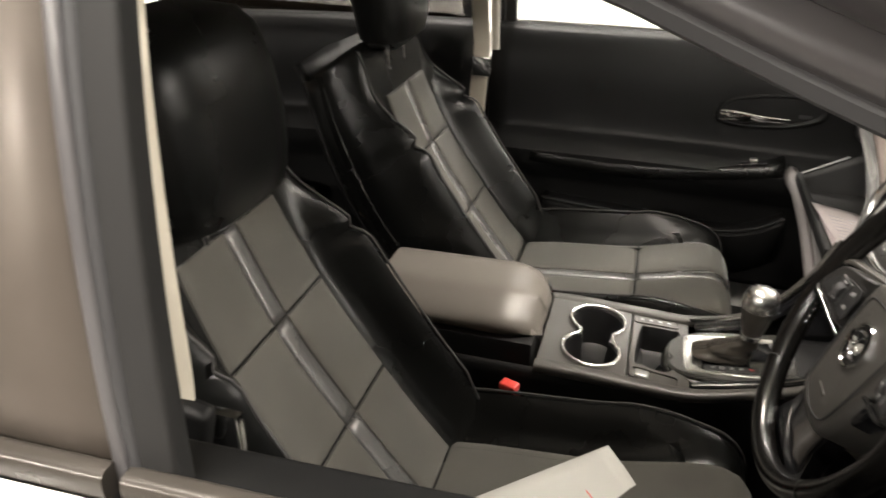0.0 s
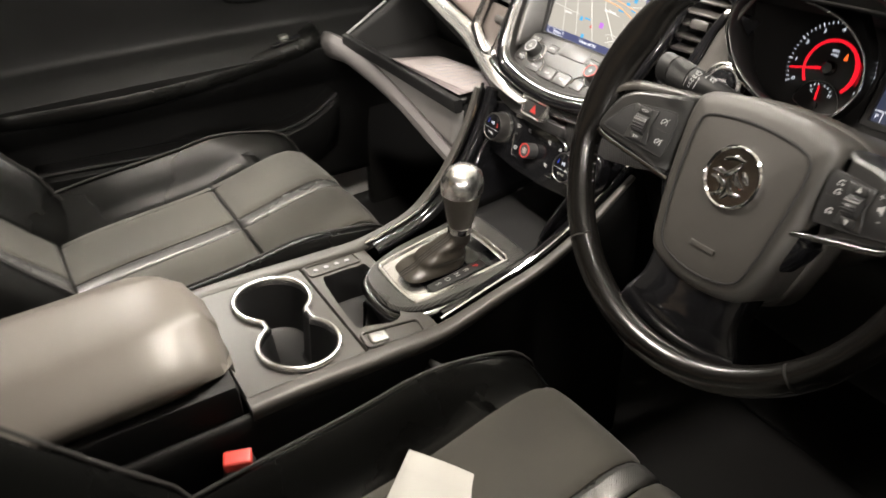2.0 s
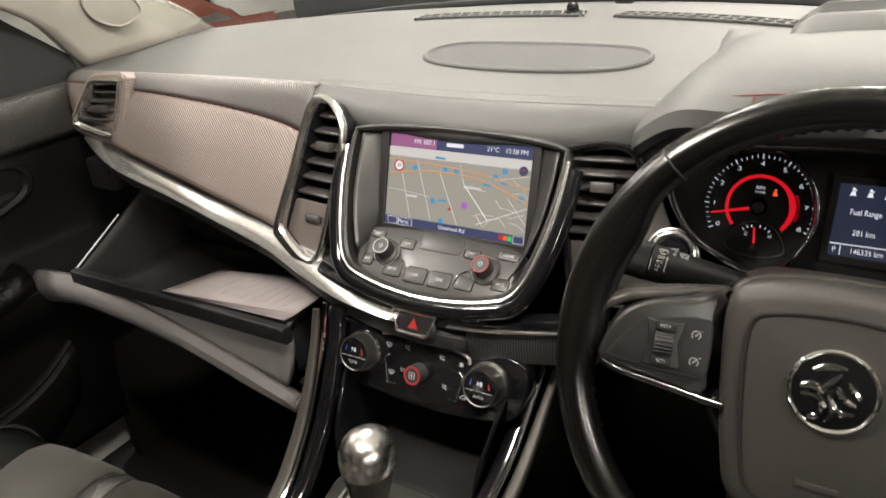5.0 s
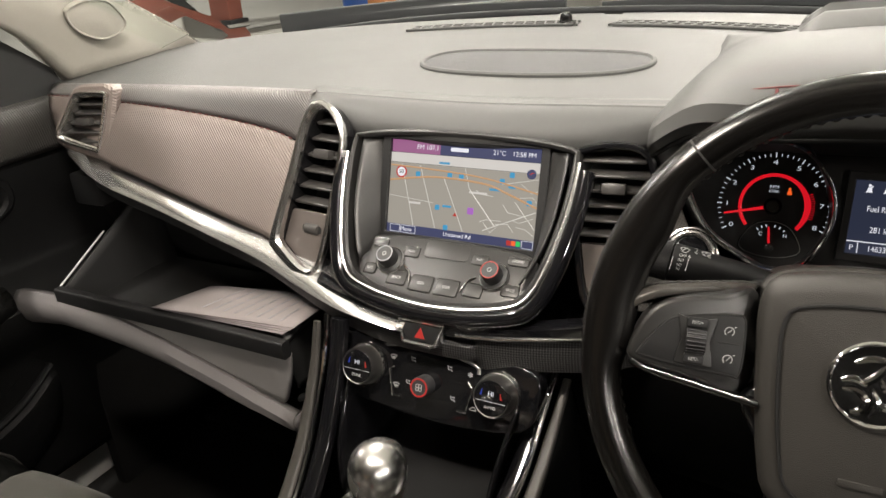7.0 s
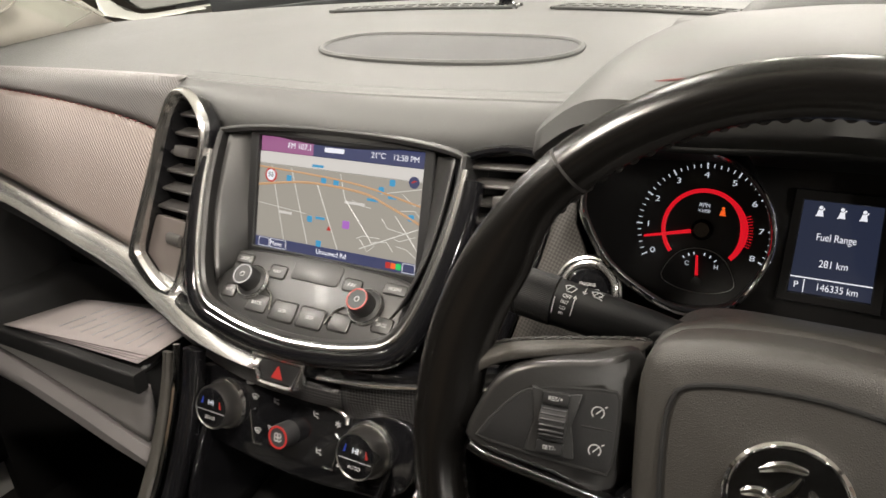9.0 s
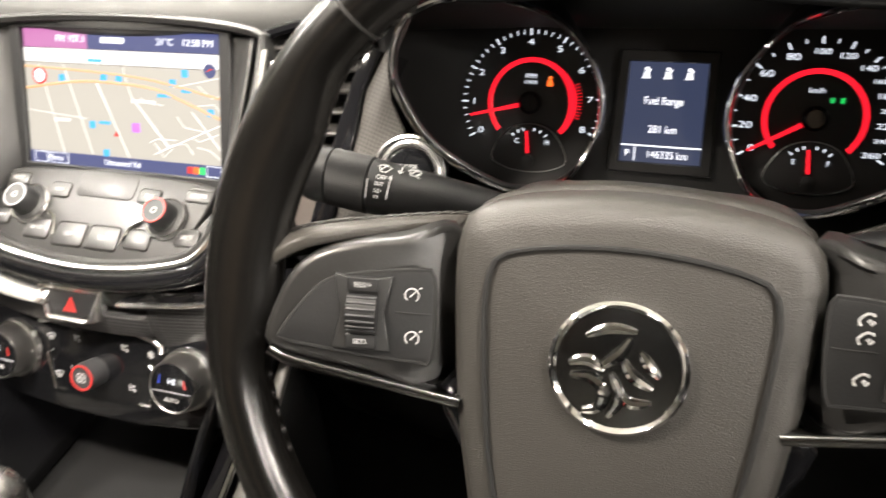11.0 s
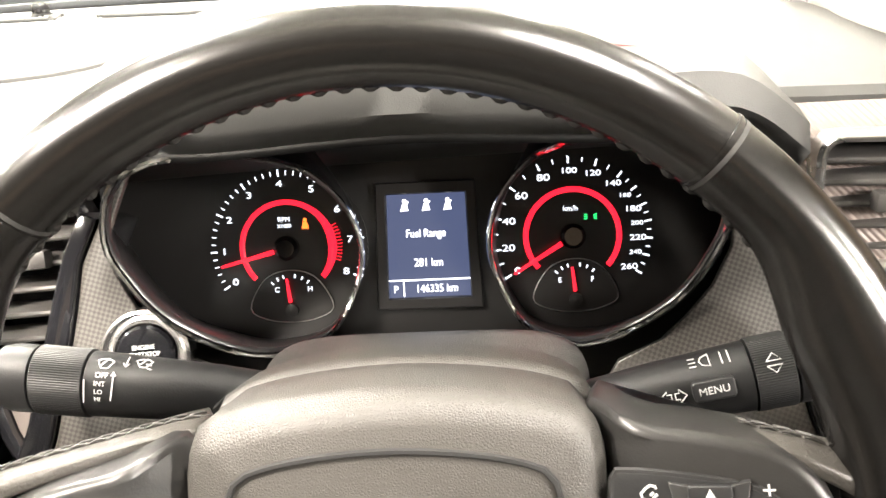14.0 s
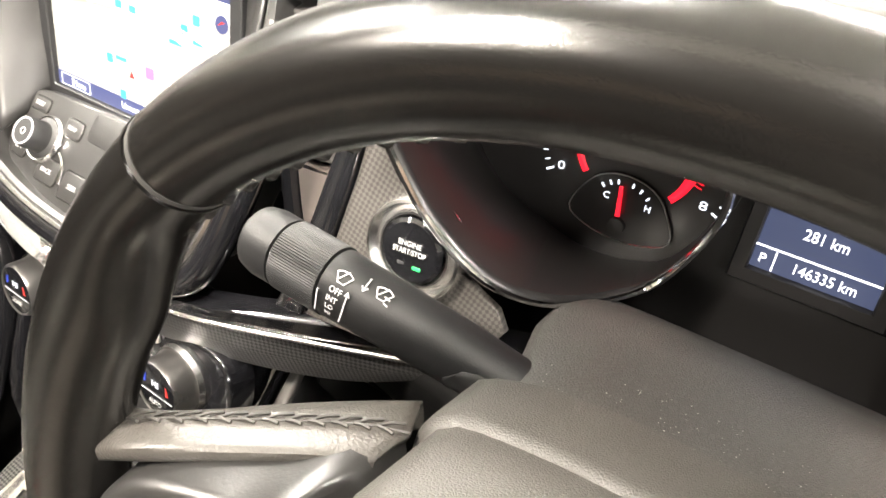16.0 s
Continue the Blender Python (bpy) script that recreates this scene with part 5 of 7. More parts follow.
rim_rows = []
for i in range(180):
    a = 2 * math.pi * i / 180
    g = grip(2 * i)
    rim_rows.append([RW @ Vector(((RIM_R + (u * (1 + g) if u < 0 else u)) * math.cos(a), oval((RIM_R + (u * (1 + g) if u < 0 else u)) * math.sin(a)), v)) for u, v in rim_prof])
rim = part("rim", grid(rim_rows, close_u=True, close_v=True), WHEEL_LEATHER, wheel, "worn black leather rim")
for a in (50, 133, 224, 316):
    part("seam", sweep(rim_path(a - 0.25, a + 0.25, 3), [(u * 1.015, v * 1.02) for u, v in rim_prof], False, ups), STITCH, rim, "leather joint")
    part("seam_edge", sweep(rim_path(a + 0.6, a + 1.0, 3), [(u * 1.035, v * 1.035) for u, v in rim_prof], False, ups), WHEEL_LEATHER, rim)
cover_o = spline([(-0.056, 0.060), (0, 0.066), (0.056, 0.060), (0.0725, 0.046), (0.072, 0.0), (0.064, -0.060), (0.050, -0.095), (0, -0.106), (-0.050, -0.095), (-0.064, -0.060), (-0.072, 0.0), (-0.0725, 0.046)], 72, True)
cover = part("airbag_cover", slab(cover_o, W, -0.057, -0.004, 0.012, 0.004), AIRBAG, wheel, "grey grained airbag cover")
shell = spline([(-0.060, 0.061), (-0.030, 0.067), (0, 0.0685), (0.030, 0.067), (0.060, 0.062), (0.078, 0.047), (0.076, 0.0), (0.068, -0.060), (0.052, -0.098), (0, -0.108), (-0.052, -0.098), (-0.068, -0.060), (-0.076, 0.0), (-0.078, 0.047)], 72, True)
part("hub_shell", slab(shell, W, -0.085, -0.053, 0.006), AIRBAG, wheel, "grey grained hub shell behind the airbag cover")
inner_r = RIM_R - 0.0120
puckers = []
for k in range(118):
    a = 360 * k / 118
    if 205 < a < 335:
        continue
    puckers.append(tube(rim_path(a, a + 2.2, 4, inner_r, -0.003), 0.0025, 6, up=ups, scale=[0.5, 1, 1, 0.5]))
part("rim_stitching", merge(*puckers), WHEEL_LEATHER, rim, "puckered stitched inner edge")
groove = [(x * 0.77, y * 0.80 - 0.006) for x, y in cover_o]
part("groove", tube([W @ Vector((x, y, -0.0030 + 0.0013 * (1 - abs(y) / 0.09))) for x, y in groove], 0.0012, 6, closed=True, up=ups), DARK, cover, "moulded outline groove")
badge = part("badge", lathe([(0.0275, -0.002), (0.0275, 0.003), (0.0262, 0.0042), (0.0248, 0.003), (0.0240, 0.002), (0.0002, 0.002)], W, 48), CHROME, wheel, "round chrome badge")
part("badge_field", lathe([(0.0242, 0.0018), (0.0242, 0.0026), (0.0002, 0.0027)], W, 40), SMOKE, badge, "dark badge field")
for s in (1, -1):
    sp = [(0.072, 0.0485), (0.100, 0.0475), (0.128, 0.0415), (0.143, 0.032), (0.152, 0.015), (0.156, -0.003), (0.142, -0.008), (0.110, -0.013), (0.072, -0.019)]
    o = spline([(x * s, y) for x, y in sp], 48, True)
    WS = W @ Matrix.Rotation(radians(4.5), 4, "Z") @ Matrix.Translation((-0.008, 0.0015, 0)) if s > 0 else W @ Matrix.Translation((0.004, -0.002, 0))
    M = WS @ Matrix.Translation((0.003 * s, -0.004, -0.020)) @ Matrix.Rotation(radians(-14 * s), 4, "Y")
    bm = slab(o, M, -0.034, -0.004, 0.004)
    sink = M.to_3x3() @ Vector((0, 0, 1))
    for v in bm.verts:
        # the inner end bends down to the hub
        v.co -= sink * 0.022 * smooth((0.090 - abs((M.inverted() @ v.co).x)) / 0.016)
    spoke = part("spoke", bm, SPOKE, wheel, "satin grey switch spoke")
    # leather falls from the rim towards the hub, with a braided seam along its crest
    band = (((0.0785, 0.0455, -0.036), (0.0775, 0.0480, -0.052), (0.0860, 0.0455, -0.071)), ((0.092, 0.0455, -0.027), (0.091, 0.0475, -0.045), (0.097, 0.0450, -0.060)),
            ((0.115, 0.0430, -0.010), (0.115, 0.0450, -0.027), (0.118, 0.0425, -0.039)), ((0.135, 0.0390, 0.003), (0.135, 0.0425, -0.011), (0.137, 0.0400, -0.018)),
            ((0.150, 0.0310, 0.005), (0.150, 0.0380, -0.003), (0.152, 0.0380, -0.008)), ((0.164, 0.0200, 0.002), (0.164, 0.0300, -0.001), (0.164, 0.0340, -0.005)), ((0.177, 0.0100, -0.005), (0.177, 0.0200, -0.006), (0.177, 0.0280, -0.010)))
    WB = W @ Matrix.Rotation(radians(4.5), 4, "Z") @ Matrix.Translation((-0.004, -0.005, 0)) if s > 0 else W
    top = []
    for near, mid, far in band:
        pts = [(near[0], near[1] - 0.005, near[2] - 0.001), near] + [tuple(near[k] * (1 - f) + mid[k] * f + (0.0012 if k == 1 else 0) for k in range(3)) for f in (0.3, 0.7)] + [mid] + [tuple(mid[k] * (1 - f) + far[k] * f + (0.0012 if k == 1 else 0) for k in range(3)) for f in (0.3, 0.7)] + [far, (far[0], far[1] - 0.012, far[2] - 0.003)]
        top.append([WB @ Vector((x * s, y, h)) for x, y, h in pts])
    part("spoke_leather", loft(top, 28, 30), SPOKE_LEATHER, spoke, "stitched leather top of the spoke", solid=0.002, out=(0, 0, 1))
    seam = spline([WB @ Vector((m[0] * s, m[1], m[2])) for _, m, _ in band], 36)
    cross = [tube([Vector(q) + W.to_3x3() @ Vector((0, 0.0002, 0)) for q in seam], 0.0005, 5, up=ups)]
    for i in range(1, 33, 2):
        a, b = Vector(seam[i]), Vector(seam[i + 2])
        for sg in (1, -1):
            w = W.to_3x3() @ Vector((0, 0.0010, 0.0034 * sg))
            cross.append(tube([a + w, a * 0.5 + b * 0.5 + w * 0.55 + W.to_3x3() @ Vector((0, 0.0008, 0)), b + W.to_3x3() @ Vector((0, 0.0004, 0))], 0.0006, 5, up=ups))
    part("stitching", merge(*cross), SPOKE_STITCH, spoke, "dark cross stitching")
    sw_o = spline([(x * s, y) for x, y in ((0.088, 0.0345), (0.120, 0.030), (0.133, 0.0235), (0.148, 0.003), (0.143, -0.001), (0.090, -0.006), (0.082, -0.003), (0.082, 0.030))], 48, True)
    pad = part("switch_pad", slab(sw_o, M, -0.006, -0.0025, 0.001), BUTTON, spoke, "matt black switch pad")
    part("pad_edge", tube([M @ Vector((x, y, -0.0034)) for x, y in sw_o], 0.0011, 6, closed=True, up=ups), DARK, pad)
    hg = [(-0.0125, 0.0165), (-0.0070, 0.0155), (0.0070, 0.0155), (0.0125, 0.0165), (0.0110, 0.008), (0.0090, 0.0), (0.0110, -0.008), (0.0125, -0.0165), (-0.0125, -0.0165), (-0.0110, -0.008), (-0.0090, 0.0), (-0.0110, 0.008)]
    RC_M = at(M, 0.1125 * s, 0.0145, 0)
    part("roller_plate", slab(hg, RC_M, -0.004, -0.0012, 0.0006), ROLLER_METAL, pad, "smoked metal plate round the roller")
    part("roller", lathe([(0.002, -0.0072), (0.0092, -0.0065), (0.0092, 0.0065), (0.002, 0.0072)], at(RC_M, 0, 0, -0.0045) @ Matrix.Rotation(radians(90), 4, "Y"), 24), BUTTON, pad, "ribbed thumb roller")
    for k in range(-3, 4):
        a = radians(90 + k * 17)
        part("rib", rbox(0.0125, 0.0011, 0.0011, at(RC_M, 0, 0.0093 * math.cos(a), -0.0045 + 0.0093 * math.sin(a)), 0.0004, 1), SEAL, pad)
    for dy in (0.0125, -0.0125):
        part("key", slab(rrect(0.0135, 0.0065, 0.0012, cy=dy), RC_M, -0.003, 0.0002, 0.0006), BUTTON, pad)
    part("key_gap", rbox(0.015, 0.0006, 0.0006, at(M, 0.0905 * s, 0.0155, -0.0024), 0.0001, 1), DARK, pad)
    low_line = [(0.068, -0.023), (0.108, -0.016), (0.142, -0.010), (0.153, -0.005)]
    part("chrome_line", sweep(spline([M @ Vector((x * s, y, -0.006)) for x, y in low_line], 16), rrect(0.005, 0.010, 0.002), up=ups), SMOKE, spoke, "dark metal line under the switches")
    if s < 0:
        letters("mark", "RES/+", at(RC_M, 0, 0.0125, 0.0002), 0.0031, ICON, pad, lift=0.0002)
        letters("mark", "SET/-", at(RC_M, 0, -0.0125, 0.0002), 0.0031, ICON, pad, lift=0.0002)
        spots = ((-0.0915, 0.0235), (-0.0905, 0.0045))
    else:
        letters("mark", "SRC", at(RC_M, 0, 0, 0.0048), 0.0032, ICON, pad)
        letters("mark", "+", at(M, 0.130, 0.0275, -0.0025), 0.008, ICON, pad)
        letters("mark", "-", at(M, 0.135, 0.0110, -0.0025), 0.009, ICON, pad)
        part("icon", slab([(-0.003, -0.0015), (-0.001, -0.0015), (0.002, -0.004), (0.002, 0.004), (-0.001, 0.0015), (-0.003, 0.0015)], at(M, 0.133, 0.0190, -0.0025), 0, 0.0004, 0), ICON, pad, "white loudspeaker symbol")
        for dy, rot in ((0.0125, 0), (-0.0125, 180)):
            part("arrow", slab([(-0.0022, -0.0018), (0.0022, -0.0018), (0, 0.0024)], at(RC_M, 0, dy, 0.0002, rot), 0, 0.0004, 0), ICON, pad)
        spots = ((0.0935, 0.0275), (0.0935, 0.0205), (0.0930, 0.0050))
    for cx, cy in spots:
        IM2 = at(M, cx, cy, -0.0022)
        gauge = [(0.0030 * math.cos(radians(-50 + 28 * i)), 0.0030 * math.sin(radians(-50 + 28 * i))) for i in range(11)]
        phone = [(-0.0020, -0.0019), (-0.0023, -0.0004), (-0.0008, 0.0013), (0.0008, 0.0023), (0.0020, 0.0020)]
        lines = [gauge, [(-0.0008, -0.0008), (0.0016, 0.0018)], [(0.0030, 0.0030), (0.0042, 0.0036)]] if s < 0 else [phone, [(-0.0023, -0.0020), (-0.0013, -0.0023)], [(0.0023, 0.0024), (0.0026, 0.0013)], [(0.0006, -0.0010), (0.0016, 0.0000)], [(0.0014, -0.0020), (0.0028, -0.0006)]]
        part("icon", merge(*[tube([IM2 @ Vector((px, py, 0)) for px, py in ln], 0.00032 if s < 0 else 0.0005, 5, up=ups) for ln in lines]), ICON, pad, "white cruise symbol" if s < 0 else "white telephone symbol")
# lower spoke
lowp = [(-0.072, -0.018), (-0.058, -0.070), (-0.054, -0.115), (-0.062, -0.158), (0.062, -0.158), (0.054, -0.115), (0.058, -0.070), (0.072, -0.018)]
part("lower_spoke", slab(spline(lowp, 48, True), W, -0.038, -0.012, 0.006), PIANO, wheel, "gloss black lower spoke")

# column shroud and stalks
col = thing("steering_column", (0.39, 0.12, 0.85), "black grained steering column shroud", "steering column")
rows = []
for f in np.linspace(0, 1, 11):
    y = 0.078 + 0.135 * f
    zt = 0.967 - 0.030 * min(1, f / 0.6) - 0.045 * max(0, (f - 0.6) / 0.4) ** 1.5
    lip = 0.006 * math.exp(-f * 18)
    w, c = 0.066 + 0.022 * min(1, f / 0.6), Vector((0.39, y, 0.890))
    h = zt - lip - 0.890
    rows.append([c + Vector(((w - lip) * math.copysign(abs(math.cos(a)) ** 0.42, math.cos(a)), 0, (h if math.sin(a) > 0 else 0.07) * math.copysign(abs(math.sin(a)) ** (0.55 if math.sin(a) > 0 else 0.85), math.sin(a)))) for a in [2 * math.pi * i / 48 for i in range(48)]])
part("shroud", grid(rows, close_v=True, caps=True), SHROUD, col, "black grained shroud")


def stalk(name, root, tip, ring, label):
    ob = thing(name, root, label, "control stalk", "column stalks")
    r, t = Vector(root), Vector(tip)
    L = (t - r).length
    zz = (t - r).normalized()
    y = (Vector((0, -0.5, 1)) - zz * zz.dot(Vector((0, -0.5, 1)))).normalized()
    x = y.cross(zz)
    m = Matrix((x, y, zz)).transposed().to_4x4()
    m.translation = root
    flat = Matrix.Diagonal((0.85, 1.09, 1, 1))
    r0, r1 = ring
    part("arm", lathe([(0.010, -0.01), (0.0115, 0.0), (0.0150, L * 0.30), (0.0168, L * r0 - 0.001)], m @ flat, 32), STALK, ob, "matt black tapered arm")
    teeth = []
    for k in range(180):
        rr = 0.0176 if k % 2 else 0.0173
        teeth.append((rr * math.cos(2 * math.pi * k / 180), rr * math.sin(2 * math.pi * k / 180)))
    part("ring", slab(teeth, m @ flat, L * r0, L * r1, 0.0005), STALK, ob, "finely knurled ring")
    part("cap", lathe([(0.0172, L * r1 + 0.0012), (0.0174, L * 0.95), (0.0160, L * 0.985), (0.0120, L)], m @ flat, 32), STALK, ob, "round end cap")
    side = -1 if zz.x > 0 else 1

    def face(f, deg):
        """A small frame on the stalk: f along it, deg round it towards the driver."""
        c, sn = math.cos(radians(deg)), math.sin(radians(deg))
        R = 0.0150 + 0.0018 * max(0, min(1, (f - 0.30) / (r0 - 0.30))) if f < r0 else 0.0177
        p = r + zz * L * f + y * (1.09 * R * c) + x * (side * 0.85 * R * sn)
        n = (y * (c / 1.09) + x * (side * sn / 0.85)).normalized()
        right = zz * (1 if zz.x > 0 else -1)
        return plane(p + n * 0.0004, right, n.cross(right))

    root_rows = []
    for i in range(9):
        f = 0.02 + 0.32 * i / 8
        R = (0.0115 + 0.0035 * f / 0.30 if f < 0.30 else 0.0150) + 0.0006
        d0 = 22 + 80 * max(0, (i - 5) / 3) ** 2
        root_rows.append([r + zz * L * f + y * (1.09 * R * math.cos(radians(d))) + x * (side * 0.85 * R * math.sin(radians(d))) for d in [d0 + (175 - d0) * j / 12 for j in range(13)]])
    part("root_cover", grid(root_rows), DARK, ob, "darker lower root of the stalk", solid=0.0008)
    return ob, face


def strokes(name, m, lines, parent, label="", w=0.0003):
    part(name, merge(*[tube([m @ Vector((px, py, 0.0001)) for px, py in ln], w, 5, up=m.to_3x3() @ Vector((0, 0, 1))) for ln in lines]), ICON, parent, label)


WIPE = [[(-0.0036, 0.0014), (-0.0016, 0.0024), (0.0016, 0.0024), (0.0036, 0.0014), (0.0014, -0.0024), (-0.0014, -0.0024), (-0.0036, 0.0014)], [(-0.0016, -0.001), (0.001, 0.003)]]
wip, wf = stalk("wiper_stalk", (0.338, 0.122, 0.925), (0.198, 0.113, 0.951), (0.715, 0.875), "matt black wiper stalk with white markings")
strokes("icon", wf(0.650, -3), WIPE, wip, "white wiper symbol")
letters("mark", "OFF", wf(0.652, 19), 0.0035, ICON, wip, wide=0.95)
letters("mark", "INT", wf(0.655, 33), 0.0033, ICON, wip, wide=0.95)
letters("mark", "LO", wf(0.658, 46), 0.0031, ICON, wip, wide=0.95)
letters("mark", "HI", wf(0.661, 58), 0.0031, ICON, wip, wide=0.95)
strokes("icon", wf(0.617, 30), [[(0, 0.005), (0.0, -0.008)], [(-0.0010, 0.0030), (0, 0.005), (0.0010, 0.0030)]], wip, "white arrow line")
strokes("icon", wf(0.702, 45), [[(0, 0.005), (0, -0.006)]], wip, "white index line")
strokes("icon", wf(0.535, -12), WIPE + [[(-0.0075, 0.003), (-0.0075, -0.003)], [(-0.0088, -0.001), (-0.0075, -0.003), (-0.0062, -0.001)], [(0.002, -0.003), (0.004, -0.0035)], [(0.001, -0.0005), (0.0035, -0.001)]], wip, "white washer symbol")
ind, nf = stalk("indicator_stalk", (0.450, 0.105, 0.925), (0.602, 0.095, 0.964), (0.565, 0.665), "matt black indicator stalk with a menu button")
MB = nf(0.455, 42)
part("menu_button", slab(rrect(0.0175, 0.009, 0.002), MB, -0.001, 0.0018, 0.0008), BUTTON, ind, "small square button")
letters("mark", "MENU", at(MB, 0, 0, 0.0018), 0.0046, ICON, ind, lift=0.0002)
strokes("icon", nf(0.350, 44), [[(-0.0055, 0), (-0.0025, 0.003), (-0.0025, 0.0014), (-0.0008, 0.0014), (-0.0008, -0.0014), (-0.0025, -0.0014), (-0.0025, -0.003), (-0.0055, 0)], [(0.0055, 0), (0.0025, 0.003), (0.0025, 0.0014), (0.0008, 0.0014), (0.0008, -0.0014), (0.0025, -0.0014), (0.0025, -0.003), (0.0055, 0)]], ind, "white arrows")
strokes("icon", nf(0.455, -6), [[(0.001, 0.003), (-0.002, 0.002), (-0.003, 0), (-0.002, -0.002), (0.001, -0.003), (0.001, 0.003)], [(-0.0045, 0.002), (-0.0075, 0.002)], [(-0.0045, 0), (-0.0075, 0)], [(-0.0045, -0.002), (-0.0075, -0.002)], [(0.006, 0.003), (0.006, -0.003)], [(0.009, 0.003), (0.009, -0.003)]], ind, "white headlamp symbol")
strokes("icon", nf(0.615, 22), [[(-0.003, 0.001), (0, 0.004), (0.003, 0.001), (-0.003, 0.001)], [(-0.003, -0.001), (0, -0.004), (0.003, -0.001), (-0.003, -0.001)]], ind, "white up and down triangles")
letters("mark", "SET", nf(0.725, 16), 0.0055, ICON, ind)
letters("mark", "CLR", nf(0.730, 36), 0.0055, ICON, ind)


# ---- display ----
S = S @ Matrix.Diagonal((1.045, 1.03, 1, 1))
MAP = glow("map_ground", (0.46, 0.42, 0.36), 0.78)
MAP_SKY = glow("map_sky", (0.70, 0.66, 0.62), 0.95)
BAR_BLUE = glow("bar_blue", (0.05, 0.06, 0.16), 0.8)
BAR_PINK = glow("bar_pink", (0.42, 0.14, 0.32), 0.8)
ROAD = glow("road_white", (0.72, 0.69, 0.63), 0.8)
ROAD_OR = glow("road_orange", (0.70, 0.40, 0.20), 0.75)
ICO_BLUE = glow("icon_blue", (0.05, 0.35, 0.62), 0.9)
TXT = glow("screen_text", (0.8, 0.8, 0.85), 1.1)
display = thing("display", (0, 0.19, 0.90), "lit navigation display showing a tan street map", "display")
part("frame", bezel(rrect(0.186, 0.116, 0.004), rrect(0.168, 0.099, 0.001), S, -0.012, 0.001, 0.0008), BUTTON, display, "matt black display frame")
part("map", slab(rrect(0.168, 0.066, 0.0005, cy=-0.008), S, -0.008, -0.003, 0), MAP, display, "tan map ground", smooth=False)
part("horizon", slab(rrect(0.168, 0.010, 0.0005, cy=0.0305), S, -0.008, -0.003, 0), MAP_SKY, display, "pale horizon band", smooth=False)
part("header_bar", slab(rrect(0.110, 0.013, 0.0003, cx=0.029, cy=0.0425), S, -0.008, -0.0026, 0), BAR_BLUE, display, "blue header bar", smooth=False)
part("header_bar", slab(rrect(0.057, 0.013, 0.0003, cx=-0.0545, cy=0.0425), S, -0.008, -0.0026, 0), BAR_PINK, display, "magenta header bar", smooth=False)
part("footer_bar", slab(rrect(0.168, 0.009, 0.0003, cy=-0.0450), S, -0.008, -0.0026, 0), BAR_BLUE, display, "blue footer bar", smooth=False)
ST = at(S, 0, 0, -0.0024)
letters("text", "FM 107.1", at(ST, -0.040, 0.0425), 0.0070, TXT, display)
part("text_bar", slab(rrect(0.020, 0.004, 0.001, cx=-0.004, cy=0.0425), ST, 0, 0.0002, 0), TXT, display, "plain name bar", smooth=False)
letters("text", "21\u00b0C", at(ST, 0.040, 0.0425), 0.0066, TXT, display)
letters("text", "12:58 PM", at(ST, 0.066, 0.0425), 0.0066, TXT, display)
letters("text", "Menu", at(ST, -0.060, -0.045), 0.006, TXT, display)
letters("text", "Unnamed Rd", at(ST, 0.0, -0.045), 0.006, TXT, display)
for x0, y0, x1, y1, w in ((-0.070, 0.024, -0.052, -0.040, 0.0007), (-0.048, 0.024, -0.026, -0.040, 0.0007), (-0.020, 0.014, 0.006, -0.040, 0.0007), (0.004, 0.024, 0.010, 0.004, 0.0006), (0.010, 0.004, 0.040, -0.030, 0.0008), (0.028, -0.036, 0.083, -0.012, 0.0008), (0.045, 0.012, 0.083, 0.020, 0.0006), (0.060, -0.004, 0.083, -0.030, 0.0006), (-0.083, -0.010, -0.030, -0.014, 0.0005)):
    part("street", tube([ST @ Vector((x0, y0, 0.0002)), ST @ Vector((x1, y1, 0.0002))], w * 0.65, 4, up=(0, -1, 0.3)), ROAD, display)
part("street", tube(spline([ST @ Vector((x, y, 0.0003)) for x, y in ((-0.083, 0.006), (-0.03, 0.013), (0.025, 0.011), (0.05, 0.004), (0.083, -0.008))], 20), 0.0011, 4, up=(0, -1, 0.3)), ROAD_OR, display, "orange main road")
part("street", tube(spline([ST @ Vector((x, y, 0.0003)) for x, y in ((-0.083, 0.022), (-0.02, 0.020), (0.03, 0.016), (0.083, 0.006))], 20), 0.0009, 4, up=(0, -1, 0.3)), ROAD_OR, display)
for x, y in ((-0.050, 0.0145), (-0.013, 0.016), (0.000, 0.0165), (0.075, -0.004), (-0.025, -0.018), (-0.014, -0.038), (0.045, 0.015), (0.055, 0.022)):
    part("icon", slab(rrect(0.0052, 0.0054, 0.001, cx=x, cy=y), ST, 0, 0.0004, 0), ICO_BLUE, display, smooth=False)
part("icon", slab(rrect(0.0068, 0.0068, 0.001, cx=0.013, cy=-0.018), ST, 0, 0.0005, 0), glow("icon_violet", (0.45, 0.15, 0.6), 0.9), display, smooth=False)
part("speed_sign", slab(circle(0.0062, 24, -0.070, 0.0155), ST, 0, 0.0004, 0), TXT, display, "white speed sign with red ring", smooth=False)
part("sign_ring", bezel(circle(0.0064, 24, -0.070, 0.0155), circle(0.0049, 24, -0.070, 0.0155), ST, 0, 0.0007, 0.0001), ICON_RED, display)
letters("text", "50", at(ST, -0.070, 0.0155, 0.0003), 0.0058, DARK, display)
rnd = random.Random(4)
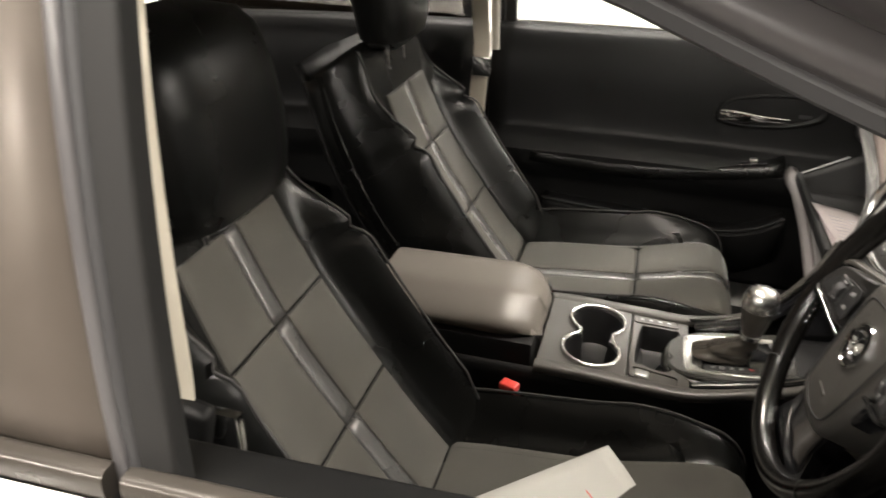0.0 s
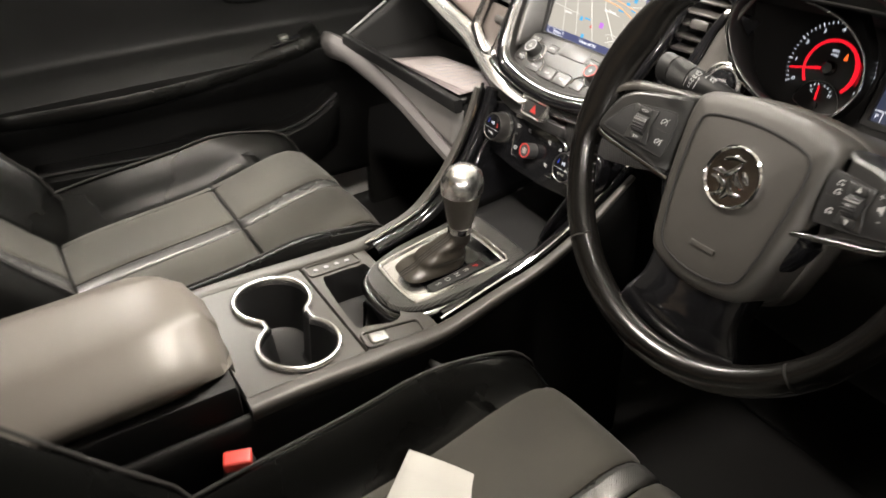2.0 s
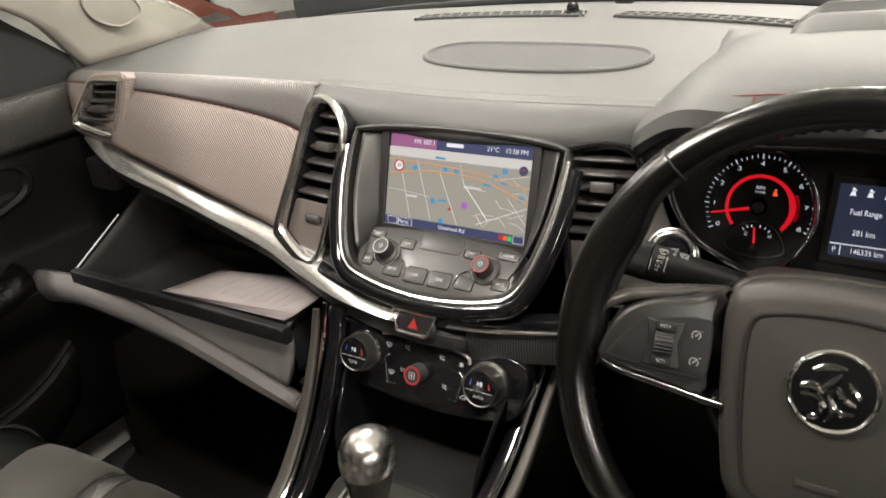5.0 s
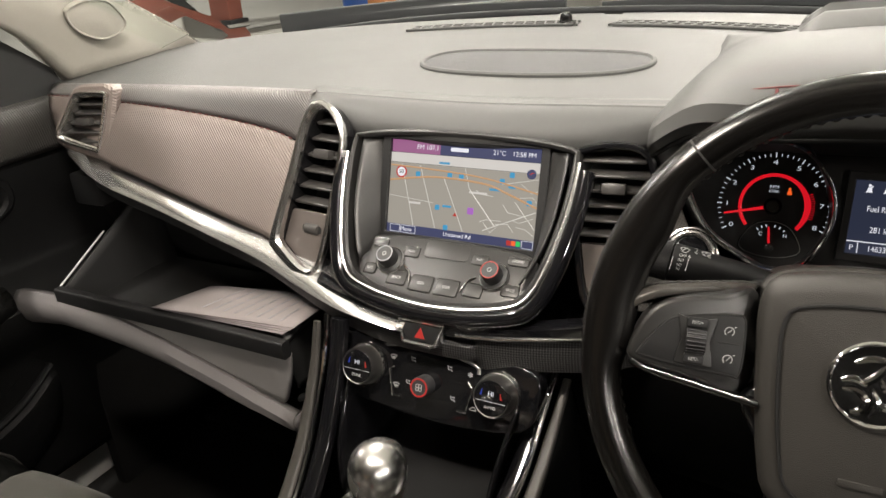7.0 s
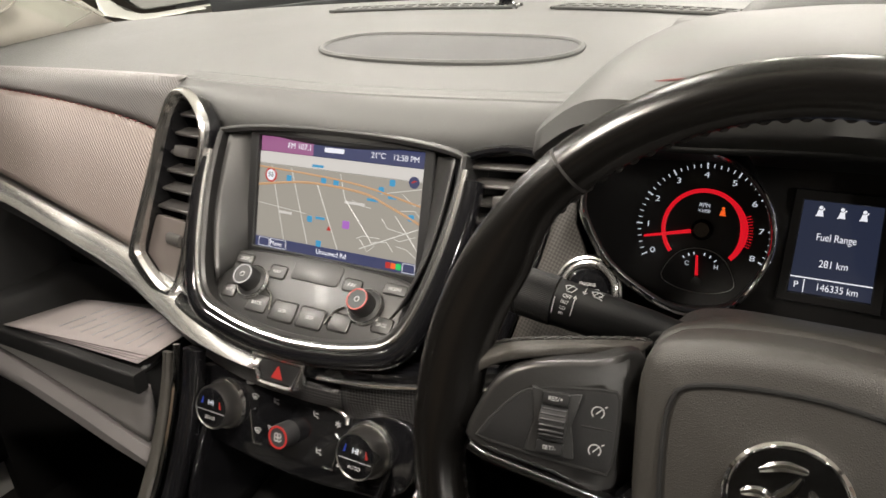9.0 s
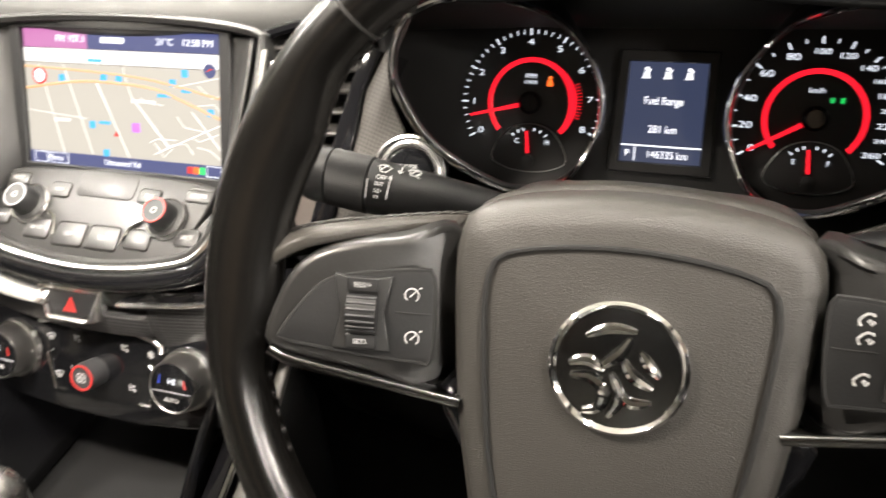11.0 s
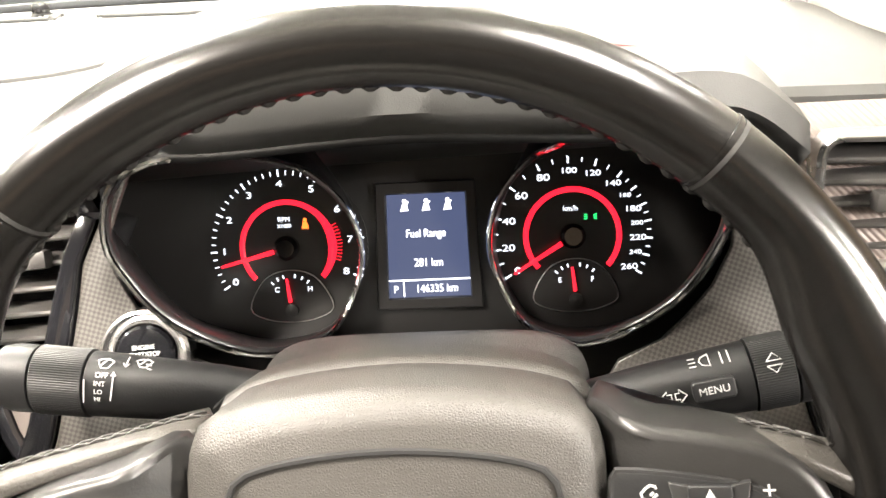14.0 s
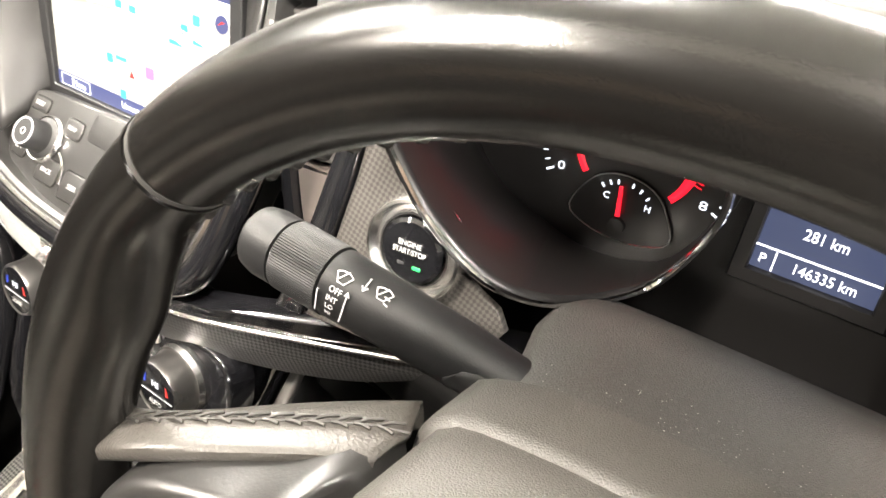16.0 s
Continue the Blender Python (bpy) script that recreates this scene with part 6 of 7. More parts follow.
for k in range(9):
    x, y = rnd.uniform(0.015, 0.070), rnd.uniform(-0.034, 0.026)
    part("street", tube([ST @ Vector((x, y, 0.0002)), ST @ Vector((x + rnd.uniform(0.004, 0.014), y + rnd.uniform(-0.012, 0.004), 0.0002)), ST @ Vector((min(0.083, x + rnd.uniform(0.014, 0.024)), y + rnd.uniform(-0.010, 0.006), 0.0002))], 0.00035, 4, up=(0, -1, 0.3)), ROAD, display)
for x, y, w in ((-0.020, 0.028, 0.012), (0.038, 0.006, 0.012), (0.020, 0.001, 0.020), (-0.052, -0.016, 0.014), (-0.014, -0.016, 0.010), (0.056, 0.010, 0.008)):
    part("name_bar", slab(rrect(w, 0.0022, 0.0004, cx=x, cy=y), ST, 0, 0.0003, 0), ICO_BLUE if w < 0.013 else MAP_SKY, display, "plain bar of map writing", smooth=False)
part("compass", slab(circle(0.0048, 20, 0.075, 0.0245), ST, 0, 0.0004, 0), BAR_BLUE, display, "dark compass dot", smooth=False)
part("compass_needle", slab([(0.072, 0.0236), (0.078, 0.0258), (0.0752, 0.0262)], ST, 0.0004, 0.0006, 0), ICON_RED, display, smooth=False)
for x, y, w in ((-0.074, -0.045, 0.012), (-0.058, -0.045, 0.018), (0.0765, -0.045, 0.012)):
    part("footer_key", bezel(rrect(w, 0.0078, 0.0006, cx=x, cy=y), rrect(w - 0.0008, 0.0070, 0.0004, cx=x, cy=y), ST, 0, 0.0003, 0.0001), TXT, display, "outlined touch key")
part("cursor", slab([(-0.0025, -0.0012), (0.0025, -0.0012), (0, 0.0026)], at(ST, -0.004, -0.024), 0, 0.0005, 0), ICON_RED, display, smooth=False)
for k, c in enumerate((ICON_RED, G_AMBER, G_GREEN)):
    part("signal_bar", slab(rrect(0.0045, 0.005, 0.0008, cx=0.057 + 0.005 * k, cy=-0.045), ST, 0, 0.0004, 0), c, display, smooth=False)

# ---- audio controls ----
for x, red in ((-0.061, False), (0.061, True)):
    D = at(P, x, 0.026, 0) @ Matrix.Diagonal((0.8, 0.8, 0.9, 1))
    dial = part("dial", lathe([(0.0175, 0.0), (0.0175, 0.004), (0.0135, 0.0055), (0.0128, 0.018), (0.0115, 0.0195), (0.0002, 0.0195)], D, 36), BUTTON, panel, "black knurled dial")
    part("dial_ring", lathe([(0.0185, -0.001), (0.0205, 0.0015), (0.0190, 0.0042), (0.0172, 0.0030)], D, 36), BRIGHT, dial, "chrome ring round the dial")
    part("dial_light", bezel(circle(0.0118, 32), circle(0.0103, 32), D, 0.0190, 0.0200, 0.0002), ICON_RED if red else PRINT, dial, "thin ring on the dial face")
    part("dial_mark", bezel(circle(0.0030, 16), circle(0.0022, 16), D, 0.0194, 0.0199, 0.0001), ICON, dial)
for x, y, w, h, t in ((-0.081, 0.046, 0.018, 0.009, "DEST"), (-0.040, 0.040, 0.018, 0.012, "NAV"), (-0.082, 0.014, 0.014, 0.012, "RPT"), (-0.046, 0.008, 0.022, 0.016, "BACK"), (-0.016, 0.006, 0.026, 0.018, "SEEK"), (0.014, 0.006, 0.026, 0.018, "SEEK"), (0.040, 0.042, 0.018, 0.011, "FAV"), (0.081, 0.046, 0.022, 0.009, "HOME"), (0.082, 0.014, 0.018, 0.013, "SRCE"), (0.043, 0.008, 0.020, 0.015, "")):
    b = part("button", slab(rrect(w, h, 0.0025, cx=x, cy=y), P, -0.001, 0.0012, 0.0008), AUDIO, panel)
    part("button_gap", tube([P @ Vector((px, py, 0.0002)) for px, py in rrect(w + 0.0012, h + 0.0012, 0.003, cx=x, cy=y)], 0.00022, 4, closed=True), SMOKE, b, "thin bright line round the button")
    if t:
        letters("mark", t, at(P, x, y, 0.0012), 0.0044, ICON, b)
part("centre_recess", slab(rrect(0.052, 0.020, 0.005, cy=0.047), P, -0.001, 0.0006, 0.0005), AUDIO, panel, "shallow silver recess")
for s in (-1, 1):
    part("chrome_flick", tube(spline([P @ Vector((s * x, y, 0.0012)) for x, y in ((0.042, 0.022), (0.034, 0.016), (0.030, 0.004))], 12), 0.0011, 6), CHROME, panel, "thin chrome flick")

# ---- hazard switch, climate knobs ----
HZ_M = plane((-0.004, 0.1035, 0.832), (1, 0, 0), (0, 0.45, 0.89))
hz = [(-0.027, 0.012), (0.027, 0.012), (0.019, -0.011), (0.014, -0.013), (-0.014, -0.013), (-0.019, -0.011)]
hazard = part("hazard_switch", bezel(inset(hz, -0.0015), inset(hz, 0.0030), HZ_M, -0.01, 0.0045, 0.0018, floor=-0.008), BRIGHT, dash, "chrome-framed hazard switch")
part("cap", slab(inset(hz, 0.004), HZ_M, -0.008, 0.001, 0.001), BUTTON, hazard, "dark switch cap")
part("triangle", slab([(-0.006, -0.006), (0.006, -0.006), (0, 0.005)], HZ_M, 0.001, 0.0015, 0), ICON_RED, hazard, "red warning triangle")
H_BLUE = glow("cold_blue", (0.02, 0.06, 0.6), 0.45)
H_RED = glow("hot_red", (0.8, 0.03, 0.02), 0.45)
KNOB = mat("knob_grey", (0.16, 0.155, 0.15), 0.30, 0.9, 0.08, 12)
for x, word in ((-0.079, "ZONE"), (0.079, "AUTO")):
    D = at(C, x, 0.004, 0) @ Matrix.Diagonal((0.80, 0.80, 0.9, 1))
    kn = part("climate_knob", lathe([(0.0265, 0.0), (0.0270, 0.004), (0.0255, 0.010), (0.0250, 0.021), (0.0235, 0.0235), (0.0222, 0.0225), (0.0002, 0.0225)], D, 44), KNOB, climate, "round grey metal temperature knob with lit face")
    part("knob_ring", lathe([(0.0285, -0.001), (0.0300, 0.002), (0.0285, 0.006), (0.0262, 0.005)], D, 44), BRIGHT, kn, "chrome ring behind the knob")
    part("knob_face", slab(circle(0.0222, 36), D, 0.0222, 0.0230, 0.0003), PIANO, kn)
    part("divider", rbox(0.040, 0.0008, 0.0006, at(D, 0, -0.004, 0.0233), 0.0002, 1), PRINT, kn)
    letters("mark", "HI", at(D, 0, 0.006, 0.0230), 0.0085, TXT, kn, bold=-0.01)
    letters("mark", word, at(D, 0, -0.0115, 0.0230), 0.0055, ICON, kn)
    part("cold_mark", slab([(-0.0150, 0.002), (-0.0125, 0.002), (-0.0120, 0.010), (-0.0125, 0.010)], at(D, 0, 0.001, 0.0230), 0, 0.0005, 0), H_BLUE, kn)
    part("hot_mark", slab([(0.0150, 0.002), (0.0125, 0.002), (0.0120, 0.010), (0.0125, 0.010)], at(D, 0, -0.001, 0.0230), 0, 0.0005, 0), H_RED, kn)
D = at(C, -0.004, -0.004, 0) @ Matrix.Diagonal((0.66, 0.66, 1, 1))
fan = part("fan_knob", lathe([(0.0165, 0.0), (0.0165, 0.014), (0.0150, 0.0165), (0.0002, 0.0165)], D, 36), SEAL, climate, "small fan knob with a red ring")
part("fan_ring", bezel(circle(0.0152, 32), circle(0.0128, 32), D, 0.0160, 0.0172, 0.0003), ICON_RED, fan, "red lit ring")
for a in range(4):
    part("fan_blade", bezel(circle(0.0034, 14, 0.0036 * math.cos(radians(45 + 90 * a)), 0.0036 * math.sin(radians(45 + 90 * a))), circle(0.0023, 14, 0.0036 * math.cos(radians(45 + 90 * a)), 0.0036 * math.sin(radians(45 + 90 * a))), D, 0.0164, 0.0170, 0.0001), ICON, fan)
part("chrome_brow", tube(spline([C @ Vector((x, y, 0.002)) for x, y in ((-0.055, 0.030), (-0.03, 0.034), (0.02, 0.034), (0.052, 0.028), (0.056, 0.020))], 24), 0.0020, 8), SATIN, climate, "thin metal brow")
SEATED = [[(-0.0022, 0.0026), (-0.0012, -0.0014), (0.0022, -0.0014), (0.0030, -0.0030)], [(-0.0002, 0.0012), (0.0026, 0.0012), (0.0018, 0.0020)]]
SCREEN = [[(-0.0036, 0.0016), (0, 0.0026), (0.0036, 0.0016), (0.0022, -0.0010), (-0.0022, -0.0010), (-0.0036, 0.0016)], [(-0.0012, -0.0028), (-0.0006, 0.0006)], [(0.0012, -0.0028), (0.0006, 0.0006)]]
STAR = [[(0.003 * math.cos(a), 0.003 * math.sin(a)), (-0.003 * math.cos(a), -0.003 * math.sin(a))] for a in (0.5, 1.55, 2.6)]
CAR = [[(-0.0036, -0.0010), (-0.0030, 0.0006), (-0.0014, 0.0010), (-0.0004, 0.0024), (0.0018, 0.0022), (0.0028, 0.0006), (0.0038, 0.0002), (0.0038, -0.0010), (-0.0036, -0.0010)]]
for x, y, shape, lab in ((-0.046, 0.018, SCREEN, "windscreen"), (-0.022, 0.020, SEATED, "air flow"), (0.022, 0.019, SEATED, "air flow"), (0.046, 0.017, STAR, "cooling"), (-0.040, -0.012, SCREEN, "rear window"), (0.028, -0.012, SEATED, "air flow"), (0.052, -0.018, CAR, "recirculation"), (-0.026, -0.006, SEATED, "air flow")):
    part("icon", merge(*[tube([C @ Vector((x + px, y + py, 0.0008)) for px, py in ln], 0.00045, 5, up=(0, -0.94, 0.34)) for ln in shape]), ICON, climate, "small white %s symbol" % lab)
for s in (-1, 1):
    part("small_frame", tube([C @ Vector((s * x, y, 0.001)) for x, y in ((0.034, -0.024), (0.044, -0.024), (0.050, 0.004), (0.044, 0.008))], 0.0009, 6), SATIN, climate)
part("socket_cover", lathe([(0.013, -0.004), (0.013, 0.002), (0.011, 0.004), (0.0002, 0.004)], plane((0.045, 0.188, 0.715), (1, 0, 0), (0, 0.1, 1)), 28), BUTTON, console, "round black socket cover")

# ---- gauges ----
KBASE = at(K, 0, 0, -0.0035)
KF = KBASE
TC, SC = (-0.0895, 0.000), (0.0905, 0.000)


def shrunk(cx, cy, k=0.92):
    """The face's frame drawn in about one dial's centre."""
    return KBASE @ Matrix.Translation((cx, cy, 0)) @ Matrix.Diagonal((k, k, 1, 1)) @ Matrix.Translation((-cx, -cy, 0))



def arc(cx, cy, r, a0, a1, w, name, material, parent, n=48, lift=0.001):
    o = []
    for i in range(n):
        a = radians(a0 + (a1 - a0) * i / (n - 1))
        ww = w(i / (n - 1)) if callable(w) else w
        o.append((a, ww))
    outer = [(cx + (r + ww / 2) * math.cos(a), cy + (r + ww / 2) * math.sin(a)) for a, ww in o]
    inn = [(cx + (r - ww / 2) * math.cos(a), cy + (r - ww / 2) * math.sin(a)) for a, ww in o]
    rows = [[KF @ Vector((x, y, lift)) for x, y in outer], [KF @ Vector((x, y, lift)) for x, y in inn]]
    return part(name, grid(rows), material, parent, solid=0.0004)


def needle(cx, cy, a, r0, r1, w0, w1, parent, name="needle"):
    m = at(KF, cx, cy, 0.004, a)
    return part(name, slab([(r0, -w0), (r1, -w1), (r1, w1), (r0, w0)], m, 0, 0.0012, 0.0003), G_RED, parent, "lit red needle")


def dial(cx, cy, marks, angles, na, minor, red_from=None):
    g = part("dial_face", slab(circle(0.056, 48, cx, cy), KF, -0.001, 0.0004, 0), GAUGE_FACE, cluster, "black dial face")
    a0, a1 = angles[0], angles[-1]
    w = (lambda f: 0.0036) if red_from is None else (lambda f: 0.0034 + 0.0026 * math.exp(-((f - 0.82) / 0.13) ** 2))
    arc(cx, cy, 0.0315, 222, -42, w, "red_ring", G_RED, g, 80)
    ticks = []
    for i in range(len(angles) - 1):
        for k in range(minor):
            a = angles[i] + (angles[i + 1] - angles[i]) * k / minor
            ticks.append((a, k == 0))
    ticks.append((a1, True))
    for a, big in ticks:
        part("tick", rbox(0.0048 if big else 0.003, 0.0011 if big else 0.0007, 0.0004, at(KF, cx + 0.0515 * math.cos(radians(a)), cy + 0.0515 * math.sin(radians(a)), 0.0008, a), 0.0001, 1), G_WHITE, g)
    for t, a in zip(marks, angles):
        letters("number", t, at(KF, cx + 0.0440 * math.cos(radians(a)), cy + 0.0440 * math.sin(radians(a)), 0.0008), 0.0064 if len(t) < 3 else 0.0040 if t in ("160", "200", "240") else 0.0054, G_WHITE, g, wide=1.42, bold=0.0)
    needle(cx, cy, na, 0.009, 0.047, 0.0016, 0.0009, g)
    part("needle_cap", lathe([(0.0085, 0.0), (0.0085, 0.005), (0.006, 0.007), (0.0002, 0.007)], at(KF, cx, cy), 28), PIANO, g, "black needle hub")
    # small gauge below
    sx, sy = cx + 0.001, cy - 0.0375
    lens = spline([(sx - 0.0290, sy - 0.004), (sx - 0.018, sy + 0.016), (sx, sy + 0.0220), (sx + 0.018, sy + 0.016), (sx + 0.0290, sy - 0.004), (sx + 0.018, sy - 0.012), (sx, sy - 0.0145), (sx - 0.018, sy - 0.012)], 40, True)
    sub = part("small_gauge", slab(lens, KF, 0, 0.0022, 0.0004), GAUGE_FACE, g, "small gauge in a thin outline")
    part("outline", tube([KF @ Vector((x, y, 0.0024)) for x, y in lens], 0.00035, 5, closed=True, up=(0, -0.95, 0.3)), SATIN, sub)
    needle(sx, sy - 0.004, 96, 0.004, 0.0205, 0.0012, 0.0008, sub)
    part("needle_cap", lathe([(0.0045, 0.002), (0.0045, 0.005), (0.0002, 0.006)], at(KF, sx, sy - 0.006), 20), GAUGE_FACE, sub)
    for a in (50, 65, 80, 105, 118, 132):
        part("tick", rbox(0.0025, 0.0010, 0.0004, at(KF, sx + 0.019 * math.cos(radians(a)), sy - 0.001 + 0.019 * math.sin(radians(a)), 0.0025, a), 0.0001, 1), G_WHITE, sub)
    return g, sub, sx, sy


KF = shrunk(*TC)
tach, tsub, tx, ty = dial(*TC, [str(i) for i in range(9)], [211 - 29.4 * i for i in range(9)], 194, 5, 0.6)
for i in range(12):
    a = 24 - 3.6 * i
    part("red_tooth", rbox(0.0042, 0.0005, 0.0004, at(KF, TC[0] + 0.0362 * math.cos(radians(a)), TC[1] + 0.0362 * math.sin(radians(a)), 0.001, a), 0.0001, 1), G_RED, tach)
letters("text", "RPM", at(KF, TC[0] - 0.001, TC[1] + 0.0195, 0.001), 0.0046, G_WHITE, tach)
letters("text", "X1000", at(KF, TC[0] - 0.001, TC[1] + 0.0150, 0.001), 0.0036, G_WHITE, tach)
part("belt_lamp", merge(slab(circle(0.0013, 12, 0, 0.0032), at(KF, TC[0] + 0.0135, TC[1] + 0.0155, 0.001), 0, 0.0004, 0), slab([(-0.0024, -0.0028), (0.0024, -0.0028), (0.0014, 0.0018), (-0.0014, 0.0018)], at(KF, TC[0] + 0.0135, TC[1] + 0.0155, 0.001), 0, 0.0004, 0)), G_AMBER, tach, "amber seat belt lamp")
letters("text", "C", at(KF, tx - 0.0095, ty + 0.0085, 0.0024), 0.0052, G_WHITE, tsub)
letters("text", "H", at(KF, tx + 0.0135, ty + 0.0085, 0.0024), 0.0052, G_WHITE, tsub)
KF = shrunk(*SC)
spd, ssub, sx, sy = dial(*SC, ["0", "20", "40", "60", "80", "100", "120", "140", "160", "180", "200", "220", "240", "260"], [211, 189, 165, 140, 115, 92, 71, 51, 36, 22, 9, -4, -17, -31], 211, 2)
letters("text", "km/h", at(KF, SC[0] - 0.001, SC[1] + 0.0185, 0.001), 0.0050, G_WHITE, spd)
part("lamp_symbol", merge(*[rbox(0.0022, 0.0006, 0.0004, at(KF, SC[0] + 0.0125 + s * 0.0032, SC[1] + 0.0125 + k * 0.0013, 0.001, s * k * 12), 0.0001, 1) for s in (-1, 1) for k in (-1, 0, 1)]), G_GREEN, spd, "green lamp symbol")
letters("text", "E", at(KF, sx - 0.0105, sy + 0.0075, 0.0024), 0.0050, G_WHITE, ssub)
letters("text", "F", at(KF, sx + 0.0115, sy + 0.0075, 0.0024), 0.0050, G_WHITE, ssub)
# middle display
DM = at(K, 0.0, 0.0, -0.002)
mid = part("centre_display", slab([(-0.0260, -0.0350), (0.0260, -0.0350), (0.0245, 0.0305), (-0.0245, 0.0305)], DM, -0.004, 0.0, 0), G_BLUE, cluster, "dark blue trip display", smooth=False)
part("display_edge", bezel([(-0.0335, -0.042), (0.0335, -0.042), (0.031, 0.038), (-0.031, 0.038)], [(-0.0260, -0.0350), (0.0260, -0.0350), (0.0245, 0.0305), (-0.0245, 0.0305)], DM, -0.004, 0.004, 0.001), GAUGE_FACE, cluster, "black display surround")
letters("text", "Fuel Range", at(DM, -0.001, 0.0055, 0.0002), 0.0072, TXT, mid, wide=0.8)
letters("text", "281 km", at(DM, 0.0, -0.0130, 0.0002), 0.0072, TXT, mid, wide=0.85)
letters("text", "P", at(DM, -0.0215, -0.0297, 0.0002), 0.0064, TXT, mid)
letters("text", "146335 km", at(DM, 0.0045, -0.0297, 0.0002), 0.0070, TXT, mid, wide=0.85)
part("rule", rbox(0.052, 0.0009, 0.0003, at(DM, 0, -0.0240, 0.0003), 0.0001, 1), TXT, mid)
part("rule", rbox(0.0007, 0.0095, 0.0003, at(DM, -0.0165, -0.0297, 0.0003), 0.0001, 1), TXT, mid)
for k in (-1, 0, 1):
    part("belt_icon", merge(slab(circle(0.0013, 12, 0, 0.0036), at(DM, 0.0135 * k, 0.0225, 0.0002), 0, 0.0003, 0), slab([(-0.0024, -0.0025), (0.0024, -0.0025), (0.0013, 0.0020), (-0.0013, 0.0020)], at(DM, 0.0135 * k, 0.0225, 0.0002), 0, 0.0003, 0), rbox(0.0078, 0.0009, 0.0003, at(DM, 0.0135 * k, 0.0228, 0.0004, 50), 0.0001, 1)), TXT, mid, "white seat belt symbol")

# ---- start button ----
SB = plane((0.2465, 0.1560, 0.9345), (1, 0.10, 0), (0, 0.36, 0.93)) @ Matrix.Diagonal((1.15, 1.15, 1.1, 1))
start_btn = part("start_button", lathe([(0.0132, -0.004), (0.0132, 0.004), (0.0118, 0.0052), (0.0002, 0.0054)], SB, 40), PIANO, dash, "round black engine start button")
part("button_ring", lathe([(0.0208, -0.004), (0.0208, 0.0025), (0.0200, 0.0044), (0.0188, 0.0048), (0.0158, 0.0015), (0.0150, 0.0030), (0.0142, 0.0030), (0.0134, -0.002)], SB, 44), BRIGHT, start_btn, "polished ring round the button")
letters("text", "ENGINE", at(SB, 0, 0.0034, 0.0055), 0.0030, ICON, start_btn, wide=0.95)
letters("text", "START/STOP", at(SB, 0, 0.0002, 0.0055), 0.0030, ICON, start_btn, wide=0.85)
part("lamp", rbox(0.0035, 0.0014, 0.0005, at(SB, 0.0035, -0.0058, 0.0055), 0.0002, 1), G_GREEN, start_btn, "green lamp")
part("lamp", rbox(0.0030, 0.0012, 0.0005, at(SB, -0.0035, -0.0052, 0.0055), 0.0002, 1), SEAL, start_btn)

# ---- dashboard top: speaker, defrost grilles, sensor ----
def on_top(x, y, dz=0.0):
    z = top_z(x, y)
    return plane((x, y, z + dz), (1, 0, (top_z(x + 0.01, y) - top_z(x - 0.01, y)) / 0.02), (0, 1, (top_z(x, y + 0.01) - top_z(x, y - 0.01)) / 0.02))


SPK = on_top(0.0, 0.400, 0.0005)
spk_o = spline([(-0.150, 0.000), (-0.135, 0.048), (-0.070, 0.066), (0.070, 0.066), (0.135, 0.048), (0.150, 0.000), (0.120, -0.038), (0.050, -0.056), (-0.050, -0.056), (-0.120, -0.038)], 64, True)
MESH = mat("speaker_mesh", (0.030, 0.030, 0.031), 0.6, 0, 0.15, 12, 0.9, 1400)
spk = part("speaker_grille", bezel(spk_o, inset(spk_o, 0.006), SPK, -0.004, 0.004, 0.002, floor=-0.001), DASH, dash, "oval speaker grille in the dashboard top")
part("mesh", slab(inset(spk_o, 0.005), SPK, -0.003, 0.0015, 0.001), MESH, spk, "dark perforated mesh")
for x0, x1 in ((-0.30, -0.03), (0.03, 0.30)):
    bars = []
    n = 16
    for i in range(n + 1):
        x = x0 + (x1 - x0) * i / n
        y = 0.668 - 0.55 * (x + 0.04) ** 2
        bars.append((x, y, top_z(x, y) + 0.0005))
    g = part("defrost_grille", sweep([(x, y, z - 0.003) for x, y, z in bars], rrect(0.034, 0.006, 0.002)), DARK, dash, "black defrost slot with bars")
    for dy in (-0.017, 0.0, 0.017):
        part("long_bar", sweep([(x, y + dy, z + 0.0015) for x, y, z in bars], rrect(0.003, 0.004, 0.001)), DASH, g)
    for x, y, z in bars:
        part("bar", rbox(0.0035, 0.036, 0.004, Matrix.Translation((x, y, z + 0.0012)) @ Matrix.Rotation(radians(18 if x0 < 0 else -18), 4, "Z"), 0.001, 1), DASH, g)
sen = on_top(-0.050, 0.676, 0)
part("light_sensor", lathe([(0.012, 0.0), (0.012, 0.004), (0.0095, 0.006), (0.009, 0.012), (0.006, 0.017), (0.0005, 0.018)], sen, 24), PIANO, dash, "small black dome sensor")

# open box in the top, right of the hood
part("top_pocket", bezel(rrect(0.16, 0.10, 0.02), rrect(0.135, 0.078, 0.015), on_top(0.50, 0.55, 0.001), -0.002, 0.016, 0.005, floor=-0.002), DASH, dash, "raised rim of a shallow pocket")
for x in (0.303, 0.475):
    part("hood_seam", tube(spline([(x, 0.144, 1.056), (x, 0.1345, 1.068), (x, 0.144, 1.0815)], 10), 0.0012, 6), RED_STITCH, dash, "short red stitched seam")
part("hood_stitch", tube(spline([(0.240, 0.164, 1.0670), (0.30, 0.150, 1.0815), (0.39, 0.148, 1.0870), (0.48, 0.150, 1.0815), (0.54, 0.164, 1.0670)], 40), 0.0007, 5), RED_STITCH, dash, "thin red stitch line along the hood")

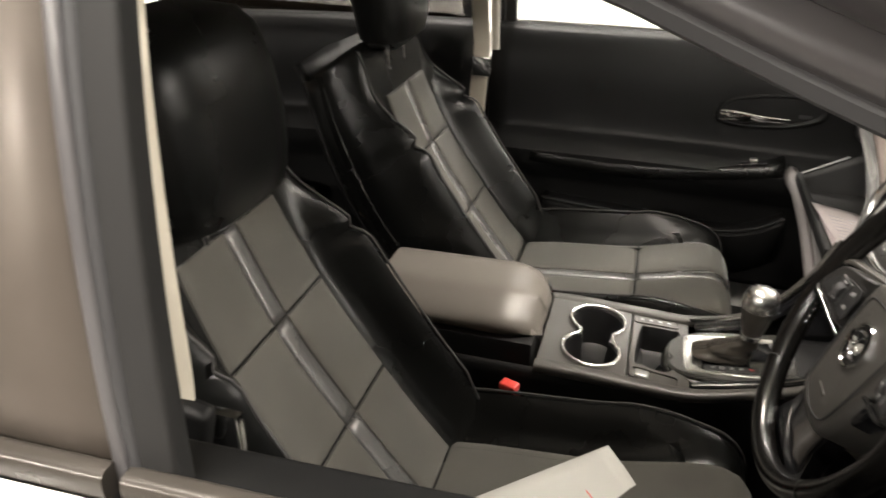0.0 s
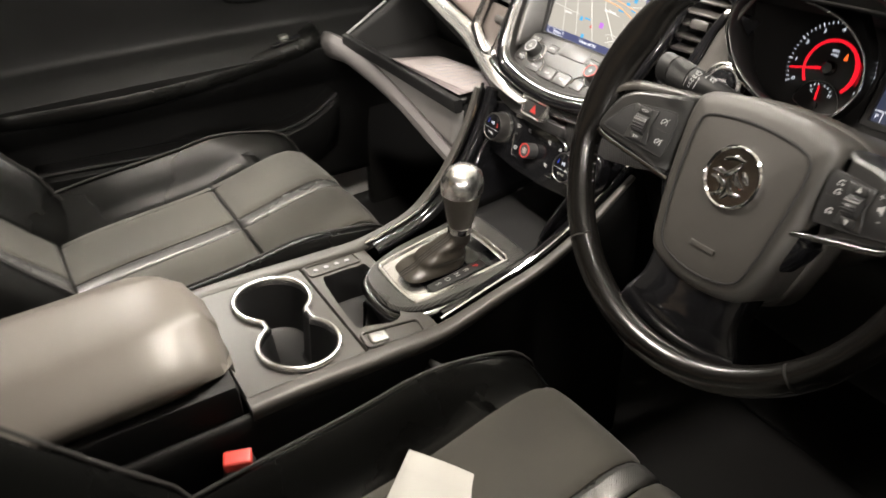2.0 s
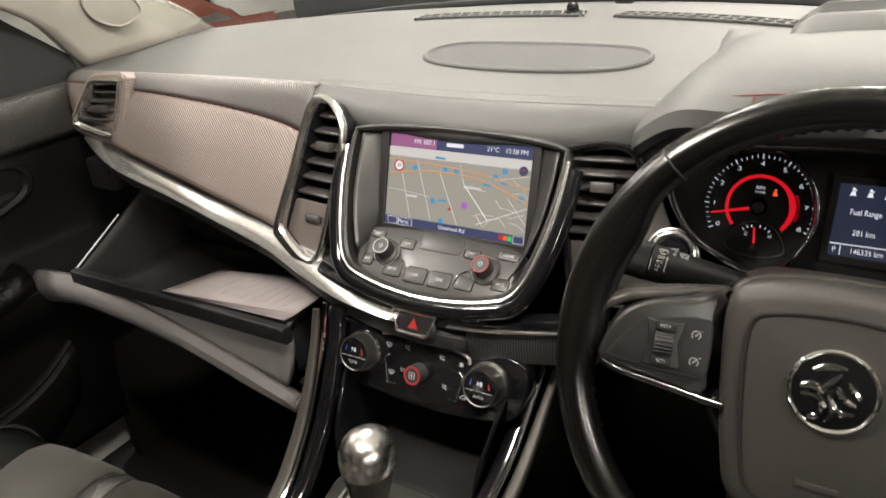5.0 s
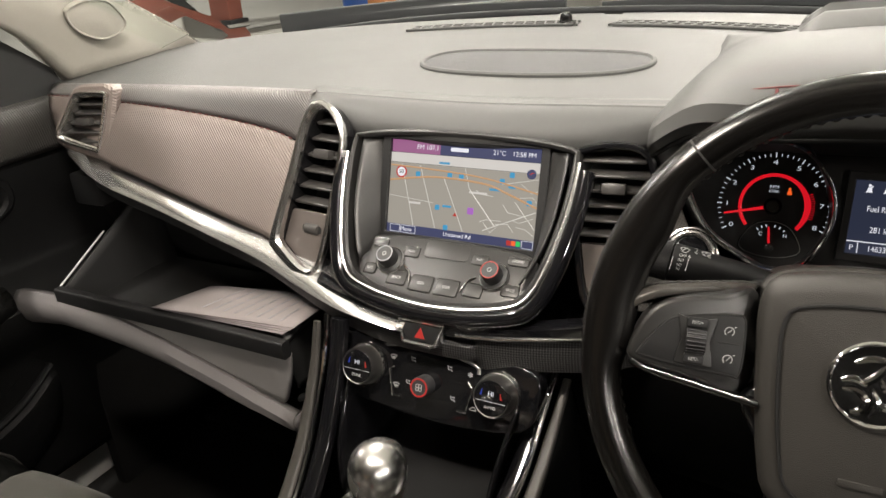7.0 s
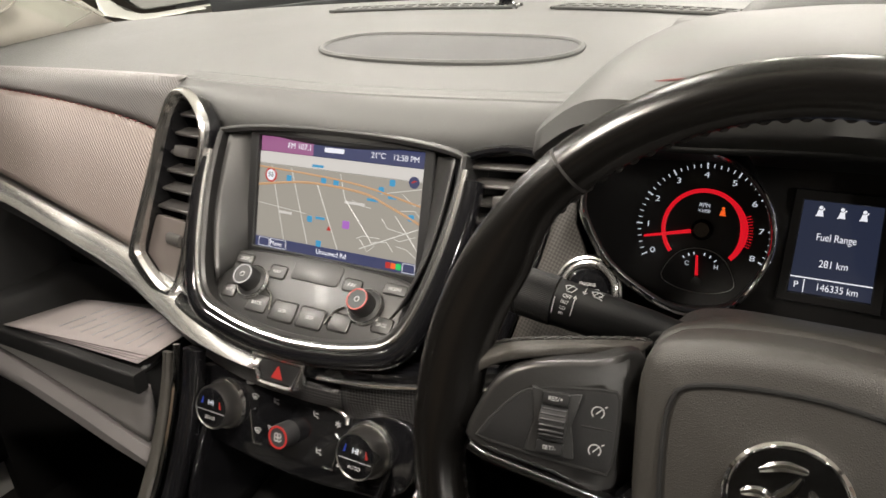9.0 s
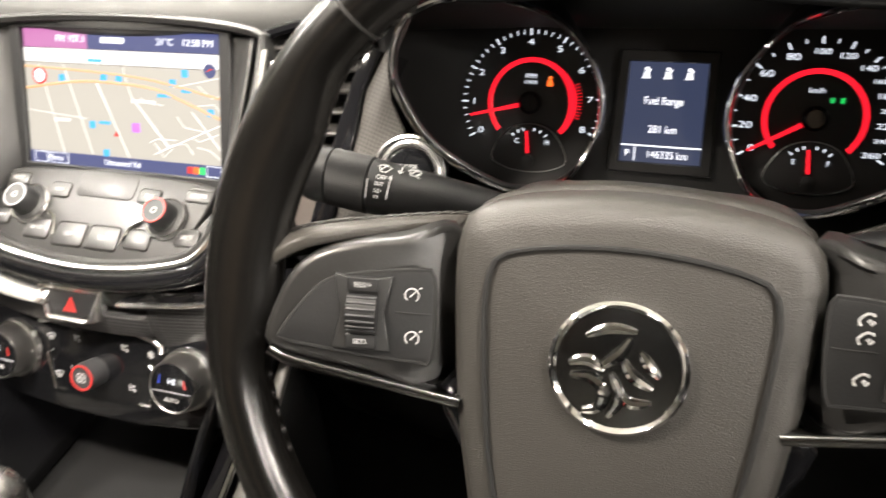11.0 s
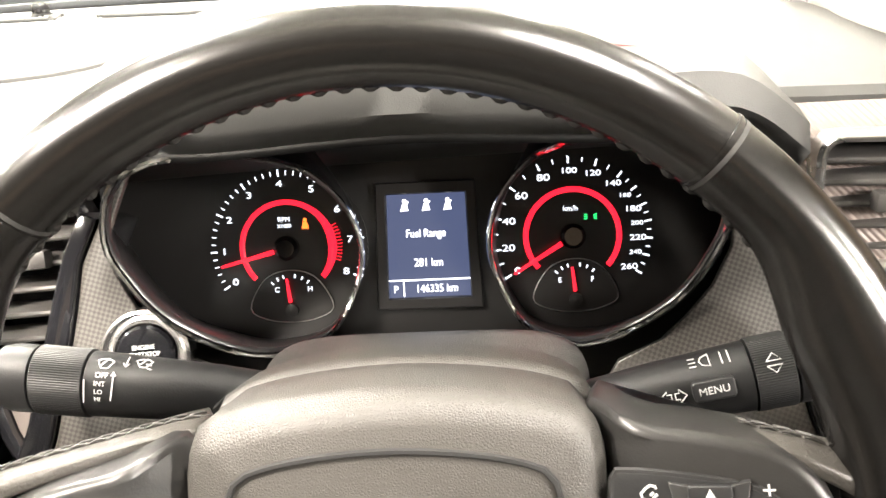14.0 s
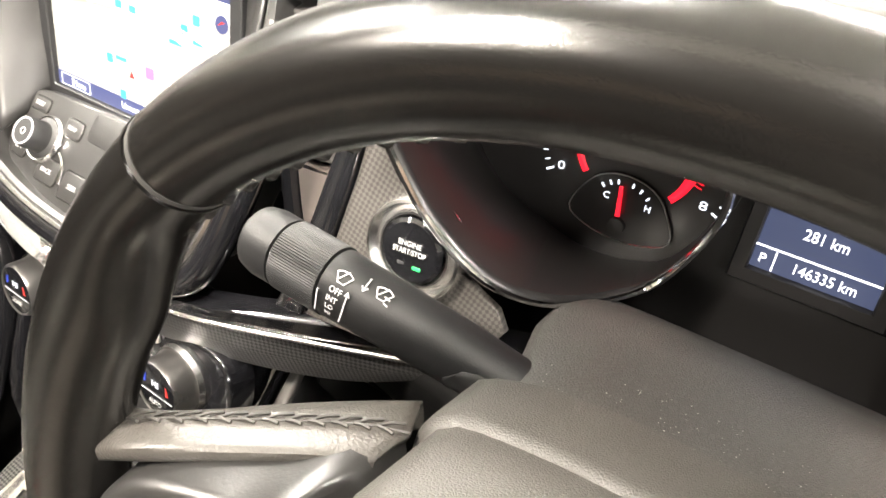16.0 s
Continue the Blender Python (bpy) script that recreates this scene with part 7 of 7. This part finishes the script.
# driver's lower panel with the lamp switch
knee = [[(x, y + 0.03 * ((x - 0.43) / 0.3) ** 2, z) for x in (0.125, 0.25, 0.43, 0.60, 0.74)] for y, z in ((0.150, 0.842), (0.150, 0.800), (0.175, 0.72), (0.23, 0.62), (0.34, 0.54))]
part("knee_panel", loft(knee, 16, 20), TRIM, dash, "black lower panel under the steering column", solid=0.01, out=(0, -1, 0))
face = [[(x, y, z) for x in (0.575, 0.62, 0.68, 0.74)] for y, z in ((0.235, 1.030), (0.205, 0.985), (0.185, 0.90), (0.17, 0.838))]
part("side_fascia", loft(face, 12, 10), WRAP, dash, "ribbed grey trim at the dashboard end", solid=0.008, out=(0, -1, 0))
LS = plane((0.655, 0.150, 0.790), (1, 0, 0), (0, 0.25, 0.97))
ls = part("lamp_switch", lathe([(0.030, -0.004), (0.030, 0.003), (0.022, 0.005), (0.020, 0.022), (0.017, 0.025), (0.0002, 0.025)], LS, 36), BUTTON, dash, "round headlamp switch")
part("switch_ring", lathe([(0.0305, 0.0), (0.0325, 0.003), (0.0300, 0.006)], LS, 36), SATIN, ls, "satin metal ring")
cr = plane((0.575, 0.196, 0.950), (1, -0.1, 0), (0, 0.3, 0.95))
part("chrome_corner", bezel(rrect(0.040, 0.030, 0.004), rrect(0.030, 0.020, 0.003), cr, -0.004, 0.004, 0.001), SATIN, dash, "satin framed switch")

# ---- glovebox, hanging open ----
gb = thing("glovebox", (-0.45, 0.15, 0.68), "open grey glovebox hanging down with papers inside", "glovebox")
TOP = [(-0.706, 0.760), (-0.640, 0.765), (-0.562, 0.764), (-0.453, 0.745), (-0.308, 0.709), (-0.250, 0.691), (-0.198, 0.676)]
LOW = [(-0.728, 0.703), (-0.650, 0.714), (-0.581, 0.718), (-0.413, 0.701), (-0.280, 0.668), (-0.240, 0.660), (-0.198, 0.651)]
tp, lw = spline(TOP, 30), spline(LOW, 30)
rows = []
for (xa, za), (xb, zb) in zip(tp, lw):
    rows.append([(xa, 0.116, za - 0.004), (xa, 0.106, za), (xa, 0.098, za - 0.006), (xa * 0.5 + xb * 0.5, 0.093, (za + zb) / 2), (xb, 0.102, zb), (xb, 0.130, zb - 0.014), (xb, 0.20, zb - 0.05), (xb, 0.26, zb - 0.10)])
# paler copy of the glovebox grey: light on the inner wall, in the colour
GREY_LIT = grain("glovebox_grey_lit", (0.34, 0.325, 0.32), 0.5, 1000, 0.25, 0.4)
GREY = grain("glovebox_grey", (0.15, 0.14, 0.14), 0.55, 1000, 0.25, 0.4)
part("lid", grid([spline(r, 20) for r in rows]), GREY, gb, "grey moulded lid", solid=0.006, out=(0, -1, 0))
part("lid_end", loft([[(-0.1995, y, z) for y, z in ((0.116, 0.672), (0.098, 0.669), (0.102, 0.650))], [(-0.1995, y, z) for y, z in ((0.15, 0.664), (0.15, 0.648), (0.15, 0.635))]], 4, 6), GREY, gb, solid=0.006)
wallr = [[(-0.605, 0.108, 0.764), (-0.40, 0.106, 0.762), (-0.192, 0.102, 0.760)], [(-0.61, 0.110, 0.756), (-0.40, 0.110, 0.738), (-0.200, 0.106, 0.725)], [(-0.62, 0.113, 0.748), (-0.40, 0.114, 0.715), (-0.218, 0.110, 0.682)]]
part("front_wall", loft(wallr, 8, 16), GREY_LIT, gb, "grey inner wall, painted paler as if lit", solid=0.010, out=(0, -1, 0))
part("rim", sweep([(-0.606, 0.106, 0.768), (-0.40, 0.104, 0.770), (-0.188, 0.100, 0.772)], rrect(0.014, 0.022, 0.003)), BUTTON, gb, "black bin edge")
for x, n in ((-0.608, 1), (-0.205, -1)):
    part("side_wall", loft([[(x, 0.110, 0.770), (x, 0.20, 0.82 if n > 0 else 0.79), (x, 0.30, 0.88 if n > 0 else 0.82)], [(x, 0.125, 0.70), (x, 0.20, 0.70), (x, 0.32, 0.72)]], 8, 8), DARK, gb, solid=0.004)
part("edge_line", tube([(-0.606, 0.110, 0.778), (-0.606, 0.20, 0.828)], 0.0014, 6), ICON, gb, "pale edge of the bin")
part("floor", rbox(0.40, 0.20, 0.006, Matrix.Translation((-0.407, 0.215, 0.735)), 0.002, 1), DARK, gb)
part("stay", sweep([(-0.198, 0.118, 0.690), (-0.178, 0.125, 0.700), (-0.155, 0.16, 0.722)], rrect(0.010, 0.006, 0.002)), BUTTON, gb, "black stay arm")
part("catch", rbox(0.06, 0.03, 0.05, Matrix.Translation((-0.640, 0.225, 0.885)), 0.008), BUTTON, dash, "black glovebox catch")
# recess that the box came out of
part("glovebox_recess", loft([[(x, y, z) for x in (-0.66, -0.45, -0.19)] for y, z in ((0.215, 0.905), (0.36, 0.90), (0.42, 0.84), (0.40, 0.70))], 10, 6), DARK, dash, "black glovebox recess", solid=0.004)
paper_tones = [mat("paper_%s" % n, c, 0.8, 0, 0.08, 14) for n, c in (("lilac", (0.31, 0.265, 0.275)), ("grey", (0.26, 0.23, 0.23)))]
docs = thing("papers", (-0.34, 0.15, 0.79), "loose stack of printed papers lying in the glovebox", "papers")
for k in range(4):
    rows = []
    for i in range(9):
        u = i / 8
        rows.append([(-0.418 + 0.220 * u + 0.004 * k + 0.018 * v, 0.108 + 0.085 * v + 0.005 * k * (u - 0.5), 0.781 + 0.006 * u + 0.0022 * k + v * (0.020 * u - 0.010) + 0.003 * math.sin(u * 6 + 0.4 * k) * v) for v in (0, 0.25, 0.5, 0.75, 1)])
    part("sheet", grid(rows), paper_tones[k % 2], docs, solid=0.001)
part("folder", loft([[(-0.430, 0.112, 0.772), (-0.30, 0.111, 0.775), (-0.196, 0.109, 0.778)], [(-0.425, 0.150, 0.768), (-0.30, 0.150, 0.778), (-0.194, 0.150, 0.786)], [(-0.415, 0.21, 0.762), (-0.30, 0.21, 0.780), (-0.192, 0.21, 0.798)]], 8, 10), BUTTON, docs, "black document folder under the papers", solid=0.006)
for k in range(16):
    u = 0.30 + 0.66 * (k % 8) / 8
    v = 0.16 + 0.40 * (k // 8)
    z0 = 0.781 + 0.006 * u + 0.0066 + 0.0008
    line = [(-0.406 + 0.220 * u + 0.018 * q, 0.108 + 0.085 * q, z0 + q * (0.020 * u - 0.010) + 0.003 * math.sin(u * 6 + 1.2) * q) for q in (v, v + 0.17, v + 0.34)]
    part("print_line", tube(line, 0.0005, 4), PRINT, docs, "plain bar of print")

# sheet of paper on the driver's seat
sheet = thing("paper_sheet", (0.34, -0.28, 0.585), "white printed sheet of paper on the driver seat", "paper")
d1, d2, a0 = Vector((0.788, 0.616)), Vector((0.616, -0.788)), Vector((0.224, -0.236))
rows = [[(*(a0 + d1 * 0.21 * i / 10 + d2 * 0.297 * j / 12), 0.586 - 0.0030 * j - 0.0045 * i + 0.005 * math.sin(i * 0.5) * math.cos(j * 0.4)) for j in range(13)] for i in range(11)]
part("page", grid(rows), PAPER, sheet, solid=0.0008)
for k in range(5):
    q = a0 + d1 * 0.09 + d2 * (0.08 + 0.020 * k)
    part("print_line", rbox(0.05 - 0.015 * (k % 2), 0.002, 0.0006, Matrix.Translation((q.x, q.y, 0.5805 - 0.0057 * k)) @ Matrix.Rotation(math.atan2(d1.y, d1.x), 4, "Z"), 0.0001, 1), PRINT if k % 3 else RED_PLASTIC, sheet, "plain bar of print")

# ---- passenger door details ----
def pd(x, y, z):
    return (-x, y - 0.03, z - 0.045)


part("armrest", loft([[pd(0.760, y, z + 0.012), pd(0.728, y, z + 0.016), pd(0.700, y, z + 0.004), pd(0.698, y, z - 0.025), pd(0.735, y, z - 0.050), pd(0.765, y, z - 0.06)] for y, z in ((-0.50, 0.770), (-0.30, 0.760), (-0.10, 0.768), (0.06, 0.785), (0.12, 0.80))], 24, 20), LEATHER, pas, "padded black armrest", solid=0.012, out=(1, 0, 0.5))
part("pull_recess", slab(rrect(0.26, 0.030, 0.012), plane(pd(0.728, -0.12, 0.781), (0, 1, 0.10), (-1, 0, 0.2)), -0.004, 0.001, 0.001), DARK, pas, "dark pull recess")
part("switch_plate", slab(rrect(0.07, 0.034, 0.008), plane(pd(0.722, 0.05, 0.796), (0, 1, 0.13), (-1, 0, 0.1)), -0.002, 0.004, 0.002), PIANO, pas, "gloss window switch plate")
part("window_switch", slab(rrect(0.018, 0.016, 0.003), plane(pd(0.722, 0.05, 0.801), (0, 1, 0.13), (-1, 0, 0.1)), 0, 0.006, 0.002), SATIN, pas, "window switch")
HM = plane(pd(0.752, 0.070, 0.918), (0, 1, 0.06), (0, -0.06, 1))
rec = part("handle_recess", bezel(spline([(-0.128, -0.012), (-0.112, 0.026), (-0.05, 0.042), (0.04, 0.046), (0.112, 0.036), (0.130, 0.010), (0.112, -0.022), (0.03, -0.040), (-0.06, -0.040), (-0.115, -0.030)], 60, True), spline([(-0.112, -0.010), (-0.098, 0.018), (-0.05, 0.030), (0.04, 0.034), (0.098, 0.026), (0.112, 0.006), (0.096, -0.014), (0.03, -0.029), (-0.06, -0.029), (-0.100, -0.022)], 60, True), HM, -0.020, 0.008, 0.005, floor=-0.02), TRIM, pas, "oval handle recess")
part("recess_floor", slab(rrect(0.215, 0.058, 0.026), HM, -0.025, -0.015, 0), DARK, rec)
part("handle", sweep(spline([HM @ Vector((-0.115, -0.010, 0.002)), HM @ Vector((-0.085, -0.008, 0.012)), HM @ Vector((-0.030, -0.014, 0.014)), HM @ Vector((0.040, -0.020, 0.008))], 20), rrect(0.010, 0.020, 0.004), up=(0, 0, 1), scale=[1.5 - 1.0 * i / 19 for i in range(20)]), CHROME, rec, "chrome door handle")
part("lock_button", slab(rrect(0.034, 0.030, 0.006), at(HM, 0.078, 0.0, 0), -0.012, 0.002, 0.002), BUTTON, rec, "lock switch")
for dz, zz in ((0.0, 0.886), (0.026, 0.945)):
    part("trim_line", tube(spline([pd(0.769, -0.60, zz + 0.004), pd(0.771, -0.35, zz + 0.002 + dz), pd(0.771, -0.10, zz - 0.016 + dz * 1.6)], 24), 0.0022, 6), SATIN if not dz else STITCH, pas, "thin line pressed along the panel")
pocket = [[pd(0.770, y, z), pd(0.712, y, z - 0.004), pd(0.702, y, z - 0.030), pd(0.725, y, z - 0.10), pd(0.77, y, z - 0.16)] for y, z in ((-0.46, 0.640), (-0.25, 0.625), (-0.02, 0.610), (0.08, 0.625), (0.15, 0.665))]
part("door_pocket", loft(pocket, 20, 14), TRIM, pas, "black door pocket", solid=0.006, out=(1, 0, 0))
part("pocket_lip", tube(spline([(r[1][0], r[1][1], r[1][2] + 0.002) for r in pocket], 30), 0.006, 8), TRIM, pas)
part("insert_pad", loft([[pd(0.776, y, 0.735), pd(0.764, y, 0.700), pd(0.766, y, 0.66), pd(0.776, y, 0.635)] for y in (-0.52, -0.35, -0.20)], 10, 10), SUEDE, pas, "grey cloth pad", solid=0.008, out=(1, 0, 0))

# added plate that blackens the window corner beside the pillar
part("corner_blackout", slab([(-0.30, 1.016), (-0.285, 1.050), (-0.17, 1.138), (-0.04, 1.186), (-0.04, 1.000)], plane((-0.752, 0, 0), (0, -1, 0), (0, 0, 1)), -0.006, 0.0, 0.001), DARK, pas, "added black plate that darkens the window corner")
part("ribbed_top", loft([[(-0.745, y, 1.012 - 0.05 * max(0.0, 0.1 - y)), (-0.735, y, 0.985), (-0.742, y - 0.01, 0.93)] for y in (0.29, 0.23, 0.16, 0.08)], 16, 8), DOOR_RIB, pas, "grey ribbed upper door trim", solid=0.006, out=(1, 0, 0))

# tweeter cover on the passenger-side pillar
TW = plane((-0.708, 0.360, 1.111), (0.03, 1, -0.36), (0.35, 0.36, 1))
tw = spline([(-0.058, 0.0), (-0.030, 0.026), (0.010, 0.032), (0.050, 0.004), (0.020, -0.028), (-0.030, -0.026)], 36, True)
twp = part("tweeter_cover", bezel(tw, inset(tw, 0.004), TW, -0.004, 0.004, 0.0015, floor=0.0), LINER, body, "pale tweeter cover on the pillar")
part("tweeter_mesh", slab(inset(tw, 0.003), TW, -0.003, 0.002, 0.0008), mat("pale_mesh", (0.34, 0.32, 0.28), 0.7, 0, 0.1, 10, 0.8, 1500), twp)

# ---- badge relief and small mouldings on the wheel ----
for pts, r in (([(-0.013, 0.012), (-0.004, 0.016), (0.006, 0.016)], 0.0014), ([(0.004, 0.013), (0.000, 0.006), (-0.008, -0.001)], 0.0016), ([(-0.019, 0.000), (-0.012, 0.002), (-0.005, -0.001)], 0.0015), ([(-0.018, -0.005), (-0.010, -0.005), (-0.004, -0.010), (-0.006, -0.017), (-0.012, -0.019)], 0.0017), ([(0.002, 0.004), (0.006, -0.002), (0.014, -0.006)], 0.0016), ([(0.008, 0.008), (0.012, 0.003), (0.016, -0.001)], 0.0015), ([(0.000, -0.008), (0.006, -0.013), (0.014, -0.012)], 0.0014), ([(-0.002, -0.002), (0.002, -0.012), (-0.002, -0.020)], 0.0015)):
    part("relief", tube(spline([W @ Vector((x, y, 0.0032)) for x, y in pts], 14), r * 1.6, 8, up=ups, scale=[0.35 + 0.65 * math.sin(math.pi * (i + 1) / 15) for i in range(14)]), CHROME, badge, "raised chrome stroke")
part("moulded_bar", slab(rrect(0.026, 0.0045, 0.001, cy=-0.066), W, -0.0022, -0.0005, 0.0004), AIRBAG, cover, "plain moulded bar")

# ---- what stands round the car ----
def wheel_at(parent, x, y, r, name="wheel"):
    m = plane((x, y, r), (0, 1, 0), (0, 0, 1))
    w = part(name, lathe([(r * 0.55, -0.10), (r * 0.95, -0.11), (r, -0.08), (r, 0.08), (r * 0.95, 0.11), (r * 0.55, 0.10)], m, 32), TYRE, parent, "black tyre")
    part("rim", lathe([(r * 0.2, -0.05), (r * 0.56, -0.07), (r * 0.56, 0.07), (r * 0.2, 0.05)], m, 24), SATIN, w)


nb = thing("parked_car", (-2.4, -1.6, 0), "low white car parked alongside", "car")
part("body", loft([[(-1.72, y, 0.30), (-1.62, y, 0.55), (-1.68, y, 0.76 + dz), (-1.9, y, 0.84 + dz), (-2.6, y, 0.86 + dz), (-3.2, y, 0.80), (-3.35, y, 0.30)] for y, dz in ((-3.6, -0.10), (-3.2, 0.0), (-1.6, 0.02), (-0.1, 0.0), (0.25, -0.12))], 24, 24), PAINT, nb, "white painted body", solid=0.02, out=(0.3, 0, 1))
for y in (-2.7, -0.6):
    wheel_at(nb, -1.80, y, 0.31)
part("lamp", rbox(0.10, 0.30, 0.10, Matrix.Translation((-1.72, 0.1, 0.62)), 0.03, 3), PIANO, nb, "dark headlamp")

truck = thing("truck", (-13.6, 12.2, 0), "pale flatbed truck with black tyres", "truck")
part("bed", rbox(5.5, 2.2, 0.4, Matrix.Translation((-13.8, 13.4, 1.35)) @ Matrix.Rotation(radians(42), 4, "Z"), 0.06, 3), WALL_PAINT, truck, "pale truck bed")
for x, y in ((-14.6, 11.3), (-13.2, 12.5)):
    m = plane((x, y, 0.55), (0.76, 0.65, 0), (0, 0, 1))
    w = part("wheel", lathe([(0.25, -0.12), (0.52, -0.13), (0.55, -0.10), (0.55, 0.10), (0.52, 0.13), (0.25, 0.12)], m, 36), TYRE, truck, "black tyre")
    part("rim", lathe([(0.08, 0.06), (0.26, 0.10), (0.26, -0.05), (0.08, -0.05)], m, 24), SATIN, w)
for x, w, c, n, h, lab, cat in ((-8.3, 0.38, STEEL_RED, "column", 4.0, "red painted steel column", "column"), (-5.45, 0.28, ORANGE, "cabinet", 1.25, "narrow orange painted steel cabinet", "cabinet")):
    ob = thing(n, (x, 8.5, 0), lab, cat)
    part("body", rbox(w, 0.3, h - 0.06, Matrix.Translation((x, 8.5, h / 2 + 0.03)), 0.02), c, ob)
    part("foot", rbox(w + 0.1, 0.4, 0.06, Matrix.Translation((x, 8.5, 0.03)), 0.01), SEAL, ob)
drum = thing("drum", (-6.05, 8.9, 0), "blue plastic drum with a white lid", "drum")
part("barrel", lathe([(0.24, 0.0), (0.27, 0.03), (0.28, 0.4), (0.27, 0.78), (0.25, 0.80)], Matrix.Translation((-6.05, 8.9, 0)), 28), BLUE, drum)
part("lid", lathe([(0.26, 0.80), (0.265, 0.86), (0.2, 0.88), (0.01, 0.88)], Matrix.Translation((-6.05, 8.9, 0)), 28), PAPER, drum, "white lid")

# raised housing with a slot on top of the hood
def hood_z(x):
    return 1.0995 - 0.9 * (x - 0.39) ** 2


house_rows = []
for x, k in ((0.296, 0.0), (0.308, 0.6), (0.320, 1.0), (0.39, 1.0), (0.460, 1.0), (0.472, 0.6), (0.484, 0.0)):
    z = hood_z(x) - 0.002
    house_rows.append([(x, 0.300, z), (x, 0.318, z + 0.007 * k), (x, 0.334, z + 0.017 * k), (x, 0.342, z + 0.018 * k), (x, 0.346, z + 0.012 * k), (x, 0.350, z + 0.003 * k), (x, 0.412, z + 0.003 * k), (x, 0.418, z + 0.016 * k), (x, 0.45, z + 0.012 * k), (x, 0.49, z - 0.010)])
part("hood_housing", grid(house_rows), DASH, dash, "raised grey housing with an open slot", solid=0.003)
part("slot", slab([(0.326, 0.349), (0.454, 0.349), (0.454, 0.413), (0.326, 0.413)], Matrix.Translation((0, 0, 0)), 1.0980, 1.1025, 0.0), DARK, dash, "black slot", smooth=False)

# pale dust on the hub and the column shroud
rnd = random.Random(11)
specks = bmesh.new()
for k in range(320):
    x, y = 0.39 + rnd.uniform(-0.06, 0.06), rnd.uniform(0.082, 0.135)
    f = (y - 0.078) / 0.135
    z = 0.967 - 0.030 * min(1, f / 0.6) - 0.9 * max(0, abs(x - 0.39) - 0.030) ** 1.5
    bmesh.ops.create_icosphere(specks, subdivisions=1, radius=rnd.uniform(0.00008, 0.00022), matrix=Matrix.Translation((x, y, z - 0.0001)))
tagged(part("dust", specks, PAPER, col, "pale dust specks"), "pale dust specks", "", "", "stuff")
